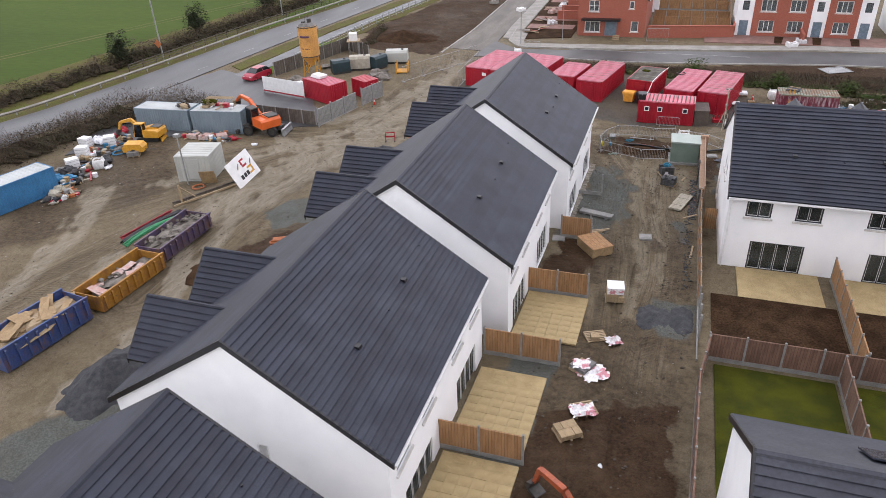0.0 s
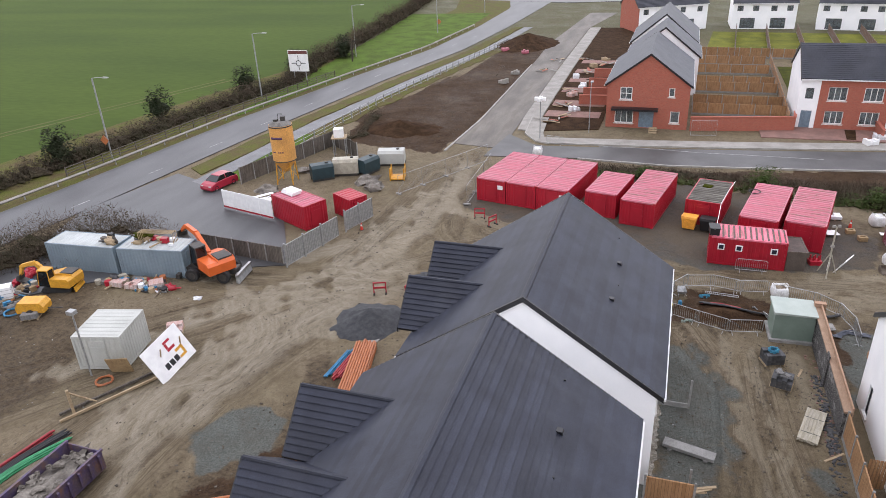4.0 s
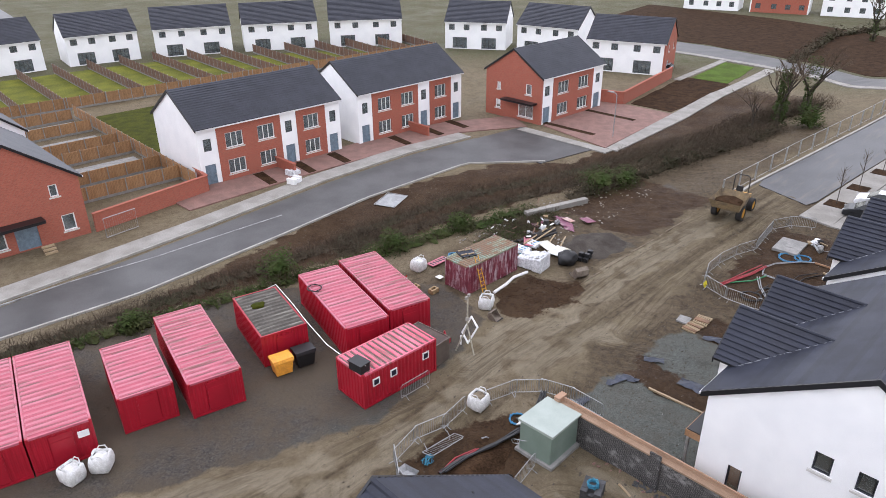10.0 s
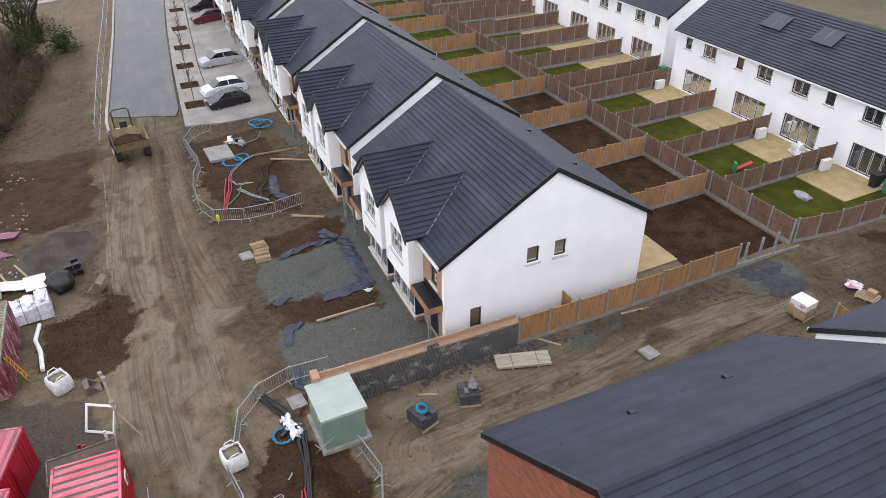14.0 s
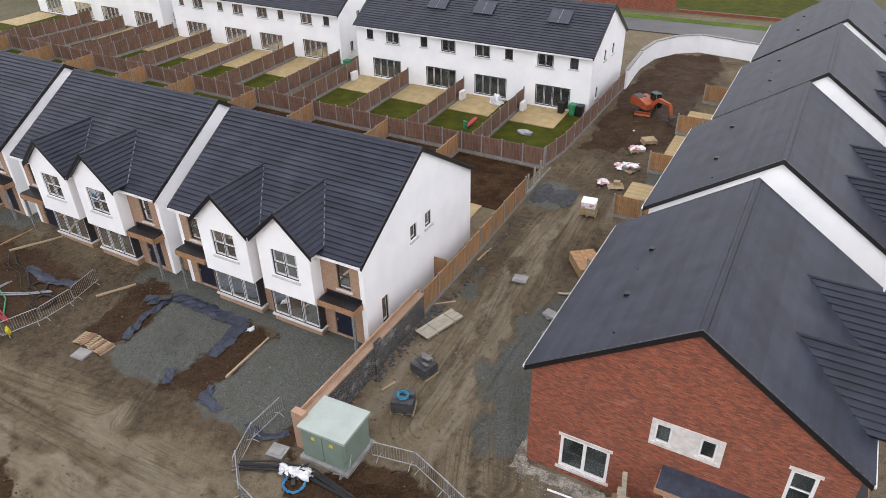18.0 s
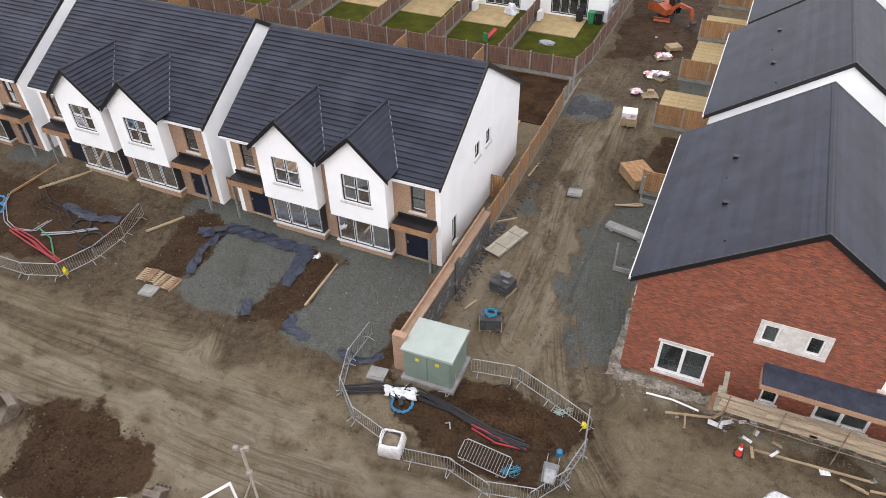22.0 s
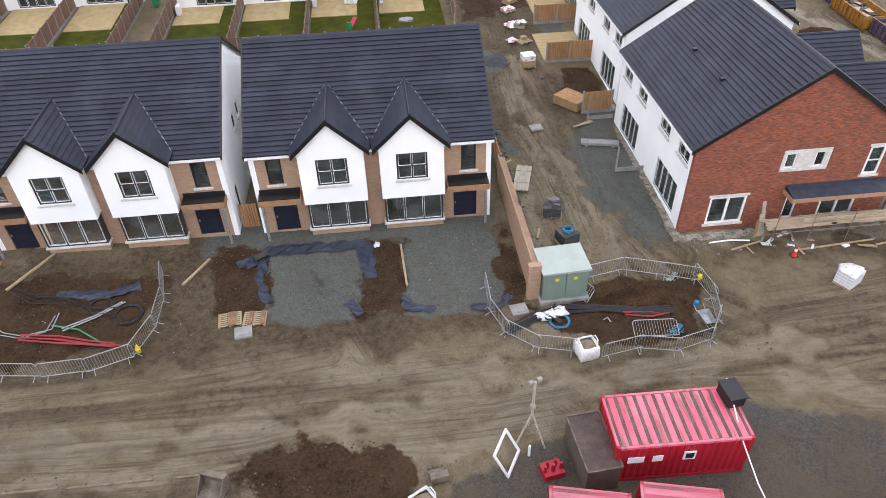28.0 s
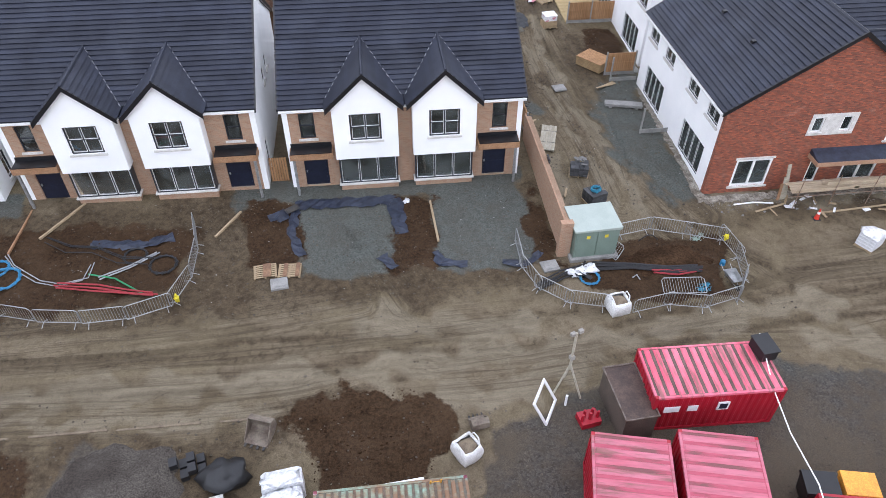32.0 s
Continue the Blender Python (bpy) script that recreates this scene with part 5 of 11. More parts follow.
WHITE_PAIR = "white-rendered pair of houses with two dark-tiled gable bays"
for k in range(6):
    pair(WHITE_PAIR + (" beside the wall" if k == 0 else ""), 4.05 + 15.2 * k, 50.35, 0.0 + 0.18 * k, 0, 14.0, 9.5, None, left_holes=[(-0.99, 4.15, -0.27, 5.15, "one"), (0.68, 4.15, 1.42, 5.15, "one"), (4.05, 0.4, 4.72, 2.2, "one")] if k < 4 else (), group="white terrace houses", far_roof=k > 3)
B_BLOCKS = ((-12.9, 46.6, 0.0, 13.14), (-13.73, 31.5, 0.3, 13.02), (-14.69, 16.45, 0.48, 13.2), (-15.05, 0.55, 0.3, 13.3))
for k, (bx, by, bz, bl) in enumerate(B_BLOCKS):
    rh = [(-4.68, 0.2, -2.46, 2.12, "twow"), (-0.88, 3.78, -0.24, 4.76, "onew"), (0.86, 3.78, 1.48, 4.76, "onew"), (4.06, 2.92, 5.02, 4.82, "sashw"), (0.0, 0.2, 0.7, 2.0, "onew"), (2.2, 0.1, 4.4, 2.1, "twow")] if k == 0 else ()
    h = pair("dark-roofed white-rendered pair of houses" + (" and a brick gable" if k == 0 else " with dark gable bays"), bx, by, bz, 90, bl, 9.8, None, right_wall=RED_BRICK if k == 0 else None, right_holes=rh, left_holes=[(-1.0, 3.35, -0.45, 4.75, "onew")] if k == 2 else (), group="new terrace houses", front_wall=RED_BRICK, bays=False, vent_x=4.9 if k == 0 else 3.75)
    if k == 0:
        pm = Geo(True)
        face = side_frame("right", bl, 0)
        pierced(pm, -1.06, 1.74, 3.56, 4.97, [q for q in rh if 3.7 < q[1] < 3.8], face, 0.03, -0.03)
        part("stone_panel", pm, SILL, h, "pale cast-stone panel round the small windows")
        for ya, yb, za in ((-4.78, -2.36, 2.12), (3.96, 5.12, 4.82)):
            part("lintel", Geo().box(bl - 0.14, ya, za, bl - 0.08, yb, za + 0.15), SILL, h)
        cn = part("canopy", Geo().box(bl - 0.12, -0.35, 2.04, bl + 0.95, 6.4, 2.3), mat("salmon_canopy_fascia", (0.50, 0.30, 0.195), (0.42, 0.245, 0.15), 2, 20, 0.7, 0.1), h, "long porch canopy with a dark felt top and tan fascia")
        part("canopy_top", Geo().ext([(bl - 0.12, 2.302), (bl + 0.9, 2.302), (bl + 0.9, 2.34), (bl - 0.12, 2.62)], -0.3, 6.35, "y"), MEMBRANE, cn)

# houses with gardens backing onto the lane
def back_terrace(label, x, y, z, rz, units, uw=6.4, solar=True):
    L = units * uw
    bh = []
    for k in range(units):
        o = k * uw
        m = (lambda a: o + a) if k < 2 else (lambda a: o + uw - a)
        for a, b, z0, z1, kd in ((1.4, 2.2, 4.0, 5.0, "one"), (3.75, 5.35, 3.85, 5.0, "two"), (1.95, 5.4, 0.15, 2.15, "patio")):
            u0, u1 = sorted((m(a), m(b)))
            bh.append((u0, z0, u1, z1, kd))
    h = house("terrace_house_row", label, x, y, z, rz, L, 4.9, 5.3, 8.7, {"front": RENDER, "back": RENDER, "left": RENDER, "right": RENDER}, {"front": bh, "left": [(-1.5, 4, -0.9, 5, "one"), (0.9, 4, 1.5, 5, "one"), (2.5, 0.9, 3.1, 2.0, "one")]}, tile=FAR_TILE, joined=False, group="rows behind the lane", far_roof=not solar)
    if solar:
        for px in (4.5, 12.2, 17.3):
            zc = 8.7 - 1.9 * (8.7 - 5.3) / 5.2
            mm = Matrix.Translation((px, 1.9, zc + 0.24)) @ pose(0, 0, 0, -33.2)
            sp = part("solar_panel", Geo().box(-1.05, -0.8, -0.03, 1.05, 0.8, 0.03, mm), mat("solar_glass", (0.045, 0.052, 0.075), None, 2, 20, 0.25, 0.0), h, "dark roof-mounted solar panel pair")
            part("panel_seam", Geo().box(-0.01, -0.8, 0.03, 0.01, 0.8, 0.036, mm), GALV, sp)
    return h


back_terrace("white-rendered terrace row with solar panels and rear gardens", 3.5, 16.6, 1.25, 0, 4)
back_terrace("white-rendered terrace row with rear gardens", 32.6, 14.6, 1.3, 0, 4, solar=False)
back_terrace("white-rendered terrace row with rear gardens", 61, 14.0, 1.3, 0, 4, solar=False)

# brick-fronted rows across the estate road; their fronts face the site
def brick_front(label, x, y, L, plan, ez=6.05, ridge=9.3, left=None, z=-0.25, D=4.9, left_holes=()):
    """plan: from one end, ('w', width) white strip with door and window, or ('b', width) brick bay."""
    segs, bh, u = [], [], 0.12
    for kd, w in plan:
        segs.append((u, u + w, RENDER if kd != "b" else FAR_BRICK, 0.0 if kd != "b" else 0.06))
        if kd == "b":
            bh += [(u + w / 2 - 0.95, 0.6, u + w / 2 + 0.95, 2.2, "threew"), (u + w / 2 - 0.95, 3.45, u + w / 2 + 0.95, 5.1, "threew")]
        elif kd == "w":
            bh += [(u + w / 2 - 0.55, 0.0, u + w / 2 + 0.55, 2.15, "bluedoor"), (u + w / 2 - 0.4, 3.6, u + w / 2 + 0.4, 4.9, "one")]
        u += w
    sc = (L - 0.24) / (u - 0.12)
    segs = [((a - 0.12) * sc + 0.12, (b - 0.12) * sc + 0.12, mm, p) for a, b, mm, p in segs]
    bh = [((a - 0.12) * sc + 0.12, z0, (b - 0.12) * sc + 0.12, z1, kd) for a, z0, b, z1, kd in bh]
    h = house("brick_front_house_row", label, x, y, z, 0, L, D, ez, ridge, {"front": RENDER, "back": segs, "left": left or RENDER, "right": RENDER}, {"back": bh, "left": list(left_holes)}, tile=FAR_TILE, joined=True, group="houses across the estate road", course=0.33)
    return h


PLAN = [("w", 2.0), ("b", 3.6), ("b", 3.4), ("w", 1.9), ("b", 3.6), ("w", 1.9)]
brick_front("red-brick and white terrace of two-storey houses", 6.9, 117.9, 18.2, PLAN)
brick_front("red-brick and white terrace of two-storey houses", 27.6, 117.9, 18.1, PLAN)
cnr = brick_front("red-brick corner house with a dark flat canopy", 49.8, 107.4, 14.2, [("w", 1.9), ("b", 3.6), ("b", 3.6), ("w", 1.9)], left=FAR_BRICK, left_holes=[(-3.2, 3.6, -2.2, 5.0, "onew"), (2.2, 3.6, 2.9, 4.6, "onew"), (2.2, 1.0, 3.1, 2.2, "onew"), (-3.6, 0.5, -1.0, 2.2, "twow")])
part("canopy", Geo().box(-1.1, -4.2, 2.5, 0.1, 1.2, 2.75), BLACK, cnr, "dark flat canopy over the side door")


def gable_house(label, x, y, z, L, half, wall, gable, ridge=9.2, ez=5.3, holes=(), tile=GREY_TILE):
    """Ridge runs north; the gable with the holes faces the site."""
    return house("gabled_house", label, x, y, z, 90, L, half, ez, ridge, {"front": wall, "back": wall, "left": gable, "right": gable}, {"left": list(holes), "front": [(2 + 4 * k, 3.4, 3.2 + 4 * k, 4.8, "twow") for k in range(3)]}, tile=tile, joined=True, group="gabled houses by the corner", course=0.33)


rh = gable_house("red-brick gabled corner house with a dark entrance canopy", -10.6, 109.6, -0.25, 17.0, 5.0, FAR_BRICK, FAR_BRICK, holes=[(1.9, 3.5, 3.4, 5.1, "fourw"), (-3.2, 4.0, -2.5, 5.1, "onew"), (1.6, 0.5, 3.9, 2.1, "threew"), (-0.9, 0.0, 0.9, 2.1, "bluedoor"), (-4.0, 0.7, -2.9, 2.2, "onew")])
part("canopy", Geo().box(-1.15, -1.4, 2.35, 0.1, 4.3, 2.6), BLACK, rh, "dark flat entrance canopy")
gable_house("white-rendered gabled house with a grey roof", -9.6, 128.0, -0.2, 9.6, 5.0, RENDER, RENDER, ridge=9.5)
gable_house("white-rendered gabled house with a grey roof", -9.9, 139.2, -0.1, 15, 5.0, RENDER, RENDER, ridge=9.7)

# crescent of white houses seen from behind
CRESCENT = [((-17, 183), (-2.4, 190.5)), ((2.6, 190), (15.6, 190.4)), ((19.4, 190), (32.4, 188.2)), ((34.8, 187), (48.6, 181.2)), ((50.4, 180), (64, 173)), ((65.8, 171.6), (78.4, 162.6)), ((81.6, 153), (88.4, 142)), ((88.8, 139.6), (91.4, 126.5)), ((84.0, 119.4), (88.4, 106.2))]
for k, (a, b) in enumerate(CRESCENT):
    L = math.dist(a, b)
    rot = math.degrees(math.atan2(b[1] - a[1], b[0] - a[0]))
    dx, dy = (b[0] - a[0]) / L, (b[1] - a[1]) / L
    D = 4.8
    ox, oy = a[0] - dy * D, a[1] + dx * D
    bh = []
    for u in (0.12, 0.36, 0.64, 0.88):
        bh.append((u * L - 0.6, 3.7, u * L + 0.6, 4.8, "two"))
    for u in (0.25, 0.72):
        bh.append((u * L - 1.5, 0.1, u * L + 1.5, 2.25, "patio"))
    brick_end = k in (0, 8)
    house("crescent_house", "white-rendered house pair with a grey roof" + (" and a red-brick gable" if brick_end else ""), ox, oy, -0.3, rot, L, D, 5.3, 8.9, {"front": RENDER, "back": RENDER, "left": FAR_BRICK if k == 0 else RENDER, "right": FAR_BRICK if k == 8 else RENDER}, {"back": bh, "right": [(-2.5, 3.6, -1.6, 4.8, "onew"), (1.6, 3.6, 2.6, 4.8, "onew"), (-2.8, 0.6, -1, 2.2, "twow")] if k == 8 else []}, tile=FAR_TILE, joined=True, group="crescent of white houses", course=0.36)
for k in range(7):
    a = 150 + 8 * k
    house("distant_house", "distant brick and white terrace house", 178 + 5 * k, 150 - 17 * k, 0, -74, 15, 4.6, 5.2, 8.6, {"front": FAR_BRICK, "back": FAR_BRICK if k % 2 else RENDER, "left": RENDER, "right": RENDER}, {"back": [(u, zz, u + 1.3, zz + 1.3, "two") for u in (1.5, 5.5, 9.0, 12.4) for zz in (0.7, 3.5)]}, tile=FAR_TILE, joined=True, group="distant houses", course=0.5)


# ---- fences and walls ----
PANEL_CACHE = {}


def fence(x0, y0, x1, y1, material, label, h=1.75, board=True, pitch=1.85, posts=True, over=0.12, far=False):
    L = math.dist((x0, y0), (x1, y1))
    n = max(1, round(L / pitch))
    w = L / n
    rz = math.degrees(math.atan2(y1 - y0, x1 - x0))
    f = thing("fence", label, "fence", x0, y0, 0, rz, "garden fences")
    key = (material.name, round(w, 2), h, board)
    if key not in PANEL_CACHE:
        b0 = 0.28 if board else 0.05
        g = Geo().box(0.06, -0.02, b0, w - 0.06, 0.02, h - 0.03)
        for z in (b0 + 0.1, h / 2 + 0.1, h - 0.2):
            g.box(0.06, 0.02, z, w - 0.06, 0.055, z + 0.07)
        g.box(0.05, -0.035, h - 0.03, w - 0.05, 0.035, h + 0.01)
        PANEL_CACHE[key] = (g.mesh("panel", material), Geo().box(0.05, -0.025, -0.2, w - 0.05, 0.025, 0.278).mesh("gravel_board", CONCRETE), Geo().box(-0.05, -0.05, -0.3, 0.05, 0.05, h + over).mesh("post", CONCRETE))
    pm, bm_, po = PANEL_CACHE[key]
    if far:
        for name, me, count in (("panel_run", pm, n), ("gravel_board_run", bm_, n if board else 0), ("post_run", po, n + 1)):
            g = Geo()
            vs, fs = [tuple(v.co) for v in me.vertices], [tuple(p.vertices) for p in me.polygons]
            for i in range(count):
                t = (i + 0.5 * (count == n)) / n
                g.add(vs, fs, Matrix.Translation((i * w, 0, gz(x0 + (x1 - x0) * t, y0 + (y1 - y0) * t))))
            if count:
                tagged(part(name, g, me.materials[0], f), kind="stuff")
        return f
    for i in range(n + 1):
        t = i / n
        zz = gz(x0 + (x1 - x0) * t, y0 + (y1 - y0) * t)
        if posts:
            part("post", po, None, f).location = (i * w, 0, zz)
        if i < n:
            t = (i + 0.5) / n
            zz = gz(x0 + (x1 - x0) * t, y0 + (y1 - y0) * t)
            part("panel", pm, None, f).location = (i * w, 0, zz)
            if board:
                part("gravel_board", bm_, None, f).location = (i * w, 0, zz)
    return f


NEWF, OLDF = "new tan timber fence with concrete posts", "weathered brown timber garden fence with concrete posts"
# boundary along the lane: unfinished posts, then new panels up to the brick wall
fence(2.86, 52.8, 2.9, 37.6, NEW_FENCE, NEWF)
fence(3.4, 32.4, 2.9, 29.2, OLD_FENCE, OLDF)
fence(2.9, 29.2, 2.5, 14.2, OLD_FENCE, OLDF)
bf = thing("fence_run", "row of concrete posts and gravel boards without panels", "fence", 2.9, 37.6, 0, -90)
for k in range(4):
    y = 37.0 - 1.45 * k
    if k < 3:
        part("post", Geo().box(1.2 * k + 0.6, 0.0, 0.3, 1.2 * k + 0.72, 0.12, 2.2 + 0.06 * k), CONCRETE, bf)
part("gravel_board", Geo().box(0, -0.03, 0.4, 5.2, 0.03, 0.85), CONCRETE, bf)
# rear gardens of the white terrace and of the houses behind
fence(3.4, 32.7, 96, 32.7, OLD_FENCE, OLDF)
for k in range(12):
    x = 11.05 + 7.6 * k
    if k:
        fence(x - 0.6 if k % 2 else x, 43.6, x - 0.6 if k % 2 else x, 33.0, NEW_FENCE, NEWF)
    else:
        fence(11.05, 43.6, 11.05, 33.0, NEW_FENCE, NEWF)
for k in range(1, 13):
    x = (3.5 + 6.4 * k) if k < 5 else (32.6 + 6.4 * (k - 5) if k < 10 else 61 + 6.4 * (k - 10))
    fence(x, 32.4, x, 21.8 if k < 5 else 20.0, OLD_FENCE, OLDF)
for k in range(12):
    x = 3.7 + 7.6 * k
    mt, lb = (SOIL, "bare raked topsoil garden bed") if k < 4 else (LAWN, "mown lawn in a fenced rear garden")
    ribbon("garden_bed", [(x, 33.0), (x + 7.2, 33.0)], [(x, 40.0), (x + 7.2, 40.0)], mt, 0.06, lb, "garden", n=4)
for k in range(2):
    ribbon("rear_patio", [(5.3 + 6.3 * k, 40.0), (10.3 + 6.9 * k, 40.0)], [(5.3 + 6.3 * k, 44.0), (10.3 + 6.9 * k, 44.0)], PATIO, 0.08, "sandstone-flagged rear patio", "patio", n=3)
for k in range(12):
    x = (3.8 + 6.4 * k) if k < 4 else (32.8 + 6.4 * (k - 4) if k < 8 else 61.2 + 6.4 * (k - 8))
    y1 = 21.4 if k < 4 else 19.4
    ribbon("lawn", [(x, 25.6), (x + 5.9, 25.6)], [(x, 32.3), (x + 5.9, 32.3)], LAWN, 0.06, "mown lawn in a fenced rear garden", "lawn", n=4)
    ribbon("lawn_side", [(x, y1), (x + 1.6, y1)], [(x, 25.6), (x + 1.6, 25.6)], LAWN, 0.06, "narrow strip of lawn beside the patio", "lawn", n=3)
    ribbon("garden_patio", [(x + 1.6, y1), (x + 5.9, y1)], [(x + 1.6, 25.5), (x + 5.9, 25.5)], PATIO, 0.08, "sandstone-flagged rear patio", "patio", n=3)
# short dividing fences behind the new terrace
for (xa, ya, xb) in ((-6.6, 52.6, -4.6), (-6.8, 45.4, -4.6), (-7.6, 37.2, -3.7), (-8.4, 29.8, -4.2), (-8.6, 22.1, -4.5), (-9.4, 14.6, -5.2)):
    if ya > 50:
        continue
    fence(xa, ya, xb, ya, NEW_FENCE, NEWF, pitch=1.95)
# north gardens
for k, y in enumerate((117.4, 122.2, 130.2, 134.4, 143.2, 150.5)):
    fence(-5.0, y, 6.6, y - 0.1, NEW_FENCE, NEWF, h=1.6)
    ribbon("north_garden_bed", [(-4.8, y + 0.4), (6, y + 0.4)], [(-4.8, y + 3.4), (6, y + 3.4)], SOIL, 0.05, "bare dark soil garden bed", "garden", n=4)
    if k in (1, 3, 4):
        ribbon("north_garden_patio", [(-4.8, y + 3.4), (6, y + 3.4)], [(-4.8, y + 6.4), (6, y + 6.4)], CONCRETE, 0.06, "grey gravelled garden ground", "garden", n=4)
fence(6.4, 113, 7.4, 152, NEW_FENCE, NEWF)
fence(-4.6, 158, 78, 152, NEW_FENCE, NEWF, far=True)
for k in range(14):
    x = 2 + 5.8 * k
    fence(x, 157.4 - 0.07 * x, x * 1.02 + 1.5, 186 - max(0, x - 28) * 0.42, OLD_FENCE, OLDF, far=True)
ribbon("crescent_lawn", [(-3, 160), (20, 158), (50, 156), (76, 152)], [(-1, 186), (30, 184), (60, 170), (76, 160)], mat("yellow_green_lawn", (0.20, 0.205, 0.035), (0.13, 0.14, 0.03), 0.3, 6, 0.95, 0.4, spec=0.1), 0.06, "green rear gardens of the crescent", "lawn", n=20)
ribbon("north_garden_lawn", [(8.5, 123.4), (24, 123.4)], [(8.5, 150), (24, 150)], LAWN, 0.06, "dark green rear lawn", "lawn", n=6)
for i, (x, y) in enumerate(((-23.0, 110.4), (-21.4, 113.2), (-22.6, 119.0), (-19.6, 122.2), (-22.8, 128.2), (-20.0, 134.6), (-22.6, 141.0), (-19.8, 148.0), (-23.6, 152.6), (-28.6, 150.4), (-29.4, 141.6), (-18.6, 126.0))):
    fc = thing("forecourt_debris", "timber, rubble and packaging strewn over a forecourt", "debris", x, y, None, 33 * i, "forecourt debris")
    r_ = random.Random(i + 70)
    for k in range(6):
        mm = pose(r_.uniform(-1.2, 1.2), r_.uniform(-1.0, 1.0), 0.2 + 0.03 * k, r_.uniform(-8, 8), r_.uniform(-8, 8), r_.uniform(0, 180))
        part("board", Geo().box(-r_.uniform(0.3, 1.3), -0.1, 0, r_.uniform(0.3, 1.0), r_.uniform(0.05, 0.3), 0.05, mm), (TIMBER, PAVING, SOIL, PAVING, FAR_BRICK, TIMBER)[k], fc)
# red-brick garden walls with caps
def brick_wall(pts, h, material, label, cap=SILL, t=0.25, capw=0.06, group=""):
    w = thing("boundary_wall", label, "wall", 0, 0, 0, 0, group)
    for a, b in zip(pts, pts[1:]):
        L = math.dist(a, b)
        z = min(gz(*a), gz(*b))
        m = pose(a[0], a[1], z, 0, 0, math.degrees(math.atan2(b[1] - a[1], b[0] - a[0])))
        part("wall_run", Geo().box(0, -t / 2, -0.4, L, t / 2, h, m), material, w)
        part("coping", Geo().box(-0.03, -t / 2 - capw, h + 0.002, L + 0.03, t / 2 + capw, h + 0.1, m), cap, w, "flat coping course")
    return w


brick_wall([(-5.2, 109.6), (6.8, 111.6), (7.2, 115)], 1.7, FAR_BRICK, "red-brick garden wall beside the corner house", FAR_BRICK)
brick_wall([(66.0, 104.4), (66.8, 100.6), (88, 104.6)], 1.8, FAR_BRICK, "red-brick garden wall", FAR_BRICK)
for y in (120, 124.5, 131, 138):
    brick_wall([(-20.5, y), (-16.0, y + 0.3)], 1.4, FAR_BRICK, "red-brick dividing wall in front of the houses", FAR_BRICK)
for x in (16.0, 36.0):
    brick_wall([(x, 109.4), (x, 113.2)], 1.2, FAR_BRICK, "low red-brick dividing wall between drives", FAR_BRICK)
WALL_CAP = mat("tan_brick_coping", (0.40, 0.27, 0.18), (0.33, 0.21, 0.135), 2, 20, 0.85, 0.2)
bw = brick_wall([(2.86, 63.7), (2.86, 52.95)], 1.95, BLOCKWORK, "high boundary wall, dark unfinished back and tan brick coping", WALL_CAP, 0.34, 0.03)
part("brick_face", Geo().box(3.033, 52.95, -0.6, 3.11, 63.7, 1.94), BUFF_BRICK, bw, "buff brick outer face")
part("pier", Geo().box(2.66, 63.7, -0.6, 3.34, 64.06, 2.0), BUFF_BRICK, bw)
part("pier", Geo().box(2.6, 57.6, -0.6, 2.69, 58.2, 1.94), BLOCKWORK, bw)
brick_wall([(2.4, 14.2), (2.7, 8), (2.2, 4), (0.6, 1), (-1.6, -0.6), (-5.0, -0.2), (-8.6, 0.4)], 1.9, RENDER, "curved white-rendered boundary wall", CONCRETE)
brick_wall([(30, -15.4), (4.9, -17.2), (-26, -19.0)], 2.0, RED_BRICK, "long red-brick garden wall across the street", RED_BRICK)
# patios behind the new terrace
def flags(x0, y0, x1, y1, label):
    p = thing("patio", label, "patio", (x0 + x1) / 2, (y0 + y1) / 2, None, 0, "new patios")
    nx, ny = max(2, round((x1 - x0) / 0.6)), max(2, round((y1 - y0) / 0.6))
    sx, sy = (x1 - x0) / nx, (y1 - y0) / ny
    me = Geo().box(-sx / 2 + 0.005, -sy / 2 + 0.005, -0.05, sx / 2 - 0.005, sy / 2 - 0.005, 0.05).mesh("flagstone", PATIO)
    part("bedding", Geo().box(x0 - (x0 + x1) / 2, y0 - (y0 + y1) / 2, -0.25, x1 - (x0 + x1) / 2, y1 - (y0 + y1) / 2, 0.03), PATIO, p)
    r = random.Random(x0 * 7 + y0)
    for i in range(nx):
        for j in range(ny):
            a, b = (i + 0.5) * sx - (x1 - x0) / 2, (j + 0.5) * sy - (y1 - y0) / 2
            xx, yy = (x0 + x1) / 2 + a, (y0 + y1) / 2 + b
            fl = part("flagstone", me, None, p)
            fl.rotation_euler = (-0.045, 0, 0)
            fl.location = (a, b, gz(xx, yy) - p.location.z + 0.06 + r.uniform(-0.006, 0.006))
    return p


for x0, y0, x1, y1 in ((-7.4, 31.9, -3.6, 37.0), (-8.2, 22.5, -4.6, 28.4), (-8.2, 17.0, -4.6, 21.8)):
    flags(x0, y0, x1, y1, "sandstone-flagged patio behind a new house")


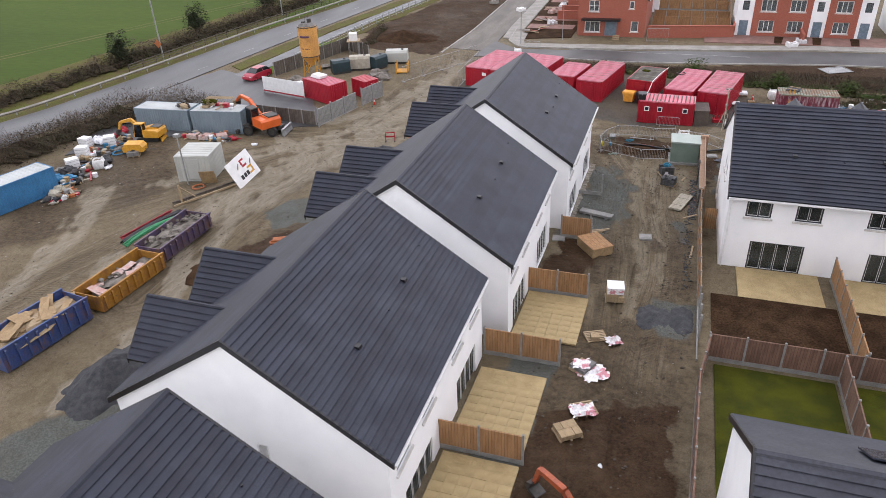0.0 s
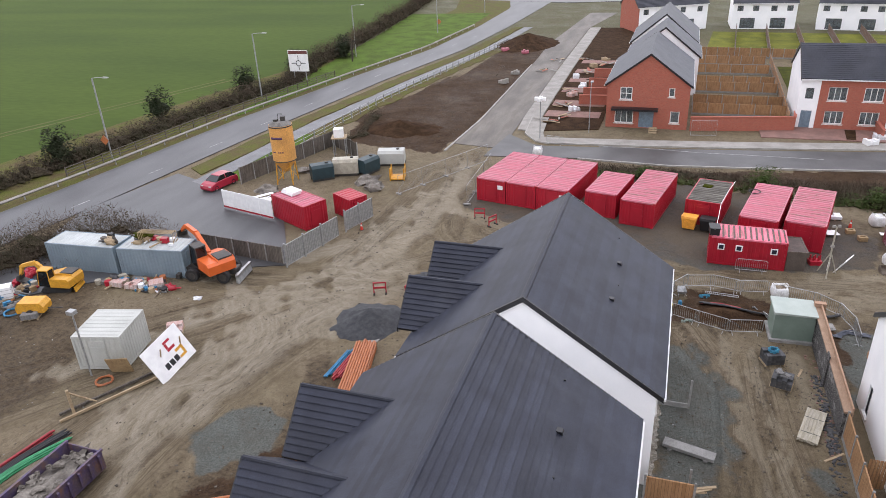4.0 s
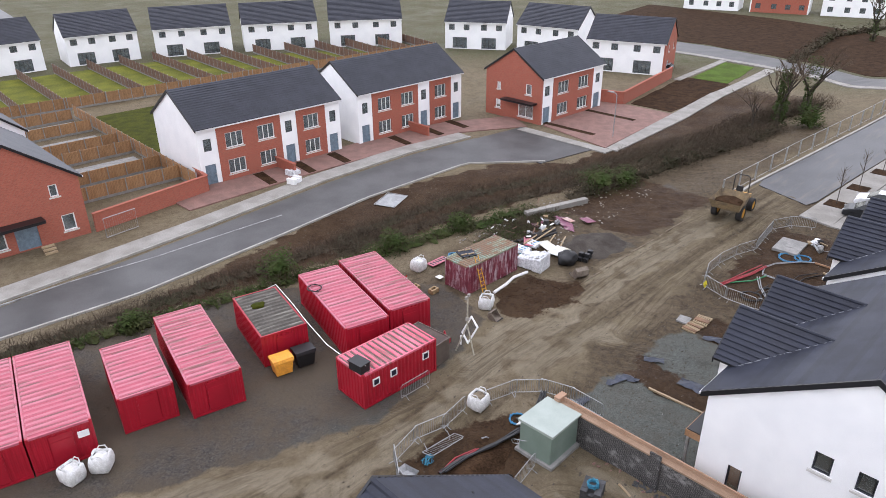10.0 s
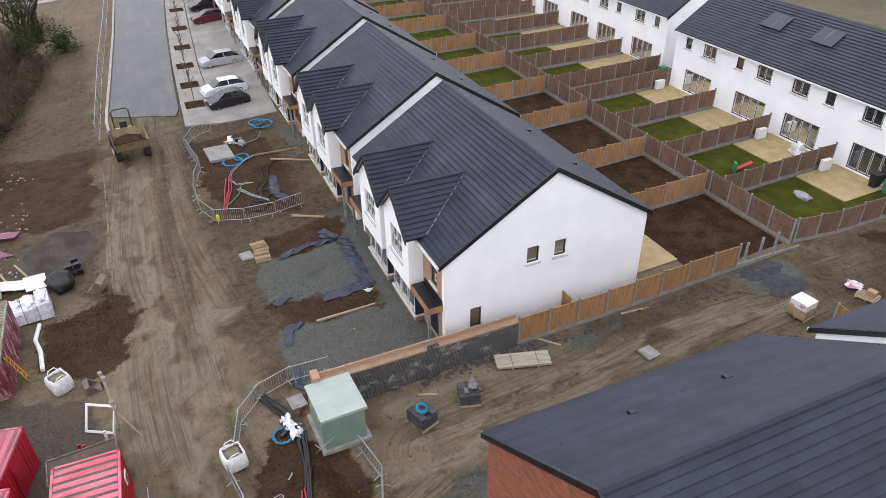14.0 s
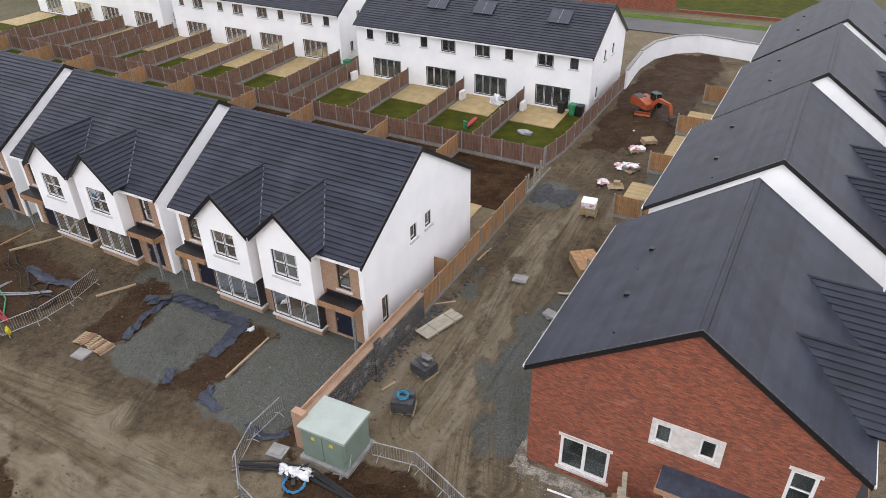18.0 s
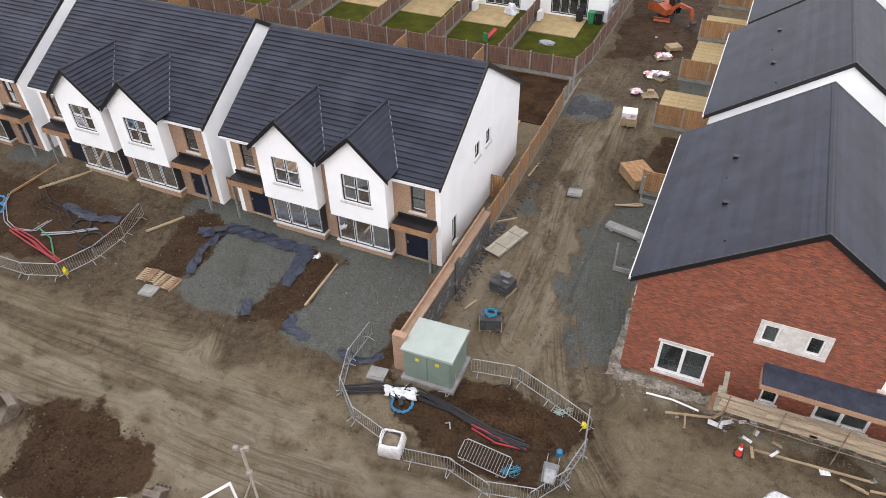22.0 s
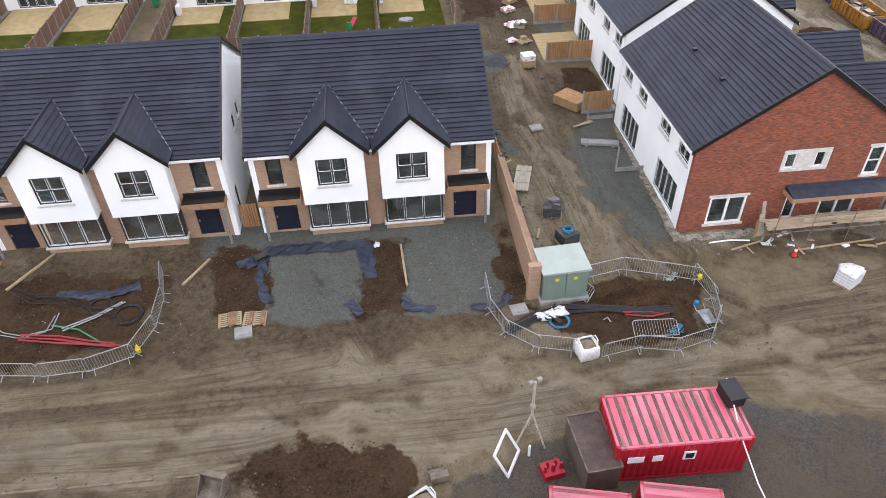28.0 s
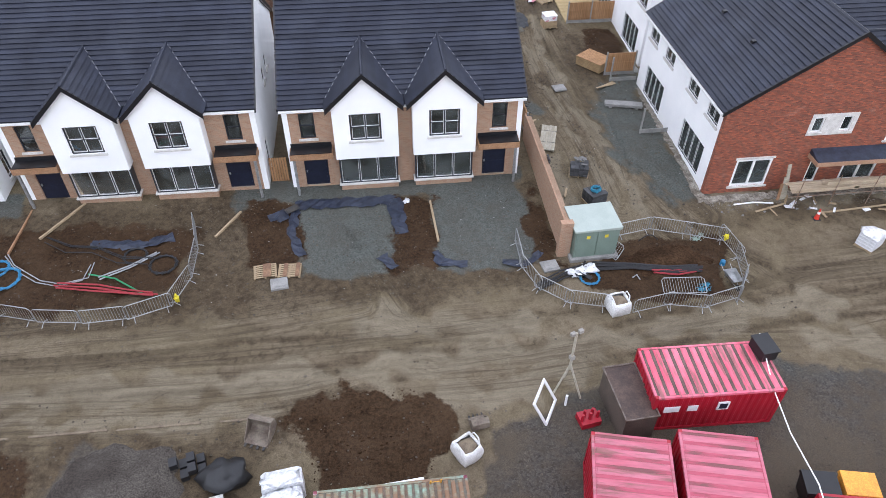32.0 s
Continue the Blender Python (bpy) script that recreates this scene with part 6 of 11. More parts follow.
# ---- site cabins and containers ----
def ribbed(g, x0, x1, y, z0, z1, pitch, depth, sgn):
    """Corrugated sheet along x, facing +y or -y."""
    n = max(2, int((x1 - x0) / pitch))
    pts = []
    for i in range(n):
        a = x0 + (x1 - x0) * i / n
        w = (x1 - x0) / n
        pts += [(a, y), (a + 0.35 * w, y), (a + 0.5 * w, y + sgn * depth), (a + 0.85 * w, y + sgn * depth)]
    pts.append((x1, y))
    vs = [(p[0], p[1], z) for p in pts for z in (z0, z1)]
    g.add(vs, [(2 * i, 2 * i + 2, 2 * i + 3, 2 * i + 1) for i in range(len(pts) - 1)])


def cabin(label, x, y, rz, W, L, h, wall, roofm, z=None, group="site cabins", windows=(), door_end=True, ribs=None, name="site_cabin", groove=None, faded=False):
    """A steel cabin: local x across its width, y along its length."""
    c = thing(name, label, "container", x, y, z, rz, group)
    w, l = W / 2, L / 2
    g = Geo().box(-w + 0.05, -l + 0.05, 0.12, w - 0.05, l - 0.05, h - 0.06)
    for s in (-1, 1):
        m = pose(0, 0, 0, 0, 0, 90)
        q = Geo()
        ribbed(q, -l + 0.12, l - 0.12, -s * (w - 0.045), 0.22, h - 0.14, 0.28, 0.035, -s)
        g.add(q.v, q.f, m)
        q = Geo()
        ribbed(q, -w + 0.12, w - 0.12, s * (l - 0.045), 0.22, h - 0.14, 0.28, 0.03, s)
        g.add(q.v, q.f)
    part("body", g, wall, c)
    for sx in (-1, 1):
        for sy in (-1, 1):
            part("corner_post", Geo().box(sx * w - 0.14 * (sx > 0), sy * l - (0.14 if sy > 0 else 0), 0.0, sx * w + (0.14 if sx < 0 else 0), sy * l + (0.14 if sy < 0 else 0), h), wall, c)
    for s in (-1, 1):
        part("rail", Geo().box(-w + 0.14, s * l - (0.1 if s > 0 else 0), h - 0.13, w - 0.14, s * l + (0.1 if s < 0 else 0), h), roofm if faded else wall, c)
        part("rail", Geo().box(-w + 0.14, s * l - (0.1 if s > 0 else 0), 0.05, w - 0.14, s * l + (0.1 if s < 0 else 0), 0.2), wall, c)
        part("rail", Geo().box(s * w - (0.1 if s > 0 else 0), -l + 0.14, h - 0.13, s * w + (0.1 if s < 0 else 0), l - 0.14, h), roofm if faded else wall, c)
        part("rail", Geo().box(s * w - (0.1 if s > 0 else 0), -l + 0.14, 0.05, s * w + (0.1 if s < 0 else 0), l - 0.14, 0.2), wall, c)
    sheet = part("roof", Geo().box(-w + 0.06, -l + 0.06, h - 0.04, w - 0.06, l - 0.06, h - 0.015), groove or roofm, c)
    n = ribs or int((L - 0.3) / 0.42)
    p = (L - 0.3) / n
    rg = Geo()
    for i in range(n):
        y0 = -l + 0.15 + i * p
        a0, a1, b0, b1, z0, z1 = y0 + 0.18 * p, y0 + 0.82 * p, y0 + 0.28 * p, y0 + 0.72 * p, h - 0.016, h + 0.025
        x0, x1 = -w + 0.12, w - 0.12
        rg.add([(x0, a0, z0), (x1, a0, z0), (x1, a1, z0), (x0, a1, z0), (x0 + 0.07, b0, z1), (x1 - 0.07, b0, z1), (x1 - 0.07, b1, z1), (x0 + 0.07, b1, z1)], [(4, 5, 6, 7), (0, 1, 5, 4), (1, 2, 6, 5), (2, 3, 7, 6), (3, 0, 4, 7)])
    tagged(part("roof_corrugation", rg, roofm, sheet), kind="stuff")
    if door_end:
        part("door", Geo().box(-0.55, -l - 0.02, 0.25, 0.55, -l + 0.04, h - 0.3), wall, c)
        part("shutter", Geo().box(-0.5, -l - 0.05, 1.05, 0.5, -l - 0.022, 1.75), wall, c)
    for (u, z0, ww, hh) in windows:
        wn_ = part("window", Geo().box(u - ww / 2 - 0.07, -l - 0.05, z0 - 0.07, u + ww / 2 + 0.07, -l + 0.03, z0 + hh + 0.07), PLAIN_WHITE, c)
        part("pane", Geo().box(u - ww / 2, -l - 0.06, z0, u + ww / 2, -l - 0.052, z0 + hh), NAVY_DOOR, wn_)
    return c


RED_CABIN = "red steel site cabin with a faded pink ribbed roof"
CAB = ((-22.7, 85.75, 3.08, 8.7), (-19.6, 85.1, 3.08, 8.7), (-16.5, 84.45, 3.08, 8.7), (-12.3, 83.0, 2.95, 5.8), (-8.65, 82.9, 3.05, 8.6), (1.2, 81.2, 3.05, 8.5), (4.65, 80.95, 3.05, 8.5))
for k, (x, y, w, l) in enumerate(CAB):
    c = cabin(RED_CABIN, x, y, -11.7 if k < 5 else -13.5, w, l, 2.4, RED_PAINT, RUSTED_RED if k in (4, 6) else FADED_RED, z=-0.38, groove=RED_GROOVE, faded=True)
    if k in (0, 2):
        part("notice", Geo().box(0.75, -l / 2 - 0.06, 1.5, 1.3, -l / 2 - 0.035, 1.9), PLAIN_WHITE, c, "white notice")
STREAK_ROOF = streaks(mat("weathered_grey_cabin_roof", (0.118, 0.104, 0.086), (0.085, 0.074, 0.060), 1.2, 10, 0.8, 0.2), (0.25, 0.235, 0.20), (0.4, 3, 1), 1.3, 0.5, 0.66, 0.7)
DARK_GROOVE = mat("dirty_grey_roof_groove", (0.082, 0.072, 0.058), (0.060, 0.051, 0.042), 1.2, 10, 0.85, 0.2)
c = cabin("red cabin with a weathered grey ribbed roof", -3.4, 83.0, -12, 3.05, 5.8, 2.3, RED_PAINT, STREAK_ROOF, z=-0.38, groove=DARK_GROOVE)
part("moss", Geo().lump((-0.4, 0.9, 2.33), (0.45, 0.4, 0.12), 3, 0.5), LAWN, c, "moss tuft", True)
OFFICE_ROOF = streaks(mat("faded_red_office_roof", (0.60, 0.085, 0.14), (0.64, 0.16, 0.215), 0.9, 7, 0.5, 0.1, stretch=(0.4, 1, 1), grain=0.12), (0.20, 0.09, 0.08), (0.35, 3.2, 1), 1.2, 0.52, 0.62, 0.8)
OFFICE_GROOVE = mat("rusty_brown_roof_groove", (0.17, 0.105, 0.09), (0.115, 0.065, 0.055), 1.2, 9, 0.7, 0.15)
off = cabin("red steel site office with small windows and a streaked ribbed roof", -0.75, 74.0, 88.5, 2.65, 5.6, 2.4, RED_PAINT, OFFICE_ROOF, z=-0.38, faded=True, door_end=False, ribs=13, groove=OFFICE_GROOVE)
for s, us in ((-1, (-1.9, 0.6, 1.9)), (1, (0.25,))):
    for u in us:
        x0 = s * 1.325
        wn_ = part("window", Geo().box(min(x0, x0 + s * 0.05), u - 0.25, 1.35, max(x0, x0 + s * 0.05), u + 0.25, 1.85), PLAIN_WHITE, off)
        part("pane", Geo().box(min(x0 + s * 0.052, x0 + s * 0.06), u - 0.17, 1.43, max(x0 + s * 0.052, x0 + s * 0.06), u + 0.17, 1.77), NAVY_DOOR, wn_)
for u, w_ in ((-1.95, 0.34), (-1.05, 0.22)):
    part("notice", Geo().box(1.325, u - w_, 1.35, 1.345, u + w_, 1.72), PLAIN_WHITE, off, "white paper notice")
RUBBLE_RIM = mat("scuffed_steel_rim", (0.20, 0.165, 0.14), (0.11, 0.075, 0.055), 3, 20, 0.7, 0.2)
RUST_TOP = mat("rusted_brown_steel", (0.058, 0.037, 0.030), (0.105, 0.068, 0.052), 1.5, 15, 0.7, 0.2)
MAROON = streaks(mat("maroon_container_paint", (0.17, 0.018, 0.040), (0.24, 0.05, 0.07), 1.4, 12, 0.55, 0.1), (0.46, 0.36, 0.38), (2.5, 2.5, 0.5), 1.6, 0.49, 0.62, 0.8)
MAROON_TOP = streaks(mat("rusted_green_container_roof", (0.22, 0.40, 0.34), (0.30, 0.36, 0.25), 0.7, 9, 0.75, 0.2, spread=0.6), (0.19, 0.095, 0.05), (1.0, 0.4, 1), 1.0, 0.39, 0.53, 0.92)
cabin("maroon shipping container with a rusty green roof", 13.1, 79.0, 90.5, 2.44, 5.7, 2.35, MAROON, MAROON_TOP, z=-0.38, name="shipping_container", ribs=20, faded=True, groove=mat("rust_brown_roof_groove", (0.18, 0.095, 0.06), (0.13, 0.14, 0.11), 1.0, 9, 0.8, 0.2))
rb = thing("steel_store", "low rusty brown steel store beside the office", "container", 2.7, 74.25, -0.38, 4)
part("body", Geo().box(-0.7, -1.35, 0, 0.7, 1.35, 0.06).box(-0.7, -1.35, 0.06, -0.64, 1.35, 1.60).box(0.64, -1.35, 0.06, 0.7, 1.35, 1.60).box(-0.64, 1.29, 0.06, 0.64, 1.35, 1.60).box(-0.64, -1.35, 0.06, 0.64, -1.29, 1.60), mat("grey_brown_sheet", (0.14, 0.11, 0.09), None, 2, 20, 0.6, 0.1), rb)
lid_ = part("lid", Geo().box(-0.74, -1.4, 1.602, 0.74, 1.4, 1.63), RUST_TOP, rb)
part("lid_rim", Geo().box(-0.76, -1.42, 1.59, -0.70, 1.42, 1.68).box(0.70, -1.42, 1.59, 0.76, 1.42, 1.68).box(-0.70, -1.42, 1.59, 0.70, -1.36, 1.68).box(-0.70, 1.36, 1.59, 0.70, 1.42, 1.68), RUBBLE_RIM, lid_, "pale scuffed rim")
BLUE_CONT = mat("pale_blue_container_paint", (0.24, 0.31, 0.355), (0.20, 0.265, 0.31), 0.6, 14, 0.6, 0.03, grain=0.07)
BRIGHT_BLUE = mat("bright_blue_container_paint", (0.045, 0.22, 0.44), (0.035, 0.16, 0.33), 1, 14, 0.5, 0.05)
PALE_TOP = mat("pale_container_roof", (0.55, 0.58, 0.57), (0.44, 0.47, 0.46), 0.6, 10, 0.6, 0.05, grain=0.08)
cabin("pale blue shipping container beside the hedge", -53.0, 60.3, 94, 2.5, 6.6, 2.5, BLUE_CONT, PALE_TOP, name="shipping_container")
cabin("pale blue shipping container loaded with timber frames", -46.6, 61.0, 98, 2.5, 5.8, 2.5, BLUE_CONT, PALE_TOP, name="shipping_container")
cabin("bright blue shipping container at the yard edge", -53.6, 40.3, -14, 2.45, 6.0, 2.4, BRIGHT_BLUE, PALE_TOP, name="shipping_container")
WHITE_BOX = mat("off_white_store_panel", (0.56, 0.57, 0.53), (0.47, 0.48, 0.44), 0.5, 12, 0.6, 0.04, grain=0.07)
cabin("off-white site store cabin", -41.0, 49.3, 14, 3.2, 3.4, 2.5, WHITE_BOX, WHITE_BOX, name="store_cabin")
cabin("red generator cabin inside the gate", -40.2, 73.2, 64, 2.6, 5.2, 2.4, RED_PAINT, FADED_RED, groove=RED_GROOVE)
cabin("small red fuel cabin", -36.0, 75.6, 60, 2.0, 2.8, 2.1, RED_PAINT, RED_PAINT)
# green substation kiosk
KIOSK = mat("sage_green_steel", (0.225, 0.295, 0.245), (0.19, 0.255, 0.21), 1, 20, 0.5, 0.05, grain=0.06)
KIOSK_TOP = mat("pale_sage_roof", (0.46, 0.52, 0.47), (0.40, 0.46, 0.41), 1, 20, 0.6, 0.05, grain=0.06)
kio = thing("substation_kiosk", "sage green electrical substation kiosk with a pale flat roof", "kiosk", 1.42, 63.36, -0.3, 2)
part("base", Geo().box(-1.35, -1.2, -0.1, 1.35, 1.2, 0.14), CONCRETE, kio)
part("body", Geo().box(-1.2, -0.98, 0.142, 1.2, 1.0, 1.96), KIOSK, kio)
part("roof", Geo().ext([(-1.3, 1.962), (1.3, 1.962), (1.3, 2.06), (-1.3, 2.12)], -1.1, 1.1, "y"), KIOSK_TOP, kio)
for s in (-1, 1):
    dd = part("door", Geo().box(s * 0.02 if s > 0 else -1.12, 1.002, 0.25, 1.12 if s > 0 else -0.02, 1.04, 1.9), KIOSK, kio)
    part("warning_sign", Geo().box(s * 0.5 - 0.1, 1.042, 1.45, s * 0.5 + 0.1, 1.05, 1.65), mat("yellow_sign", (0.65, 0.5, 0.03)), dd, "yellow warning sign")


# ---- machines and vehicles ----
def wheel(parent, x, y, r, w, rim=0.55, rim_mat=None, axis="y"):
    g = Geo()
    n = 18
    prof = [(-w / 2, r * 0.62), (-w / 2, r * 0.94), (-w / 2 + 0.05 * r, r), (w / 2 - 0.05 * r, r), (w / 2, r * 0.94), (w / 2, r * 0.62)]
    vs = [(x + q * math.cos(6.2832 * k / n), y + a, r + q * math.sin(6.2832 * k / n)) for k in range(n) for a, q in prof]
    fs = [(k * 6 + i, k * 6 + i + 1, ((k + 1) % n) * 6 + i + 1, ((k + 1) % n) * 6 + i) for k in range(n) for i in range(5)]
    g.add(vs, fs)
    wh = part("wheel", g, RUBBER, parent)
    rg = Geo()
    vs = [(x + q * math.cos(6.2832 * k / n), y + a, r + q * math.sin(6.2832 * k / n)) for a, q in ((-w / 2 + 0.03, r * 0.64), (w / 2 - 0.03, r * 0.64)) for k in range(n)]
    rg.add(vs, [list(range(n)), list(range(n, 2 * n)), *[(k, (k + 1) % n, n + (k + 1) % n, n + k) for k in range(n)]])
    part("rim", rg, rim_mat or GALV, wh)
    return wh


DARK_GLASS = mat("dark_vehicle_glass", (0.012, 0.015, 0.018), None, 3, 30, 0.08, 0.0)


def car(label, x, y, rz, colour, L=4.4, W=1.8, H=1.46, z=None):
    c = thing("car", label, "car", x, y, (gz(x, y) if z is None else z) + 0.14, rz, "parked cars")
    s = L / 4.4
    low = [(-2.18, 0.3), (-2.2, 0.62), (-2.05, 0.9), (-1.2, 0.98), (0.9, 0.98), (1.75, 0.82), (2.12, 0.66), (2.2, 0.42), (2.15, 0.25), (-2.1, 0.22)]
    g = Geo()
    k = len(low)
    vs = []
    for yy, sc, dz in ((-W / 2, 0.97, 0), (-W / 2 + 0.1, 1.0, 0.03), (W / 2 - 0.1, 1.0, 0.03), (W / 2, 0.97, 0)):
        vs += [(a * s * sc, yy, b + (dz if b > 0.6 else 0)) for a, b in low]
    fs = [list(range(k)), list(range(3 * k, 4 * k))[::-1]] + [(j * k + i, j * k + (i + 1) % k, (j + 1) * k + (i + 1) % k, (j + 1) * k + i) for j in range(3) for i in range(k)]
    body = part("body", g.add(vs, fs), colour, c)
    top = H
    prof_w = [(-2.0, 0.97), (-1.35, top - 0.06), (-0.9, top), (0.35, top), (1.25, 0.97)]
    cab = Geo()
    n5 = len(prof_w)
    vs = []
    for yy in (-1, 1):
        vs += [(a * s, yy * (W / 2 - 0.08 - 0.18 * (b > 1.2)), b) for a, b in prof_w]
    part("cabin_glass", cab.add(vs, [list(range(n5)), list(range(n5, 2 * n5))[::-1]] + [(i, i + 1, n5 + i + 1, n5 + i) for i in range(n5 - 1)]), DARK_GLASS, c)
    part("roof", Geo().add([(a * s, yy * (W / 2 - 0.27), b + 0.012) for yy in (-1, 1) for a, b in ((-1.42, top - 0.07), (-0.9, top), (0.35, top), (0.45, top - 0.05))], [(0, 1, 5, 4), (1, 2, 6, 5), (2, 3, 7, 6)]), colour, c)
    for yy in (-1, 1):
        for a in (-1.32, 1.35):
            wheel(c, a * s, yy * (W / 2 - 0.1), 0.32, 0.2)
        part("pillar", Geo().tube([(-0.35 * s, yy * (W / 2 - 0.07), 0.98), (-0.3 * s, yy * (W / 2 - 0.25), top + 0.005)], 0.035, 5), colour, c)
        part("headlight", Geo().lump((2.08 * s, yy * (W / 2 - 0.3), 0.66), (0.12, 0.2, 0.08), 1, 0.05, 5, 8), GALV, c)
        part("tail_light", Geo().lump((-2.12 * s, yy * (W / 2 - 0.25), 0.78), (0.08, 0.16, 0.1), 2, 0.05, 5, 8), RED_PAINT, c)
        part("mirror", Geo().lump((0.75 * s, yy * (W / 2 + 0.08), 1.02), (0.08, 0.12, 0.08), 2, 0.05, 5, 8), colour, c)
    c.location.z -= 0.14
    return c


def paint(name, c, rough=0.3):
    return mat(name, c, tuple(v * 0.9 for v in c), 2, 20, rough, 0.0, grain=0.03)


SILVER, WHITE_CAR, BLACK_CAR, MAROON_CAR, GREY_CAR, RED_CAR = paint("silver_paint", (0.5, 0.51, 0.52)), paint("white_paint", (0.75, 0.76, 0.78)), paint("black_paint", (0.015, 0.017, 0.022)), paint("burgundy_paint", (0.14, 0.012, 0.03)), paint("blue_grey_paint", (0.25, 0.31, 0.36)), paint("bright_red_paint", (0.45, 0.02, 0.05))
for lb, x, y, rz, cm in (("black hatchback parked on a drive", 45.2, 61.2, 100, BLACK_CAR), ("white saloon car parked on a drive", 48.6, 61.0, 98, WHITE_CAR), ("silver saloon car parked on a drive", 57.3, 60.0, 97, SILVER), ("burgundy saloon car parked on a drive", 74.6, 58.6, 96, MAROON_CAR), ("black car parked on a drive", 80.6, 58.2, 96, BLACK_CAR), ("pale blue-grey car parked on a drive", 87.4, 58.0, 96, GREY_CAR), ("pale blue-grey car parked on a drive", 93.0, 58.0, 96, GREY_CAR), ("red hatchback parked at the site entrance", -53.6, 79.5, -102, RED_CAR), ("dark blue car parked by the far house", 92.5, 108, 20, GREY_CAR)):
    car(lb, x, y, rz, cm, 4.0 if "hatchback" in lb else 4.5)

ORANGE = paint("excavator_orange", (0.62, 0.115, 0.02), 0.4)
YELLOW = mat("plant_yellow", (0.60, 0.30, 0.025), (0.50, 0.24, 0.02), 2, 14, 0.5, 0.05)
DARK_STEEL = mat("dark_plant_steel", (0.035, 0.034, 0.034), (0.07, 0.06, 0.05), 3, 20, 0.6, 0.1)


def arm_box(g, a, b, w, t0, t1):
    a, b = Vector(a), Vector(b)
    d = (b - a).normalized()
    up = Vector((0, 1, 0)).cross(d)
    vs = [p + up * t * s2 + Vector((0, w * s1, 0)) for p, t in ((a, t0), (b, t1)) for s1 in (-1, 1) for s2 in (-1, 1)]
    g.add(vs, [(0, 1, 3, 2), (4, 6, 7, 5), (0, 4, 5, 1), (2, 3, 7, 6), (0, 2, 6, 4), (1, 5, 7, 3)])


def excavator(label, x, y, rz, colour, scale, wheels, arm, cab_mat=None, turn=0):
    """Undercarriage along local x; arm: joints of boom and stick in local x, z."""
    e = thing("excavator", label, "excavator", x, y, None, rz, "diggers")
    e.scale = (scale, scale, scale)
    if wheels:
        part("chassis", Geo().box(-2.2, -0.5, 0.55, 2.2, 0.5, 0.95).box(-1.5, -1.05, 0.45, -1.2, 1.05, 0.65).box(1.2, -1.05, 0.45, 1.5, 1.05, 0.65), DARK_STEEL, e)
        for a in (-1.35, 1.35):
            for b in (-1.0, 1.0):
                wheel(e, a, b, 0.55, 0.42, rim_mat=DARK_STEEL)
        part("dozer_blade", Geo().ext([(2.5, 0.15), (2.75, 0.1), (2.62, 0.5), (2.72, 0.85), (2.5, 0.85)], -1.25, 1.25, "y").box(2.1, -0.5, 0.5, 2.55, -0.3, 0.65).box(2.1, 0.3, 0.5, 2.55, 0.5, 0.65), GALV, e)
        part("stabiliser", Geo().box(-2.75, -1.2, 0.2, -2.45, 1.2, 0.6), DARK_STEEL, e)
    else:
        for b in (-0.8, 0.8):
            part("track", Geo().ext([(-1.25, 0.05), (1.25, 0.05), (1.5, 0.3), (1.3, 0.6), (-1.3, 0.6), (-1.5, 0.3)], b - 0.22, b + 0.22, "y"), RUBBER, e)
        part("chassis", Geo().box(-0.8, -0.6, 0.25, 0.8, 0.6, 0.65), DARK_STEEL, e)
        part("dozer_blade", Geo().ext([(1.75, 0.1), (1.9, 0.05), (1.82, 0.3), (1.9, 0.55), (1.72, 0.55)], -1.0, 1.0, "y"), colour, e)
    z0 = 1.0 if wheels else 0.68
    m = pose(0, 0, 0, 0, 0, turn)
    body = Geo()
    body.ext([(-1.9, z0 + 0.05), (1.2, z0 + 0.05), (1.2, z0 + 0.75), (-0.2, z0 + 1.15), (-1.7, z0 + 1.1), (-1.95, z0 + 0.8)], -1.15, 0.25, "y", m)
    body.ext([(-1.9, z0 + 0.05), (0.2, z0 + 0.05), (0.2, z0 + 0.95), (-1.7, z0 + 1.0), (-1.95, z0 + 0.8)], 0.25, 1.15, "y", m)
    up = part("upper_body", body, colour, e)
    part("engine_cover", Geo().box(-1.75, -1.05, z0 + 1.1, -0.4, 0.15, z0 + 1.22, m), DARK_STEEL, up)
    cb = part("cab", Geo().ext([(0.1, z0 + 0.1), (1.45, z0 + 0.1), (1.5, z0 + 0.9), (1.15, z0 + 1.75), (0.1, z0 + 1.8)], 0.3, 1.12, "y", m), DARK_GLASS, e)
    part("cab_roof", Geo().box(0.02, 0.26, z0 + 1.8, 1.2, 1.16, z0 + 1.9, m), cab_mat or colour, cb)
    for a, b in (((0.1, 0.3), (0.1, 0.3)), ((0.1, 1.12), (0.1, 1.12)), ((1.47, 0.3), (1.15, 0.3)), ((1.47, 1.12), (1.15, 1.12))):
        part("cab_pillar", Geo().tube([(a[0], a[1], z0 + 0.1), (b[0], b[1], z0 + 1.8)], 0.05, 5, m), cab_mat or colour, cb)
    names = ("boom", "boom_upper", "stick")
    for i, (p, q) in enumerate(zip(arm, arm[1:])):
        g = Geo()
        arm_box(g, (p[0], -0.15, p[1]), (q[0], -0.15, q[1]), 0.16, 0.26 - 0.05 * i, 0.2 - 0.04 * i)
        g.v = [tuple(m @ Vector(v)) for v in g.v]
        bm_ = part(names[min(i, 2)], g, colour, e)
        r = Geo().tube([(p[0] + 0.1, -0.15, p[1] - 0.32), ((p[0] + q[0]) / 2, -0.15, (p[1] + q[1]) / 2 - 0.24)], 0.07, 6)
        r.v = [tuple(m @ Vector(v)) for v in r.v]
        part("hydraulic_ram", r, GALV, bm_)
    q = arm[-1]
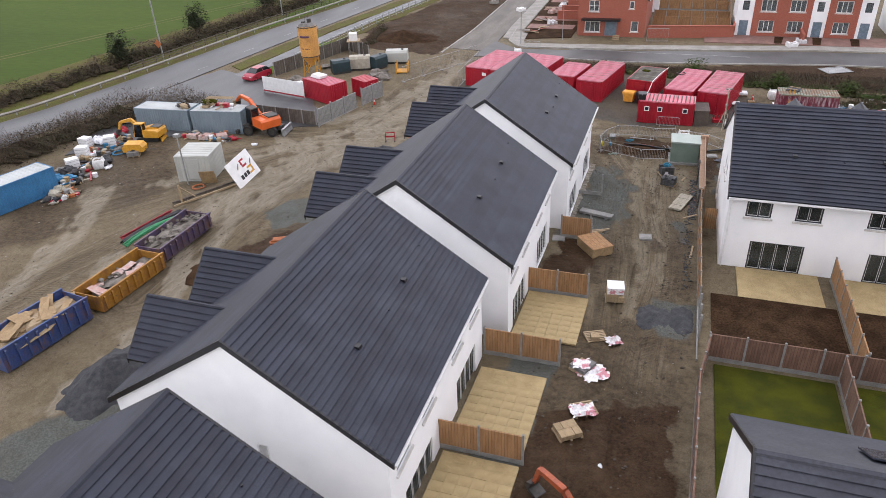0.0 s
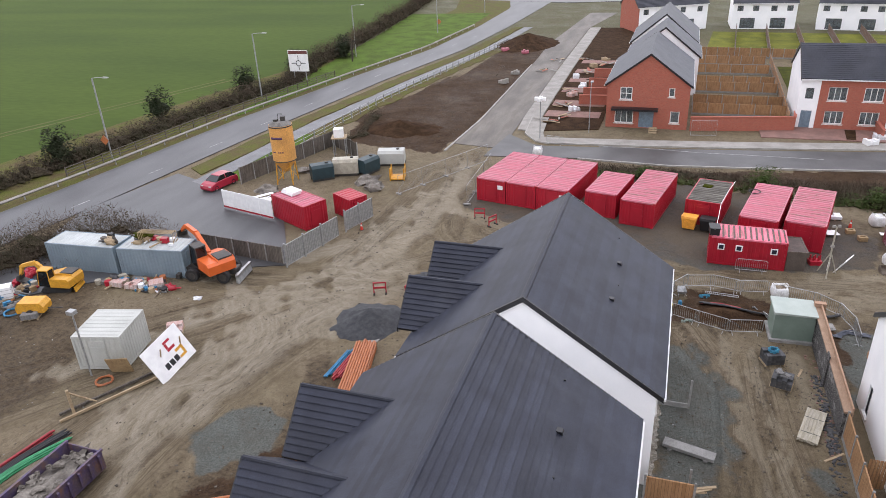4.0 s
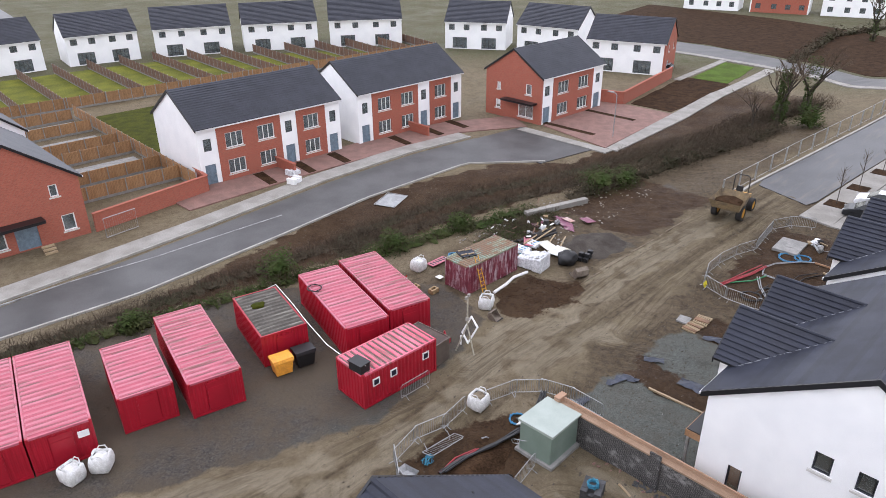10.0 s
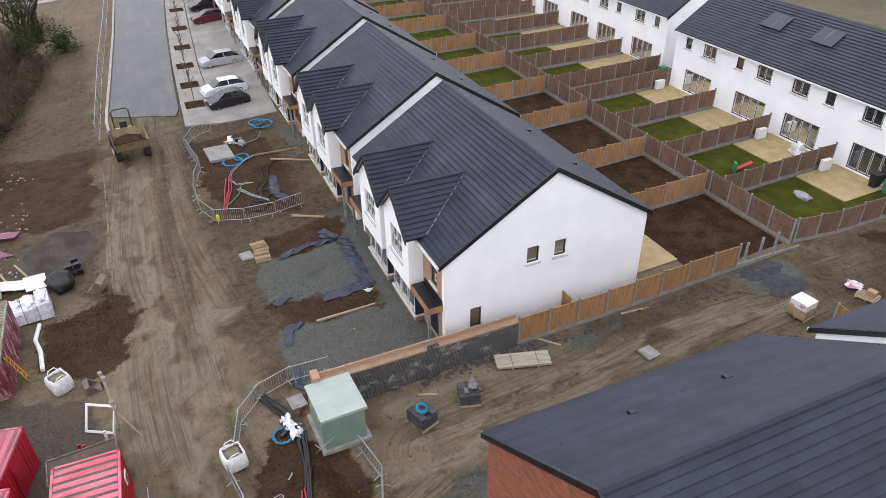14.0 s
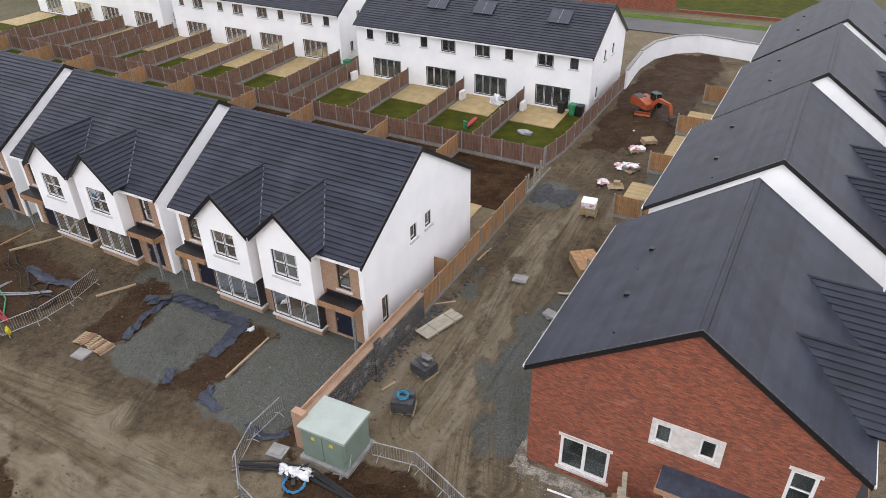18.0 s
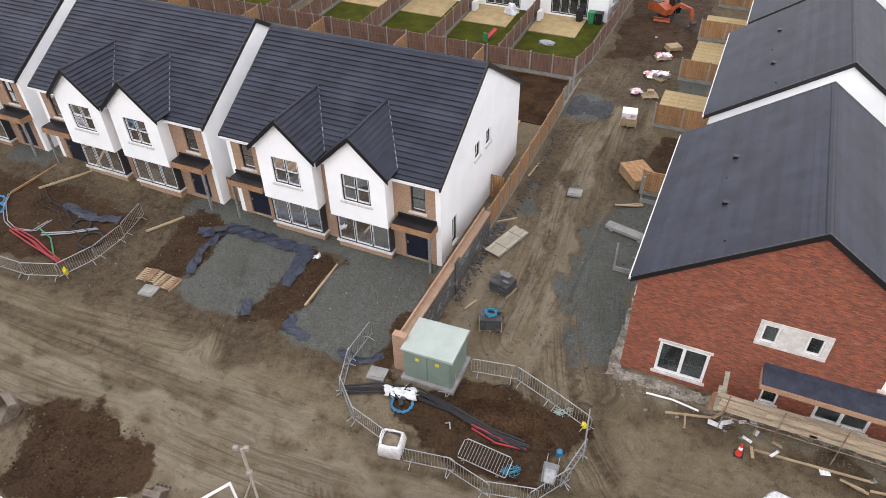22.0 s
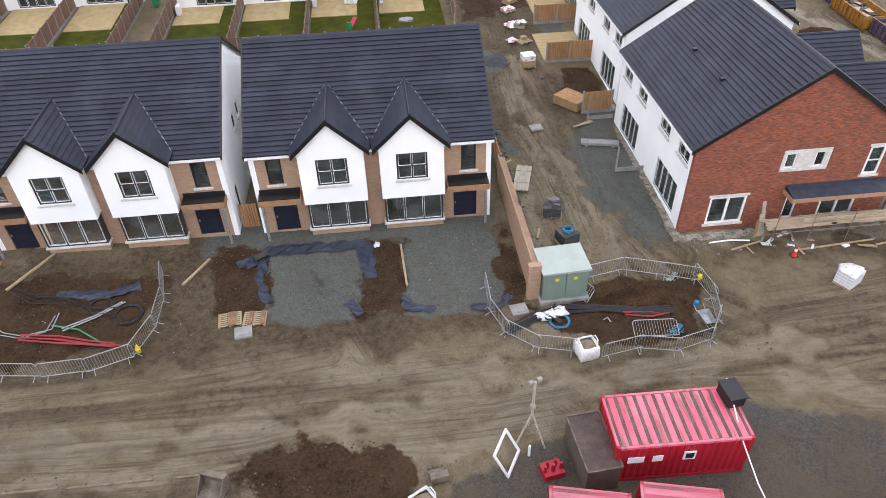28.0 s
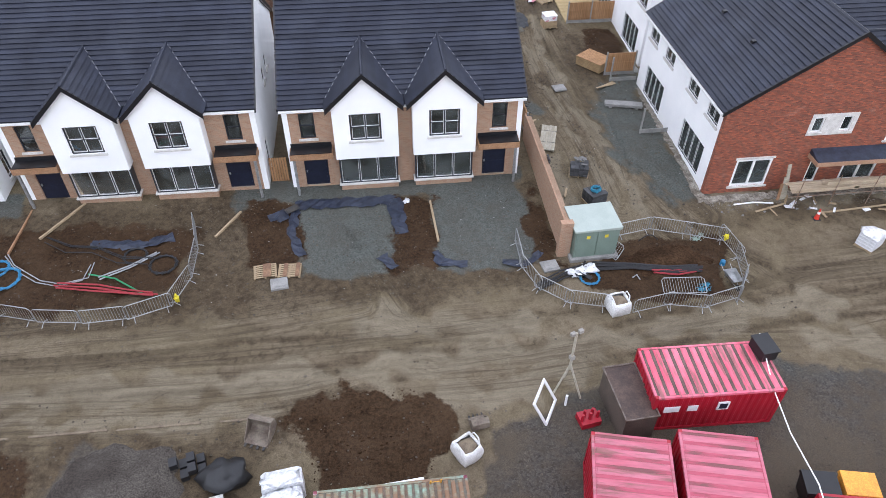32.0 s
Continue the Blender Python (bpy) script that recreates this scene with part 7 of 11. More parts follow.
    bk = Geo().ext([(q[0] - 0.1, q[1] + 0.1), (q[0] + 0.35, q[1] - 0.1), (q[0] + 0.45, q[1] - 0.55), (q[0] - 0.1, q[1] - 0.85), (q[0] - 0.55, q[1] - 0.7), (q[0] + 0.1, q[1] - 0.5)], -0.55, 0.25, "y", m)
    part("bucket", bk, DARK_STEEL, e)
    return e


excavator("orange wheeled excavator beside the blue containers", -41.6, 61.2, 8, ORANGE, 1.0, True, [(0.7, 1.8), (2.6, 3.0), (4.5, 3.1), (5.7, 2.3)], DARK_STEEL, turn=142)
excavator("yellow mini digger at the edge of the yard", -52.2, 55.9, 20, YELLOW, 0.8, False, [(0.9, 1.2), (2.3, 2.7), (3.9, 2.3), (4.3, 1.3)], turn=168)
excavator("orange mini digger with a green-grey cab in the lane", -0.95, 18.5, 90, mat("faded_orange_paint", (0.52, 0.105, 0.028), (0.36, 0.085, 0.035), 1.5, 9, 0.55, 0.1), 0.72, False, [(1.0, 1.2), (2.3, 2.35), (4.3, 2.3), (4.7, 1.0)], mat("grey_green_cab", (0.10, 0.13, 0.12)), turn=54)
bow = thing("towed_bowser", "yellow towed compressor on two wheels", "trailer", -51.0, 52.2, None, 20)
part("body", Geo().ext([(-1.0, 0.35), (1.0, 0.35), (1.05, 0.8), (0.8, 1.15), (-0.8, 1.2), (-1.05, 0.8)], -0.6, 0.6, "y"), YELLOW, bow)
part("drawbar", Geo().tube([(1.0, 0, 0.45), (2.1, 0, 0.4)], 0.05), DARK_STEEL, bow)
for b in (-0.68, 0.68):
    wheel(bow, 0, b, 0.32, 0.18)
dmp = thing("dumper", "yellow site dumper with an empty muddy skip", "dumper", 38.2, 70.5, None, 186)
sk = part("skip", Geo().add([(0.1, -0.95, 1.0), (2.0, -1.05, 0.95), (2.0, 1.05, 0.95), (0.1, 0.95, 1.0), (-0.1, -1.15, 1.85), (2.5, -1.2, 1.7), (2.5, 1.2, 1.7), (-0.1, 1.15, 1.85)], [(0, 1, 2, 3), (0, 4, 5, 1), (1, 5, 6, 2), (2, 6, 7, 3), (3, 7, 4, 0)]), mat("mud_caked_yellow", (0.36, 0.26, 0.14), (0.19, 0.15, 0.105), 1.2, 8, 0.85, 0.2), dmp)
part("load", Geo().lump((1.1, 0, 1.35), (1.0, 0.95, 0.22), 4, 0.3), SOIL, sk)
part("engine_cover", Geo().ext([(-2.0, 0.6), (-0.2, 0.6), (-0.2, 1.3), (-0.9, 1.45), (-2.0, 1.2)], -0.65, 0.65, "y"), YELLOW, dmp)
part("seat", Geo().box(-0.9, -0.25, 1.46, -0.4, 0.25, 1.6).box(-0.95, -0.25, 1.6, -0.85, 0.25, 2.0), RUBBER, dmp)
part("roll_bar", Geo().tube([(-1.2, -0.6, 1.2), (-1.2, -0.58, 2.7), (-1.2, -0.4, 2.85), (-1.2, 0.4, 2.85), (-1.2, 0.58, 2.7), (-1.2, 0.6, 1.2)], 0.05), DARK_STEEL, dmp)
for a, r in ((1.1, 0.62), (-1.3, 0.55)):
    for b in (-0.95, 0.95):
        wheel(dmp, a, b, r, 0.42, rim_mat=YELLOW)
dmp.matrix_basis = dmp.matrix_basis @ Matrix.Scale(1.18, 4)

# ---- skips ----
def skip_box(label, x, y, rz, colour, L=5.9, W=2.3, h=1.25):
    s = thing("skip", label, "skip", x, y, None, rz, "waste skips")
    l, w = L / 2, W / 2
    t = 0.06
    g = Geo().box(-w, -l, 0.12, w, l, 0.2)
    for k in (-1, 1):
        g.box(k * w - (t if k > 0 else 0), -l, 0.2, k * w + (t if k < 0 else 0), l, h)
        g.box(-w + t, k * l - (t if k > 0 else 0), 0.2, w - t, k * l + (t if k < 0 else 0), h)
    part("body", g, colour, s)
    for k in (-1, 1):
        part("rim", Geo().box(k * w - 0.07, -l - 0.05, h, k * w + 0.07, l + 0.05, h + 0.12), colour, s)
        n = 9
        for i in range(n):
            yy = -l + 0.3 + (L - 0.6) * i / (n - 1)
            part("rib", Geo().ext([(k * w, 0.2), (k * (w + 0.14), 0.3), (k * (w + 0.14), h - 0.1), (k * w, h)], yy - 0.06, yy + 0.06, "y"), colour, s)
    return s


RUBBLE = mat("grey_rubble", (0.26, 0.235, 0.20), (0.10, 0.085, 0.07), 1.2, 9, 0.9, 0.5)


def heap(parent, x0, x1, y0, y1, z, n, seed, material, sz=0.25):
    r = random.Random(seed)
    for i in range(n):
        a = r.uniform(0.4, 1.0) * sz
        part("rubble_piece", Geo().lump((r.uniform(x0, x1), r.uniform(y0, y1), z + r.uniform(0, 0.25)), (a * r.uniform(0.7, 1.6), a, a * 0.7), i + seed, 0.5, 5, 7), material, parent)


def boards(parent, seed, n, x0, x1, y0, y1, z, material, L=(1.2, 2.6), w=(0.1, 0.5), tilt=12, rot=(0, 180)):
    r = random.Random(seed)
    for i in range(n):
        l, ww = r.uniform(*L) / 2, r.uniform(*w) / 2
        m = Matrix.Translation((r.uniform(x0, x1), r.uniform(y0, y1), z + 0.04 * i)) @ pose(0, 0, 0, r.uniform(-tilt, tilt), r.uniform(-tilt, tilt), r.uniform(*rot))
        part("board", Geo().box(-l, -ww, -0.02, l, ww, 0.02, m), material, parent)


PURPLE = streaks(mat("purple_skip_paint", (0.085, 0.06, 0.14), (0.13, 0.09, 0.10), 2, 10, 0.6, 0.1), (0.16, 0.075, 0.04), (1.5, 1.5, 0.6), 1.3, 0.53, 0.68, 0.8)
OCHRE = streaks(mat("ochre_skip_paint", (0.46, 0.22, 0.025), (0.36, 0.16, 0.03), 2, 10, 0.6, 0.1), (0.16, 0.075, 0.04), (1.5, 1.5, 0.6), 1.3, 0.53, 0.68, 0.8)
SKIP_BLUE = streaks(mat("blue_skip_paint", (0.045, 0.085, 0.26), (0.06, 0.09, 0.20), 2, 10, 0.5, 0.1), (0.16, 0.075, 0.04), (1.5, 1.5, 0.6), 1.3, 0.53, 0.68, 0.8)
PLY = mat("plywood_sheet", (0.42, 0.29, 0.15), (0.33, 0.22, 0.11), 2, 14, 0.8, 0.1)
PINKBOARD = mat("pink_insulation_board", (0.55, 0.30, 0.25), (0.62, 0.52, 0.48), 2, 14, 0.8, 0.1)
s1 = skip_box("purple roll-on skip full of rubble and cables", -35.0, 37.4, -1, PURPLE)
part("fill", Geo().lump((0, 0, 0.85), (1.1, 2.85, 0.35), 5, 0.4), RUBBLE, s1)
heap(s1, -0.9, 0.9, -2.6, 2.6, 1.05, 40, 11, RUBBLE)
s2 = skip_box("ochre roll-on skip part filled with waste boards", -34.7, 31.1, -3, OCHRE)
part("fill", Geo().lump((0, 0, 0.6), (1.1, 2.85, 0.25), 6, 0.4), RUBBLE, s2)
heap(s2, -0.9, 0.9, -2.6, 2.6, 0.75, 22, 12, RUBBLE)
boards(s2, 5, 10, -0.7, 0.7, -2.2, 1.8, 0.8, PINKBOARD, (0.5, 1.2), (0.4, 0.8))
s3 = skip_box("deep blue roll-on skip heaped with timber and plywood", -35.6, 24.6, -8, SKIP_BLUE, 6.0, 2.4, 1.65)
part("fill", Geo().lump((0, 0, 1.2), (1.15, 2.9, 0.35), 7, 0.4), TIMBER, s3)
boards(s3, 6, 14, -0.7, 0.7, -2.2, 2.2, 1.35, PLY, (1.2, 2.4), (0.2, 0.9), 14)
PIPE_RED = mat("red_duct", (0.40, 0.03, 0.04), None, 3, 30, 0.5, 0.0)
PIPE_GREEN = mat("green_duct", (0.03, 0.30, 0.12), None, 3, 30, 0.5, 0.0)
PIPE_ORANGE = mat("orange_drain_pipe", (0.50, 0.165, 0.055), (0.42, 0.13, 0.045), 3, 30, 0.5, 0.0)
PIPE_BLUE = mat("blue_water_pipe", (0.03, 0.24, 0.45), None, 3, 30, 0.5, 0.0)
PIPE_BLACK = mat("black_duct", (0.015, 0.015, 0.017), None, 3, 30, 0.5, 0.0)
PIPE_GREY = mat("grey_conduit", (0.38, 0.39, 0.40), None, 3, 30, 0.5, 0.0)


def pipes(label, x, y, rz, material, n, L, r, seed=0, layers=3, bow=0.0, name="pipe_stack", jit=0.25):
    p = thing(name, label, "pipes", x, y, None, rz, "pipes on the ground")
    rr = random.Random(seed)
    for i in range(n):
        row, col = i // max(1, n // layers), i % max(1, n // layers)
        yy, zz = (col - n / layers / 2) * 2.05 * r + (row % 2) * r, r + row * 1.75 * r
        o = rr.uniform(-jit, jit)
        pts = [(-L / 2 + o + L * k / 6, yy + bow * math.sin(3.14 * k / 6) + rr.uniform(-0.01, 0.01), zz) for k in range(7)]
        part("pipe", Geo().tube(pts, r, 7), material, p)
    return p


pipes("loose green ducts lying beside the skip", -38.1, 38.8, 78, PIPE_GREEN, 8, 5.5, 0.055, 1, 2, 0.5)
pipes("loose black ducts lying beside the skip", -38.7, 39.1, 79, PIPE_BLACK, 8, 5.8, 0.055, 2, 2, 0.3)
pipes("red duct lengths lying beside the skip", -39.4, 39.4, 80, PIPE_RED, 5, 5.0, 0.055, 3, 2)
pipes("orange drain pipes stacked in front of the houses", -24.4, 51.5, 102, PIPE_ORANGE, 32, 5.8, 0.08, 4, 4)
pipes("red duct lengths beside the drain pipes", -25.4, 52.2, 86, PIPE_RED, 8, 3.0, 0.07, 5, 2)
pipes("blue pipe lengths beside the drain pipes", -26.0, 52.2, 86, PIPE_BLUE, 4, 3.0, 0.06, 6, 2)
pipes("orange drain pipes on a trestle beside the houses", -26.3, 39.7, 27, PIPE_ORANGE, 16, 2.8, 0.09, 7, 3)
pipes("orange drain pipes beside the terrace", -23.6, 43.6, 58, PIPE_ORANGE, 18, 3.0, 0.08, 8, 3, jit=0.5)
pipes("red duct lengths by the blue skip", -37.8, 27.0, 60, PIPE_RED, 5, 3.4, 0.06, 9, 2)


# ---- small repeated things ----
def crowd_barrier():
    b = thing("crowd_barrier", "galvanised steel crowd barrier", "barrier", 0, 0, 0, 0, "crowd barriers")
    part("frame", Geo().tube([(-1.1, 0, 0.18), (-1.13, 0, 0.3), (-1.13, 0, 0.95), (-1.0, 0, 1.07), (1.0, 0, 1.07), (1.13, 0, 0.95), (1.13, 0, 0.3), (1.1, 0, 0.18), (-1.1, 0, 0.18)], 0.024, 6), GALV, b)
    me = Geo().tube([(0, 0, 0.18), (0, 0, 1.07)], 0.010, 4).mesh("bar", GALV)
    for k in range(15):
        part("bar", me, None, b).location.x = -0.98 + 0.14 * k
    for x in (-0.8, 0.8):
        part("foot", Geo().tube([(x, -0.32, 0.03), (x, 0, 0.18), (x, 0.32, 0.03)], 0.02, 5), GALV, b)
    return b


BAR = crowd_barrier()
RING = [(5.4, 62.6), (5.45, 64.8), (4.9, 66.4), (3.6, 67.6), (1.8, 68.1)]
RING2 = [(0.3, 68.6), (-1.4, 68.3), (-3.2, 68.7), (-5.2, 68.2), (-6.0, 67.0), (-6.4, 65.2), (-6.2, 63.9), (-4.4, 63.2), (-2.4, 62.5), (-0.3, 62.9)]
RING3 = [(32.2, 65.6), (29.9, 66.3), (27.7, 66.6), (25.5, 66.5), (23.6, 65.8), (22.9, 63.8), (22.9, 61.6), (23.4, 59.4)]
RING4 = [(32.2, 65.6), (34.4, 65.9), (36.8, 66.2), (38.6, 65.4), (39.6, 63.8)]
first = True
for ring in (RING, RING2, RING3, RING4, [(-21.6, 101), (-19.6, 100.6)]):
    for a, b in zip(ring, ring[1:]):
        mx, my = (a[0] + b[0]) / 2, (a[1] + b[1]) / 2
        m = pose(mx, my, gz(mx, my), 0, 0, math.degrees(math.atan2(b[1] - a[1], b[0] - a[0])))
        if first:
            BAR.matrix_basis = m
            first = False
        else:
            copy_thing(BAR, m)
for x, y, rz, lean in ((-2.6, 67.8, -4, 70), (-0.4, 71.9, 0, 0), (0.9, 63.9, -60, 35)):
    copy_thing(BAR, pose(x, y, gz(x, y) + (0.12 if lean > 50 else 0), lean, 0, rz))
TAPE = mat("yellow_tie", (0.65, 0.55, 0.03))
solid("tie", Geo().lump((0, 0, 0.5), (0.12, 0.12, 0.25), 1, 0.4), TAPE, "yellow plastic tie on the barrier", "tie", 23.3, 65.6)
solid("tie", Geo().lump((0, 0, 0.7), (0.12, 0.12, 0.2), 2, 0.4), TAPE, "yellow plastic tie on the barrier", "tie", -6.1, 64.2)


def tonne_bag(label, x, y, rz=0, full=0.8, s=1.0, fill=None, cloth=None):
    b = thing("bulk_bag", label, "bulk bag", x, y, None, rz, "bulk bags")
    g = Geo()
    n, rings = 16, [(0, 0.42), (0.1, 0.48), (0.4, 0.52), (0.7, 0.5), (0.92, 0.46), (0.95, 0.40), (0.8, 0.38)]
    vs = []
    r = random.Random(x * 3 + y)
    for z, q in rings:
        for k in range(n):
            a = 6.2832 * k / n
            sq = q / max(abs(math.cos(a)), abs(math.sin(a))) * 0.82 + q * 0.18
            w = 1 + r.uniform(-0.05, 0.05)
            vs.append((sq * w * math.cos(a) * s, sq * w * math.sin(a) * s, z * s * (1 + r.uniform(-0.05, 0.05))))
    g.add(vs, [list(range(n))[::-1]] + [(i * n + k, i * n + (k + 1) % n, (i + 1) * n + (k + 1) % n, (i + 1) * n + k) for i in range(len(rings) - 1) for k in range(n)])
    part("bag", g, cloth or BAG, b, smoothed=True)
    part("fill", Geo().lump((0, 0, 0.72 * s), (0.42 * s, 0.42 * s, 0.16 * s), 3, 0.3), fill or SAND, b)
    for sx in (-1, 1):
        part("lifting_loop", Geo().tube([(sx * 0.38 * s, -0.3 * s, 0.9 * s), (sx * 0.45 * s, -0.15 * s, 1.15 * s), (sx * 0.45 * s, 0.15 * s, 1.12 * s), (sx * 0.38 * s, 0.3 * s, 0.9 * s)], 0.03, 5), cloth or BAG, b)
    return b


BAG = mat("white_woven_bag", (0.70, 0.70, 0.69), (0.55, 0.55, 0.53), 3, 20, 0.8, 0.2)
SAND = mat("damp_sand", (0.24, 0.19, 0.13), (0.17, 0.13, 0.09), 3, 20, 0.95, 0.3)
for x, y, rz in ((1.25, 68.3, 10), (9.9, 75.6, 30), (-17.6, 78.9, 20), (-16.2, 78.7, 50), (-21.9, 96.6, 0), (-52.0, 48.2, 30), (10.4, 83.4, 10)):
    tonne_bag("white bulk bag of sand" if y < 78 else "white bulk bag standing on the ground", x, y, rz, fill=SAND if y < 78 else BAG)

PALLET_CACHE = {}


def pallet(label, x, y, rz, load=None, lh=0.6, wrap=None, lw=1.0, ll=1.1, n=(4, 3, 4), z=None, lift=0.0):
    p = thing("pallet", label, "pallet", x, y, z if z is not None else None, rz, "pallets")
    if "b" not in PALLET_CACHE:
        PALLET_CACHE["b"] = Geo().box(-0.6, -0.045, 0, 0.6, 0.045, 0.022).mesh("slat", TIMBER)
        PALLET_CACHE["r"] = Geo().box(-0.05, -0.5, 0, 0.05, 0.5, 0.1).mesh("bearer", TIMBER)
    for k in range(7):
        part("slat", PALLET_CACHE["b"], None, p).location = (0, -0.45 + 0.15 * k, 0.102)
    for k in range(3):
        part("bearer", PALLET_CACHE["r"], None, p).location = (-0.55 + 0.55 * k, 0, 0)
    if load:
        nx, ny, nz = n
        sx, sy, sz = ll / nx, lw / ny, lh / nz
        me = Geo().box(-sx / 2 + 0.006, -sy / 2 + 0.006, 0, sx / 2 - 0.006, sy / 2 - 0.006, sz - 0.006).mesh("block", load)
        r = random.Random(x * 5 + y)
        for i in range(nx):
            for j in range(ny):
                for k in range(nz):
                    if k == nz - 1 and r.random() < 0.25:
                        continue
                    if 0 < i < nx - 1 and 0 < j < ny - 1 and k < nz - 1:
                        continue
                    part("block", me, None, p).location = ((i + 0.5) * sx - ll / 2 + r.uniform(-0.01, 0.01), (j + 0.5) * sy - lw / 2 + r.uniform(-0.01, 0.01), 0.126 + k * sz)
    if wrap:
        part("wrap", Geo().lump((0, 0, 0.13 + lh * 1.02), (ll * 0.56, lw * 0.56, 0.14), int(x * 7), 0.3), wrap, p, smoothed=True)
    return p


DARK_BLOCK = mat("dark_roof_tile_stack", (0.05, 0.052, 0.058), (0.09, 0.09, 0.09), 2, 14, 0.7, 0.2, rand=0.3)
GREY_BLOCK = mat("grey_concrete_block", (0.26, 0.255, 0.245), (0.19, 0.185, 0.175), 2, 14, 0.9, 0.2, rand=0.15)
STONE_BLOCK = mat("sandstone_block", (0.42, 0.31, 0.18), (0.34, 0.245, 0.14), 2, 14, 0.9, 0.2, rand=0.15)
PLASTIC = mat("white_plastic_wrap", (0.72, 0.73, 0.74), (0.55, 0.56, 0.58), 3, 9, 0.3, 0.3)
BLUE_NET = mat("bright_blue_rope", (0.05, 0.33, 0.46), (0.03, 0.20, 0.32), 8, 40, 0.7, 0.3)
pallet("pallet of dark blocks topped with blue rope", 0.05, 59.6, 20, DARK_BLOCK, 0.7)
rope = thing("rope_heap", "tangled turquoise rope on a block pallet", "rope", 0.05, 59.6, gz(0.05, 59.6) + 0.83, 0)
for k in range(5):
    part("rope_coil", Geo().tube([((0.26 + 0.06 * math.sin(1.7 * i + k)) * math.cos(0.5 * i + k), (0.24 + 0.07 * math.cos(2.3 * i)) * math.sin(0.5 * i + k), 0.03 + 0.035 * k + 0.03 * math.sin(1.3 * i)) for i in range(26)], 0.022, 5), BLUE_NET, rope)
pallet("pallet of dark and grey blocks", 0.35, 57.0, -15, DARK_BLOCK, 0.6)
boards(thing("block_offcuts", "broken grey blocks lying on the stack", "blocks", 0.35, 57.0, 0.75), 9, 6, -0.3, 0.3, -0.3, 0.3, 0.0, GREY_BLOCK, (0.3, 0.45), (0.2, 0.25), 20)
PRINTED = streaks(mat("printed_white_wrap", (0.74, 0.73, 0.73), (0.58, 0.57, 0.58), 2.5, 9, 0.4, 0.3), (0.46, 0.06, 0.10), (1, 1, 1), 2.4, 0.53, 0.57, 0.75)
bp_ = pallet("pallet of pale blocks with a wrapped white board stack on it", -2.05, 37.6, 8, STONE_BLOCK, 0.55, n=(3, 3, 3))
part("board_stack", Geo().box(-0.5, -0.46, 0.66, 0.5, 0.46, 1.08), PRINTED, bp_, "white board stack in red printed wrap")
part("top_board", Geo().box(-0.52, -0.48, 1.082, 0.52, 0.48, 1.11), PLAIN_WHITE, bp_)


def torn_wrap(label, x, y, rz, w, d, h, seed, z=None):
    """A crumpled sheet thrown flat, with raised folds and a ragged edge."""
    r, g, n = random.Random(seed), Geo(), 9
    vs = []
    for i in range(n):
        for j in range(n):
            u, v = i / (n - 1) * 2 - 1, j / (n - 1) * 2 - 1
            k = max(abs(u), abs(v))
            vs.append((w / 2 * u * (1 + 0.22 * r.uniform(-1, 1) * k), d / 2 * v * (1 + 0.22 * r.uniform(-1, 1) * k), 0.03 + h * (1 - 0.75 * k) * r.uniform(0.25, 1.0)))
    g.add(vs, [(i * n + j, (i + 1) * n + j, (i + 1) * n + j + 1, i * n + j + 1) for i in range(n - 1) for j in range(n - 1)])
    return solid("torn_wrap", g, PRINTED, label, "plastic wrap", x, y, z, rz)
pallet("timber pallet with one sandstone block in the lane", -2.65, 33.1, 25)
solid("block", Geo().box(-0.24, -0.2, 0, 0.24, 0.2, 0.24), STONE_BLOCK, "single square sandstone block on a timber pallet", "block", -2.65, 32.8, gz(-2.65, 32.8) + 0.13, 15)
torn_wrap("red and white printed wrap thrown on the ground", -1.6, 32.9, 30, 0.9, 0.75, 0.5, 3)
pallet("pallet of sandstone flags in the lane", -2.9, 24.7, 35, STONE_BLOCK, 0.25, n=(3, 2, 2))
pallet("low pallet of grey flags under torn wrap in the lane", -2.95, 30.0, 62, GREY_BLOCK, 0.22, n=(3, 2, 1))
torn_wrap("torn red and white wrap over a pallet", -2.3, 29.6, 40, 1.5, 1.1, 0.3, 4)
torn_wrap("torn red and white wrap over a pallet", -3.0, 29.9, 15, 0.9, 0.8, 0.16, 5, gz(-3.0, 29.9) + 0.34)
pallet("pallet with torn wrapping in the lane", -2.4, 26.6, 30)
torn_wrap("torn white wrapping over a pallet", -2.4, 26.4, 25, 1.2, 0.9, 0.4, 6, gz(-2.4, 26.4) + 0.1)
WORN_PALLET = mat("reddish_worn_pallet", (0.30, 0.17, 0.095), (0.20, 0.115, 0.07), 1.5, 12, 0.85, 0.1)
pallet("timber pallet lying by the stone pad", 19.15, 63.6, 6, WORN_PALLET, 0.06, n=(5, 1, 1))
pallet("timber pallet lying by the stone pad", 17.85, 63.65, -3, WORN_PALLET, 0.06, n=(5, 1, 1))
pallet("timber pallet with paper bags", 7.2, 84.2, 5, PLASTIC, 0.25, n=(2, 2, 1))
pallet("pallet of white blocks by the brick gable", -14.2, 65.0, 30, PLASTIC, 0.8, PLASTIC)
pallet("pallet of dark blocks beside the terrace", -19.9, 66.4, 35, DARK_BLOCK, 0.8)
pallet("timber-topped pallet beside the terrace", -18.2, 67.0, 30, TIMBER, 0.5, n=(1, 6, 4))
for x, y, rz in ((-50.8, 51.6, 30), (-46.6, 57.6, 10), (-44.9, 58.2, 40), (-48.0, 57.6, 0), (-54.6, 46.2, 20), (-39.0, 52.8, 30)):
    pallet("pallet of mixed site materials", x, y, rz, GREY_BLOCK if x < -50 else PINKBOARD, 0.4, n=(3, 2, 2))
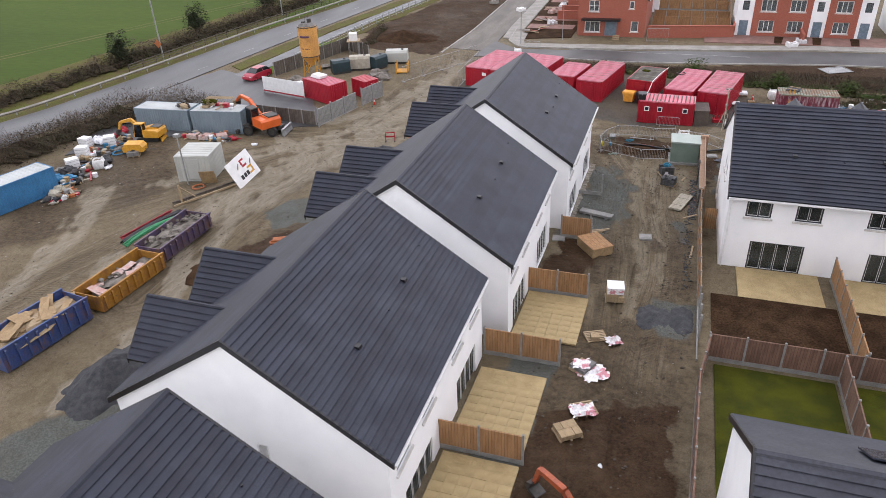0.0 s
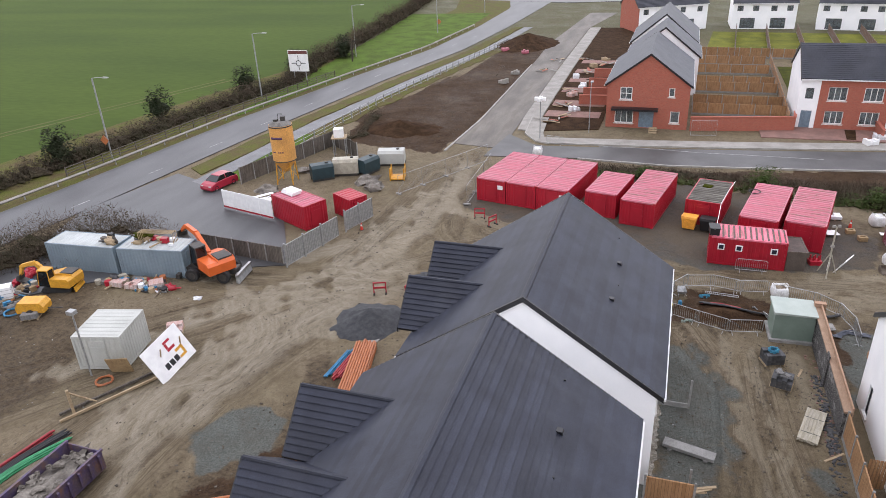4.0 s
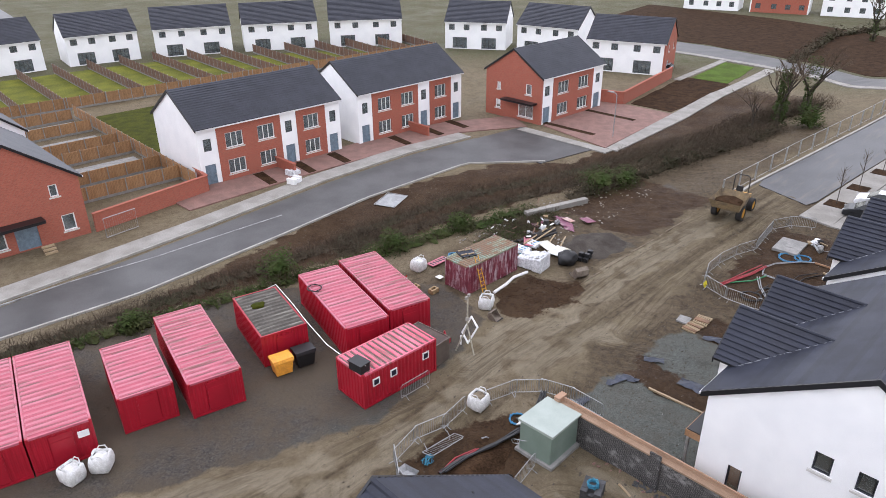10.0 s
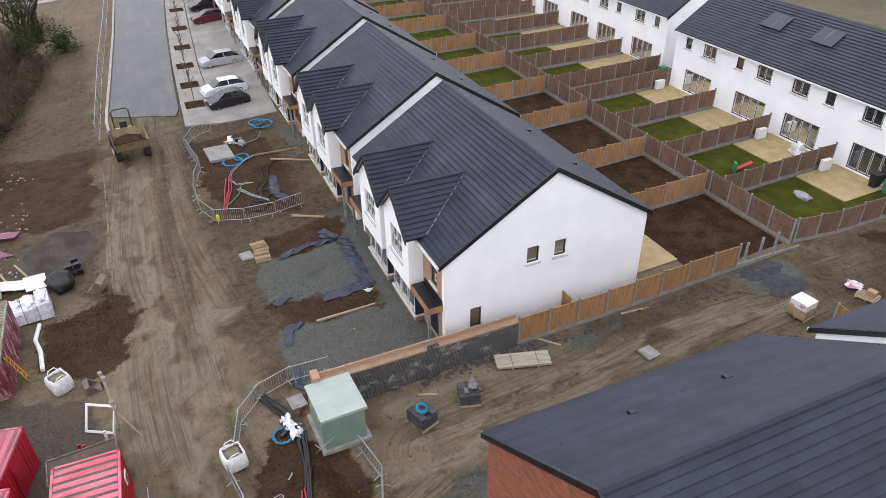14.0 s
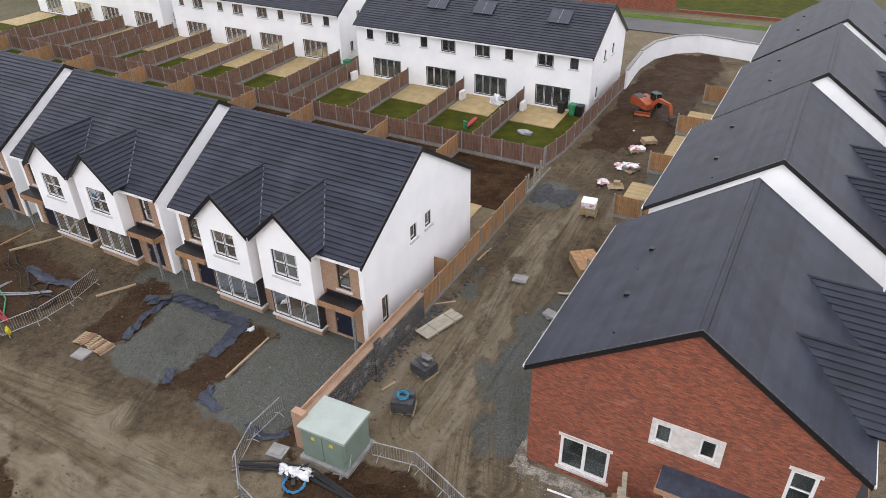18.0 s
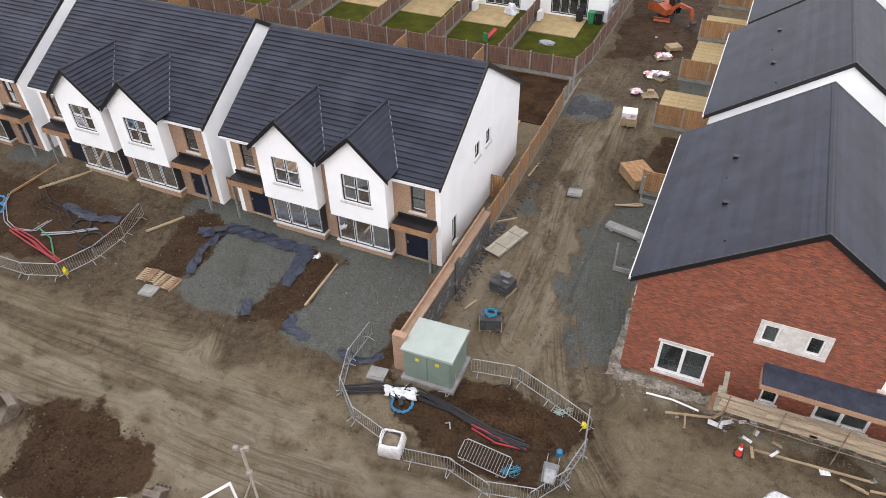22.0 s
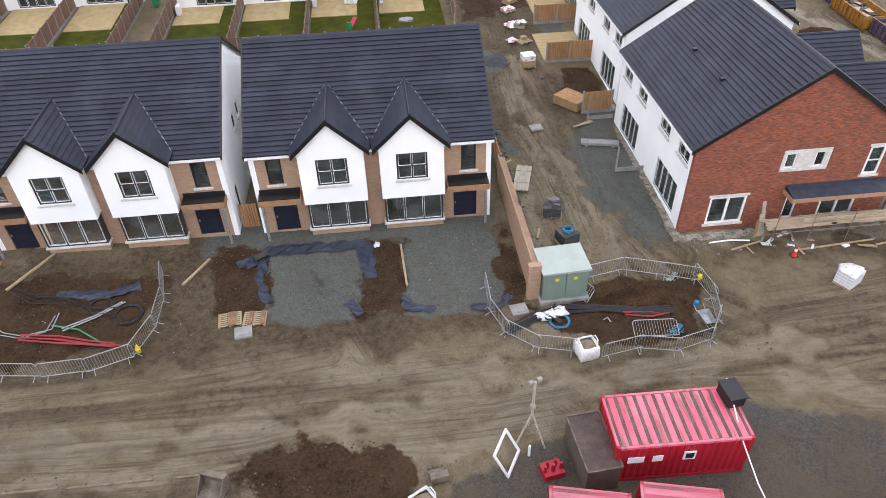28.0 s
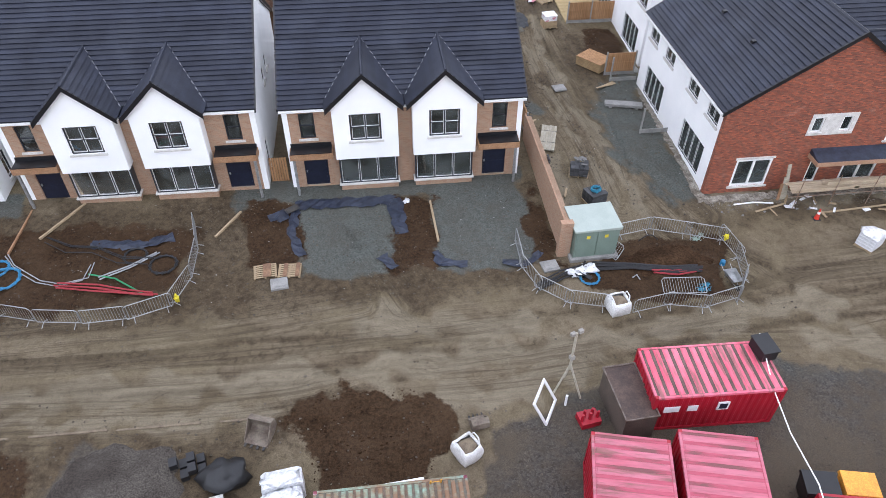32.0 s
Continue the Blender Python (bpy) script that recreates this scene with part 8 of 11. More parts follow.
for x, y, s in ((-1.2, 23.0, 0.22), (11.2, 58.5, 0.35), (-40.4, 57.3, 0.4), (-51.2, 48.4, 0.6)):
    solid("plastic_sheet", Geo().lump((0, 0, 0.12 * s), (0.8 * s, 0.5 * s, 0.28 * s), int(x * 9 + y), 0.6, 8, 14, floor=0.0), PLASTIC, "crumpled white plastic wrapping on the ground", "plastic wrap", x, y, rz=x * 40, smoothed=True)
for x, y, lb in ((-4.3, 46.9, "loose timber lengths on the ground"),):
    t = thing("timber_pile", lb, "timber", x, y, None, 20)
    boards(t, int(x * 10), 3, -0.3, 0.3, -0.2, 0.2, 0.06, TIMBER, (1.2, 1.7), (0.12, 0.25), 3, (-20, 20))
PALE_PLANK = mat("pale_grey_plank", (0.50, 0.46, 0.37), (0.39, 0.35, 0.26), 1.4, 16, 0.85, 0.1, rand=0.12, stretch=(1, 6, 6))
pls = thing("plank_stack", "strapped stack of pale planks on bearers in the lane", "planks", 1.47, 53.3, None, 73)
for k in range(6):
    for q in range(3):
        part("plank", Geo().box(-1.4 - 0.03 * ((k * 5 + q) % 3), -0.5 + 0.167 * k, 0.1 + 0.05 * q, 1.38 + 0.04 * ((k * 3 + q) % 3), -0.342 + 0.167 * k, 0.148 + 0.05 * q), PALE_PLANK, pls)
for a in (-0.75, 0.6):
    part("bearer", Geo().box(a - 0.05, -0.52, 0, a + 0.05, 0.52, 0.098), TIMBER, pls)
    part("strap", Geo().box(a - 0.015, -0.505, 0.25, a + 0.015, 0.505, 0.256), PIPE_BLACK, pls)
for x, y, L, rz in ((2.25, 51.2, 1.3, 40), (2.45, 45.4, 1.8, 85), (1.55, 58.7, 0.9, 70)):
    solid("timber_offcut", Geo().box(-L / 2, -0.06, 0, L / 2, 0.06, 0.07), TIMBER, "timber offcut lying at the fence foot", "timber", x, y, rz=rz)
cr = thing("timber_crate", "large pale timber crate lying in the lane", "crate", -4.15, 44.0, None, 128)
part("box", Geo().box(-1.1, -0.8, 0.05, 1.1, 0.8, 0.72), PLY, cr)
for k in range(5):
    part("plank", Geo().box(-1.12, -0.82 + 0.33 * k, 0.722, 1.12, -0.82 + 0.33 * k + 0.31, 0.75), NEW_FENCE, cr)
solid("concrete_slab", Geo().box(-1.3, -0.3, 0.1, 1.3, 0.3, 0.28).box(-1.0, -0.35, 0, -0.8, 0.35, 0.1).box(0.8, -0.35, 0, 1.0, 0.35, 0.1), CONCRETE, "pale concrete slab on bearers beside the house", "slab", -4.75, 49.7, rz=-14)
sc = thing("post_frame", "grey concrete posts and boards for an unbuilt fence", "fence", -6.75, 46.2, None, 0)
for k in range(2):
    part("post", Geo().box(1.9, k * 7.0, 0, 2.0, k * 7.0 + 0.1, 1.9), CONCRETE, sc)
    part("gravel_board", Geo().box(0, k * 7.0 + 0.02, 0, 1.9, k * 7.0 + 0.08, 0.3), CONCRETE, sc)


def barrow(x, y, rz, colour):
    b = thing("wheelbarrow", "metal wheelbarrow standing in the mud", "wheelbarrow", x, y, None, rz)
    part("tray", Geo().add([(-0.35, -0.3, 0.35), (0.4, -0.22, 0.3), (0.4, 0.22, 0.3), (-0.35, 0.3, 0.35), (-0.5, -0.4, 0.65), (0.65, -0.32, 0.62), (0.65, 0.32, 0.62), (-0.5, 0.4, 0.65)], [(0, 1, 2, 3), (0, 4, 5, 1), (1, 5, 6, 2), (2, 6, 7, 3), (3, 7, 4, 0)]), colour, b)
    for s in (-1, 1):
        part("handle", Geo().tube([(0.75, s * 0.08, 0.2), (-0.4, s * 0.28, 0.36), (-1.0, s * 0.3, 0.6)], 0.02, 5), GALV, b)
        part("leg", Geo().tube([(-0.3, s * 0.27, 0.35), (-0.35, s * 0.25, 0.0)], 0.02, 5), GALV, b)
    wheel(b, 0.75, 0, 0.19, 0.09)
    return b


barrow(-5.4, 66.9, 95, GALV).scale = (0.85, 0.85, 0.85)


def cone_marker(x, y):
    c = thing("traffic_cone", "orange-red traffic cone with a white band", "cone", x, y, None, 0, "traffic cones")
    part("base", Geo().box(-0.2, -0.2, 0, 0.2, 0.2, 0.04), RUBBER, c)
    part("body", Geo().cone(0, 0, 0.04, 0.4, 0.15, 0.09).cone(0, 0, 0.55, 0.75, 0.065, 0.03), mat("cone_red", (0.6, 0.04, 0.02)), c)
    part("band", Geo().cone(0, 0, 0.4, 0.55, 0.092, 0.067), PLAIN_WHITE, c)


for x, y in ((-12.5, 62.5), (-33.5, 72.4), (8.2, 82.4)):
    cone_marker(x, y)
for x, y, rz in ((-23.6, 77.4, 10), (-22.0, 76.0, 60), (-27.2, 61.8, 20), (-25.0, 62.2, 80)):
    rb_ = thing("plastic_barrier", "red plastic pedestrian barrier", "barrier", x, y, None, rz, "red barriers")
    part("frame", Geo().box(-0.5, -0.03, 0.1, -0.43, 0.03, 1.0).box(0.43, -0.03, 0.1, 0.5, 0.03, 1.0).box(-0.43, -0.03, 0.9, 0.43, 0.03, 1.0).box(-0.43, -0.03, 0.45, 0.43, 0.03, 0.6), RED_PAINT, rb_)
    for s in (-0.45, 0.45):
        part("foot", Geo().box(s - 0.05, -0.25, 0, s + 0.05, 0.25, 0.1), RUBBER, rb_)


# ---- site entrance and yard ----
silo = thing("mortar_silo", "tall yellow-orange mortar silo on braced legs", "silo", -46.8, 82.4, None, 10)
part("vessel", Geo().cone(0, 0, 2.6, 6.5, 1.25, 1.25, 24).cone(0, 0, 1.3, 2.6, 0.3, 1.25, 24), mat("silo_orange", (0.60, 0.30, 0.075), (0.44, 0.22, 0.06), 0.7, 9, 0.55, 0.05), silo, smoothed=False)
part("dome", Geo().cone(0, 0, 6.5, 6.85, 1.22, 0.75, 24), mat("silo_grey", (0.20, 0.19, 0.17), (0.12, 0.11, 0.10), 2, 12, 0.7, 0.1), silo, "dusty grey domed top")
part("filter", Geo().cone(0.3, 0.2, 6.8, 7.3, 0.28, 0.28, 10).box(-0.6, -0.3, 6.75, -0.2, 0.1, 7.05).tube([(-0.3, 0.4, 6.8), (-0.3, 0.4, 7.5), (0.1, 0.7, 7.4)], 0.05, 5), DARK_STEEL, silo)
part("hoop", Geo().cone(0, 0, 6.35, 6.47, 1.285, 1.285, 24), DARK_STEEL, silo)
part("hoop", Geo().cone(0, 0, 2.6, 2.7, 1.285, 1.285, 24), DARK_STEEL, silo)
PURPLE = mat("purple_mark", (0.10, 0.035, 0.10), (0.07, 0.03, 0.08), 3, 12)
for a0, z0, z1 in ((-2.2, 5.0, 5.5), (0.9, 5.0, 5.5), (-2.2, 3.6, 3.85), (0.9, 3.6, 3.85)):
    pm = Geo()
    for k in range(6):
        a = a0 + 0.17 * k
        b = a + (0.17 if z0 > 4 else 0.12)
        if z0 < 4 and k == 2:
            continue
        pm.tube([(1.255 * math.cos(a), 1.255 * math.sin(a), (z0 + z1) / 2), (1.255 * math.cos(b), 1.255 * math.sin(b), (z0 + z1) / 2)], 0.06 if z0 < 4 else 0.13, 4)
    part("faded_mark", pm, PURPLE, silo, "faded dark purple mark")
for k in range(4):
    a = 0.785 + 1.5708 * k
    part("leg", Geo().tube([(1.05 * math.cos(a), 1.05 * math.sin(a), 2.7), (1.25 * math.cos(a), 1.25 * math.sin(a), 0)], 0.07, 6), YELLOW, silo)
    b = a + 1.5708
    part("brace", Geo().tube([(1.22 * math.cos(a), 1.22 * math.sin(a), 0.3), (1.1 * math.cos(b), 1.1 * math.sin(b), 2.2)], 0.035, 5), YELLOW, silo)
hd = thing("hoarding", "white site hoarding with a red foot stripe on steel stays", "hoarding", -49.3, 74.0, None, math.degrees(math.atan2(-1.6, 6.6)))
for k in range(4):
    part("panel", Geo().box(1.7 * k + 0.01, -0.03, 0.25, 1.7 * k + 1.69, 0.03, 2.1), PLAIN_WHITE, hd)
    part("stripe", Geo().box(1.7 * k + 0.01, -0.036, 0.25, 1.7 * k + 1.69, -0.031, 0.42), RED_PAINT, hd)
    part("stay", Geo().tube([(1.7 * k, 0.05, 1.8), (1.7 * k, -0.0, 0.0)], 0.04, 5), GALV, hd)
for a, b, n in (((-36.5, 64.0), (-34.9, 70.6), 3), ((-34.7, 71.6), (-33.6, 75.4), 2)):
    L = math.dist(a, b)
    gt = thing("site_gate", "galvanised sheeted steel site gate", "gate", a[0], a[1], None, math.degrees(math.atan2(b[1] - a[1], b[0] - a[0])), "site gates")
    for k in range(n):
        w = L / n
        part("gate_frame", Geo().tube([(k * w + 0.05, 0, 0.15), (k * w + 0.05, 0, 2.0), ((k + 1) * w - 0.05, 0, 2.0), ((k + 1) * w - 0.05, 0, 0.15), (k * w + 0.05, 0, 0.15)], 0.04, 5), GALV, gt)
        q = Geo()
        ribbed(q, k * w + 0.1, (k + 1) * w - 0.1, 0, 0.2, 1.95, 0.2, 0.03, 1)
        part("sheet", q, GALV, gt)
        part("post", Geo().box(k * w - 0.06, -0.06, -0.2, k * w + 0.06, 0.06, 2.2), GALV, gt)
DARKF = "grey weathered close-boarded timber fence"
fence(-45.6, 65.2, -37.0, 64.4, DARK_FENCE, DARKF, 1.6, False)
fence(-58.5, 62.8, -50.0, 63.6, DARK_FENCE, DARKF, 1.7, False)
fence(-51.6, 80.6, -49.4, 88.2, DARK_FENCE, DARKF, 1.9, False)
fence(-49.4, 88.2, -47.6, 95.4, DARK_FENCE, DARKF, 1.9, False)
fence(-47.6, 95.4, -42.4, 91.2, DARK_FENCE, DARKF, 1.9, False)
CREAM = mat("cream_tank", (0.52, 0.48, 0.38), None, 2, 20, 0.6, 0.05)
DGREEN = mat("dark_green_tank", (0.02, 0.05, 0.06), None, 2, 20, 0.5, 0.05)


def tank(label, x, y, rz, L, W, H, m, lift=0.3):
    t = thing("generator" if "generator" in label else "storage_tank", label, "tank", x, y, None, rz, "tanks by the silo")
    part("shell", Geo().ext([(-W / 2, lift), (W / 2, lift), (W / 2, lift + H * 0.8), (W * 0.36, lift + H), (-W * 0.36, lift + H), (-W / 2, lift + H * 0.8)], -L / 2, L / 2, "x"), m, t)
    for s in (-1, 1):
        part("skid", Geo().box(-L / 2, s * W * 0.35 - 0.08, 0, L / 2, s * W * 0.35 + 0.08, lift), DARK_STEEL, t)
    part("cap", Geo().cone(L * 0.25, 0, lift + H, lift + H + 0.12, 0.18, 0.18), DARK_STEEL, t)
    return t


tank("dark green fuel tank", -43.4, 84.0, 40, 2.4, 1.5, 1.5, DGREEN)
tank("cream plastic tank on the compound ground", -41.4, 86.0, 20, 2.8, 1.5, 1.6, CREAM)
tank("dark green fuel tank", -39.2, 87.0, 70, 2.4, 1.5, 1.5, DGREEN)
tank("white metal generator cabinet on skids", -37.6, 90.2, 15, 3.0, 1.7, 1.5, WHITE_BOX)
yl = thing("steel_stillage", "yellow steel stillage frame", "stillage", -35.2, 85.9, None, 15)
part("base", Geo().box(-0.8, -0.8, 0.1, 0.8, 0.8, 0.25), YELLOW, yl)
for sx in (-0.75, 0.75):
    for sy in (-0.75, 0.75):
        part("post", Geo().box(sx - 0.06, sy - 0.06, 0, sx + 0.06, sy + 0.06, 1.4), YELLOW, yl)
    part("mesh_side", Geo().box(sx - 0.02, -0.7, 0.3, sx + 0.02, 0.7, 1.2), YELLOW, yl)
stt = thing("raised_tank", "white water tank on a steel tower", "tank", -44.8, 91.6, None, 20)
for sx in (-0.7, 0.7):
    for sy in (-0.7, 0.7):
        part("leg", Geo().tube([(sx, sy, 0), (sx, sy, 2.4)], 0.06, 5), GALV, stt)
part("platform", Geo().box(-0.9, -0.9, 2.4, 0.9, 0.9, 2.5), TIMBER, stt)
part("container", Geo().box(-0.55, -0.55, 2.502, 0.55, 0.55, 3.5), PLAIN_WHITE, stt)
for s, (dx, dy) in enumerate(((-45.8, 86.2), (-43.0, 88.6), (-38.2, 84.4), (-36.6, 82.6), (-47.6, 79.4))):
    solid("rubble_mound", Geo().lump((0, 0, 0.1), (1.3, 1.0, 0.45), s, 0.5, floor=0), RUBBLE, "heap of grey rubble", "heap", dx, dy, rz=40 * s)
hr = thing("mesh_fence", "galvanised mesh site fence panels", "fence", -33.4, 81.5, None, 62)
for k in range(4):
    part("frame", Geo().tube([(3.4 * k, 0, 0.1), (3.4 * k, 0, 2.0), (3.4 * k + 3.3, 0, 2.0), (3.4 * k + 3.3, 0, 0.1), (3.4 * k, 0, 0.1)], 0.025, 5), GALV, hr)
    me = Geo()
    for i in range(1, 22):
        me.box(3.4 * k + 0.15 * i, -0.004, 0.1, 3.4 * k + 0.15 * i + 0.008, 0.004, 2.0)
    tagged(part("mesh_infill", me, GALV, hr), kind="stuff")
    part("foot", Geo().box(3.4 * k - 0.1, -0.35, 0, 3.4 * k + 0.1, 0.35, 0.13), CONCRETE, hr)
# leaning company board: white with a red and amber mark and dark lettering drawn as bars
gb = thing("sign_board", "large white leaning sign board with a red and amber mark", "sign", -35.6, 49.0, None, 82)
lean = pose(0, 0, 0, -24)
part("board", Geo().box(-1.6, -0.03, 0.15, 1.6, 0.03, 2.6, lean @ pose(0, 0, 0, 0, -10, 0)), PLAIN_WHITE, gb)
sgm = lean @ pose(0, 0, 0, 0, -10, 0)
def chevron(cx, cz, m0, s, name):
    part(name, Geo().box(cx - 0.32 * s, -0.045, cz - 0.09, cx + 0.32 * s, -0.032, cz + 0.09, m0).box(cx - 0.32 * s, -0.045, cz + 0.1, cx - 0.14 * s, -0.032, cz + 0.45 * s, m0).box(cx - 0.32 * s, -0.045, cz + 0.46 * s, cx + 0.28 * s, -0.032, cz + 0.62 * s, m0), RED_PAINT if name == "red_mark" else YELLOW, gb)
chevron(0.35, 1.55, sgm, 1.0, "red_mark")
chevron(0.75, 1.2, sgm, -1.0, "amber_mark")
for k in range(3):
    part("lettering_bar", Geo().box(-0.75 + 0.42 * k, -0.045, 0.6, -0.42 + 0.42 * k, -0.032, 1.0, sgm), PIPE_BLACK, gb)
for k, (a, b) in enumerate((((-0.9, 0.8, 0), (-0.8, 1.2, 1.9)), ((0.9, 0.8, 0), (0.8, 1.2, 1.9)))):
    part("prop", Geo().tube([a, (b[0], 0.5, b[2])], 0.05, 5), TIMBER, gb)
tf = thing("fallen_post_and_rail", "long fallen timber frame lying by the store", "timber", -38.0, 45.6, None, 62)
part("rail", Geo().box(-3.2, -0.4, 0.05, 3.4, -0.28, 0.2), TIMBER, tf)
part("rail", Geo().box(-3.0, 0.3, 0.05, 3.0, 0.42, 0.2), DARK_FENCE, tf)
part("post", Geo().box(-2.4, -0.1, 0.0, -2.25, 0.05, 1.7), TIMBER, tf)
part("brace", Geo().tube([(-2.3, 0, 1.5), (-1.0, 0.1, 0.1)], 0.06, 4), TIMBER, tf)
solid("plywood_sheet", Geo().box(-0.7, -0.02, 0, 0.7, 0.02, 1.4, pose(0, 0, 0, 20)), PLY, "plywood sheet leaning on the store", "plywood", -39.2, 47.8, rz=20)
pole = thing("camera_mast", "slim steel security mast with a camera head", "mast", -40.9, 46.9, None, 0)
part("pole", Geo().tube([(0, 0, 0), (0, 0, 4.6)], 0.06, 6), GALV, pole)
part("head", Geo().box(-0.25, -0.2, 4.6, 0.25, 0.2, 4.85), GALV, pole)
# heaps
def mound(name, label, x, y, rx, ry, h, m, seed):
    g = Geo()
    n, rings = 36, 10
    vs = []
    for i in range(rings + 1):
        q = i / rings
        for k in range(n):
            a = 6.2832 * k / n
            w = 1 + 0.22 * noise.noise(Vector((math.cos(a) * 2, math.sin(a) * 2, seed))) + 0.12 * noise.noise(Vector((math.cos(a) * 7, math.sin(a) * 7, seed + q * 3)))
            px, py = x + rx * q * w * math.cos(a), y + ry * q * w * math.sin(a)
            vs.append((px - x, py - y, gz(px, py) - gz(x, y) + h * (1 - q) ** 1.25 * (1 + 0.12 * noise.noise(Vector((px * 0.9, py * 0.9, seed)))) + 0.07 * h * (noise.noise(Vector((px * 3.1, py * 3.1, seed))) if i else 0) - 0.06 * (i == rings)))
    g.add(vs, [(i * n + k, (i + 1) * n + k, (i + 1) * n + (k + 1) % n, i * n + (k + 1) % n) for i in range(rings) for k in range(n)])
    return solid(name, g, m, label, "heap", x, y, smoothed=True)


DARK_GRAVEL = mat("dark_crushed_gravel", (0.030, 0.032, 0.036), (0.055, 0.057, 0.06), 3, 22, 0.9, 0.8, grain=0.45)
PALE_GRAVEL = mat("grey_gravel", (0.098, 0.086, 0.073), (0.060, 0.050, 0.042), 0.7, 16, 0.9, 1.0, grain=0.5, spec=0.1)
mound("gravel_mound", "heap of dark gravel on the yard", -26.2, 57.6, 2.7, 2.9, 1.1, DARK_GRAVEL, 1)
mound("gravel_mound", "broad heap of grey gravel beside the road", 24.2, 75.9, 2.9, 2.4, 0.6, PALE_GRAVEL, 2)
mound("gravel_mound", "heap of dark grey gravel beside the new houses", -28.6, 22.9, 2.3, 3.4, 1.5, DARK_GRAVEL, 3)
mound("gravel_mound", "low heap of dark gravel in the lane", 0.45, 36.2, 1.15, 1.5, 0.32, DARK_GRAVEL, 11)
mound("gravel_mound", "low heap of dark gravel by the lane fence", 2.0, 36.3, 0.8, 1.7, 0.2, DARK_GRAVEL, 12)
mound("topsoil_mound", "heap of dark soil by the new houses", -29.45, 34.89, 2.4, 2.6, 0.7, SOIL, 5)
mound("topsoil_mound", "low mound of trench spoil", -2.6, 65.0, 2.6, 1.3, 0.35, SOIL, 6)
mound("topsoil_mound", "long mound of brown earth", -42, 104, 6, 4, 1.2, SOIL, 7)
mound("topsoil_mound", "mound of earth beside the far road", -38, 168, 7, 9, 2.4, SOIL, 8)
# ---- compound: office fittings, tripod, bins ----
wt = thing("water_tank", "black plastic water tank on the cabin roof", "tank", -3.3, 73.4, 2.02, 6)
part("tank_body", Geo().box(-0.35, -0.5, 0.03, 0.35, 0.5, 0.55), PIPE_BLACK, wt)
part("lid", Geo().box(-0.4, -0.55, 0.552, 0.4, 0.55, 0.62), PIPE_BLACK, wt)
solid("hose", Geo().tube([(-3.3, 72.8, 2.6), (-3.2, 74.0, 2.2), (-3.05, 75.2, 1.85), (-2.85, 77.2, 1.7), (-2.6, 79.6, 2.1), (-1.9, 82.6, 2.15), (-1.2, 85.6, 2.0), (-1.6, 88.0, 0.4)], 0.03, 6), PLAIN_WHITE, "white hose strung between the cabins", "hose", z=0)
for x, y, cm, lb in ((-5.0, 79.2, mat("amber_bin_plastic", (0.80, 0.36, 0.045), (0.68, 0.29, 0.04), 3, 20, 0.5, 0.0), "orange wheeled bin beside the cabin"), (-3.5, 79.0, PIPE_BLACK, "black wheeled bin beside the cabin")):
    b = thing("wheeled_bin", lb, "bin", x, y, None, -12, "bins")
    part("body", Geo().add([(-0.5, -0.4, 0.15), (0.5, -0.4, 0.15), (0.5, 0.4, 0.15), (-0.5, 0.4, 0.15), (-0.62, -0.5, 1.1), (0.62, -0.5, 1.1), (0.62, 0.5, 1.1), (-0.62, 0.5, 1.1)], [(3, 2, 1, 0), (0, 1, 5, 4), (1, 2, 6, 5), (2, 3, 7, 6), (3, 0, 4, 7), (4, 5, 6, 7)]), cm, b)
    part("lid", Geo().ext([(-0.55, 1.102), (0.55, 1.102), (0.5, 1.25), (-0.5, 1.3)], -0.66, 0.66, "x"), cm, b)
    for s in (-0.4, 0.4):
        part("castor", Geo().cone(s, 0.3, 0, 0.16, 0.08, 0.08), RUBBER, b)
tp = thing("lighting_tripod", "tall lighting tripod with twin white floodlights", "work light", 5.0, 72.8, None, 20)
for k in range(3):
    a = 2.0944 * k
    part("leg", Geo().tube([(0.75 * math.cos(a), 0.75 * math.sin(a), 0), (0, 0, 1.9)], 0.05, 5), CREAM, tp)
part("mast", Geo().tube([(0, 0, 1.6), (0, 0, 4.0)], 0.06, 6), CREAM, tp)
for s in (-0.2, 0.2):
    part("floodlight", Geo().box(s - 0.1, -0.07, 3.95, s + 0.1, 0.08, 4.12), PAVING, tp)
part("junction_box", Geo().box(-0.1, -0.1, 2.3, 0.1, 0.1, 2.5), PAVING, tp)
wf = thing("loose_window_frame", "white window frame leaning on a crate", "window frame", 5.9, 73.9, None, 60)
part("frame", Geo().box(-0.75, -0.04, 0, 0.75, 0.04, 0.1, pose(0, 0, 0, 30)).box(-0.75, -0.04, 1.3, 0.75, 0.04, 1.4, pose(0, 0, 0, 30)).box(-0.75, -0.04, 0.1, -0.65, 0.04, 1.3, pose(0, 0, 0, 30)).box(0.65, -0.04, 0.1, 0.75, 0.04, 1.3, pose(0, 0, 0, 30)), PLAIN_WHITE, wf)
part("leg", Geo().box(-0.7, 0.4, 0, -0.6, 0.5, 0.7), PLAIN_WHITE, wf)
rc = thing("gas_bottle_crate", "red crate of gas bottles and extinguishers", "crate", 4.4, 74.5, None, 10)
part("crate", Geo().box(-0.45, -0.35, 0, 0.45, 0.35, 0.35), RED_PAINT, rc)
for k in range(5):
    part("bottle", Geo().cone(-0.35 + 0.18 * k, 0.1 * (-1) ** k, 0.352, 0.75, 0.08, 0.06), RED_PAINT, rc)
ld = thing("ladder", "yellow aluminium ladder leaning on the maroon container", "ladder", 11.5, 77.2, None, 3)
lm = pose(0, 0, 0, -18)
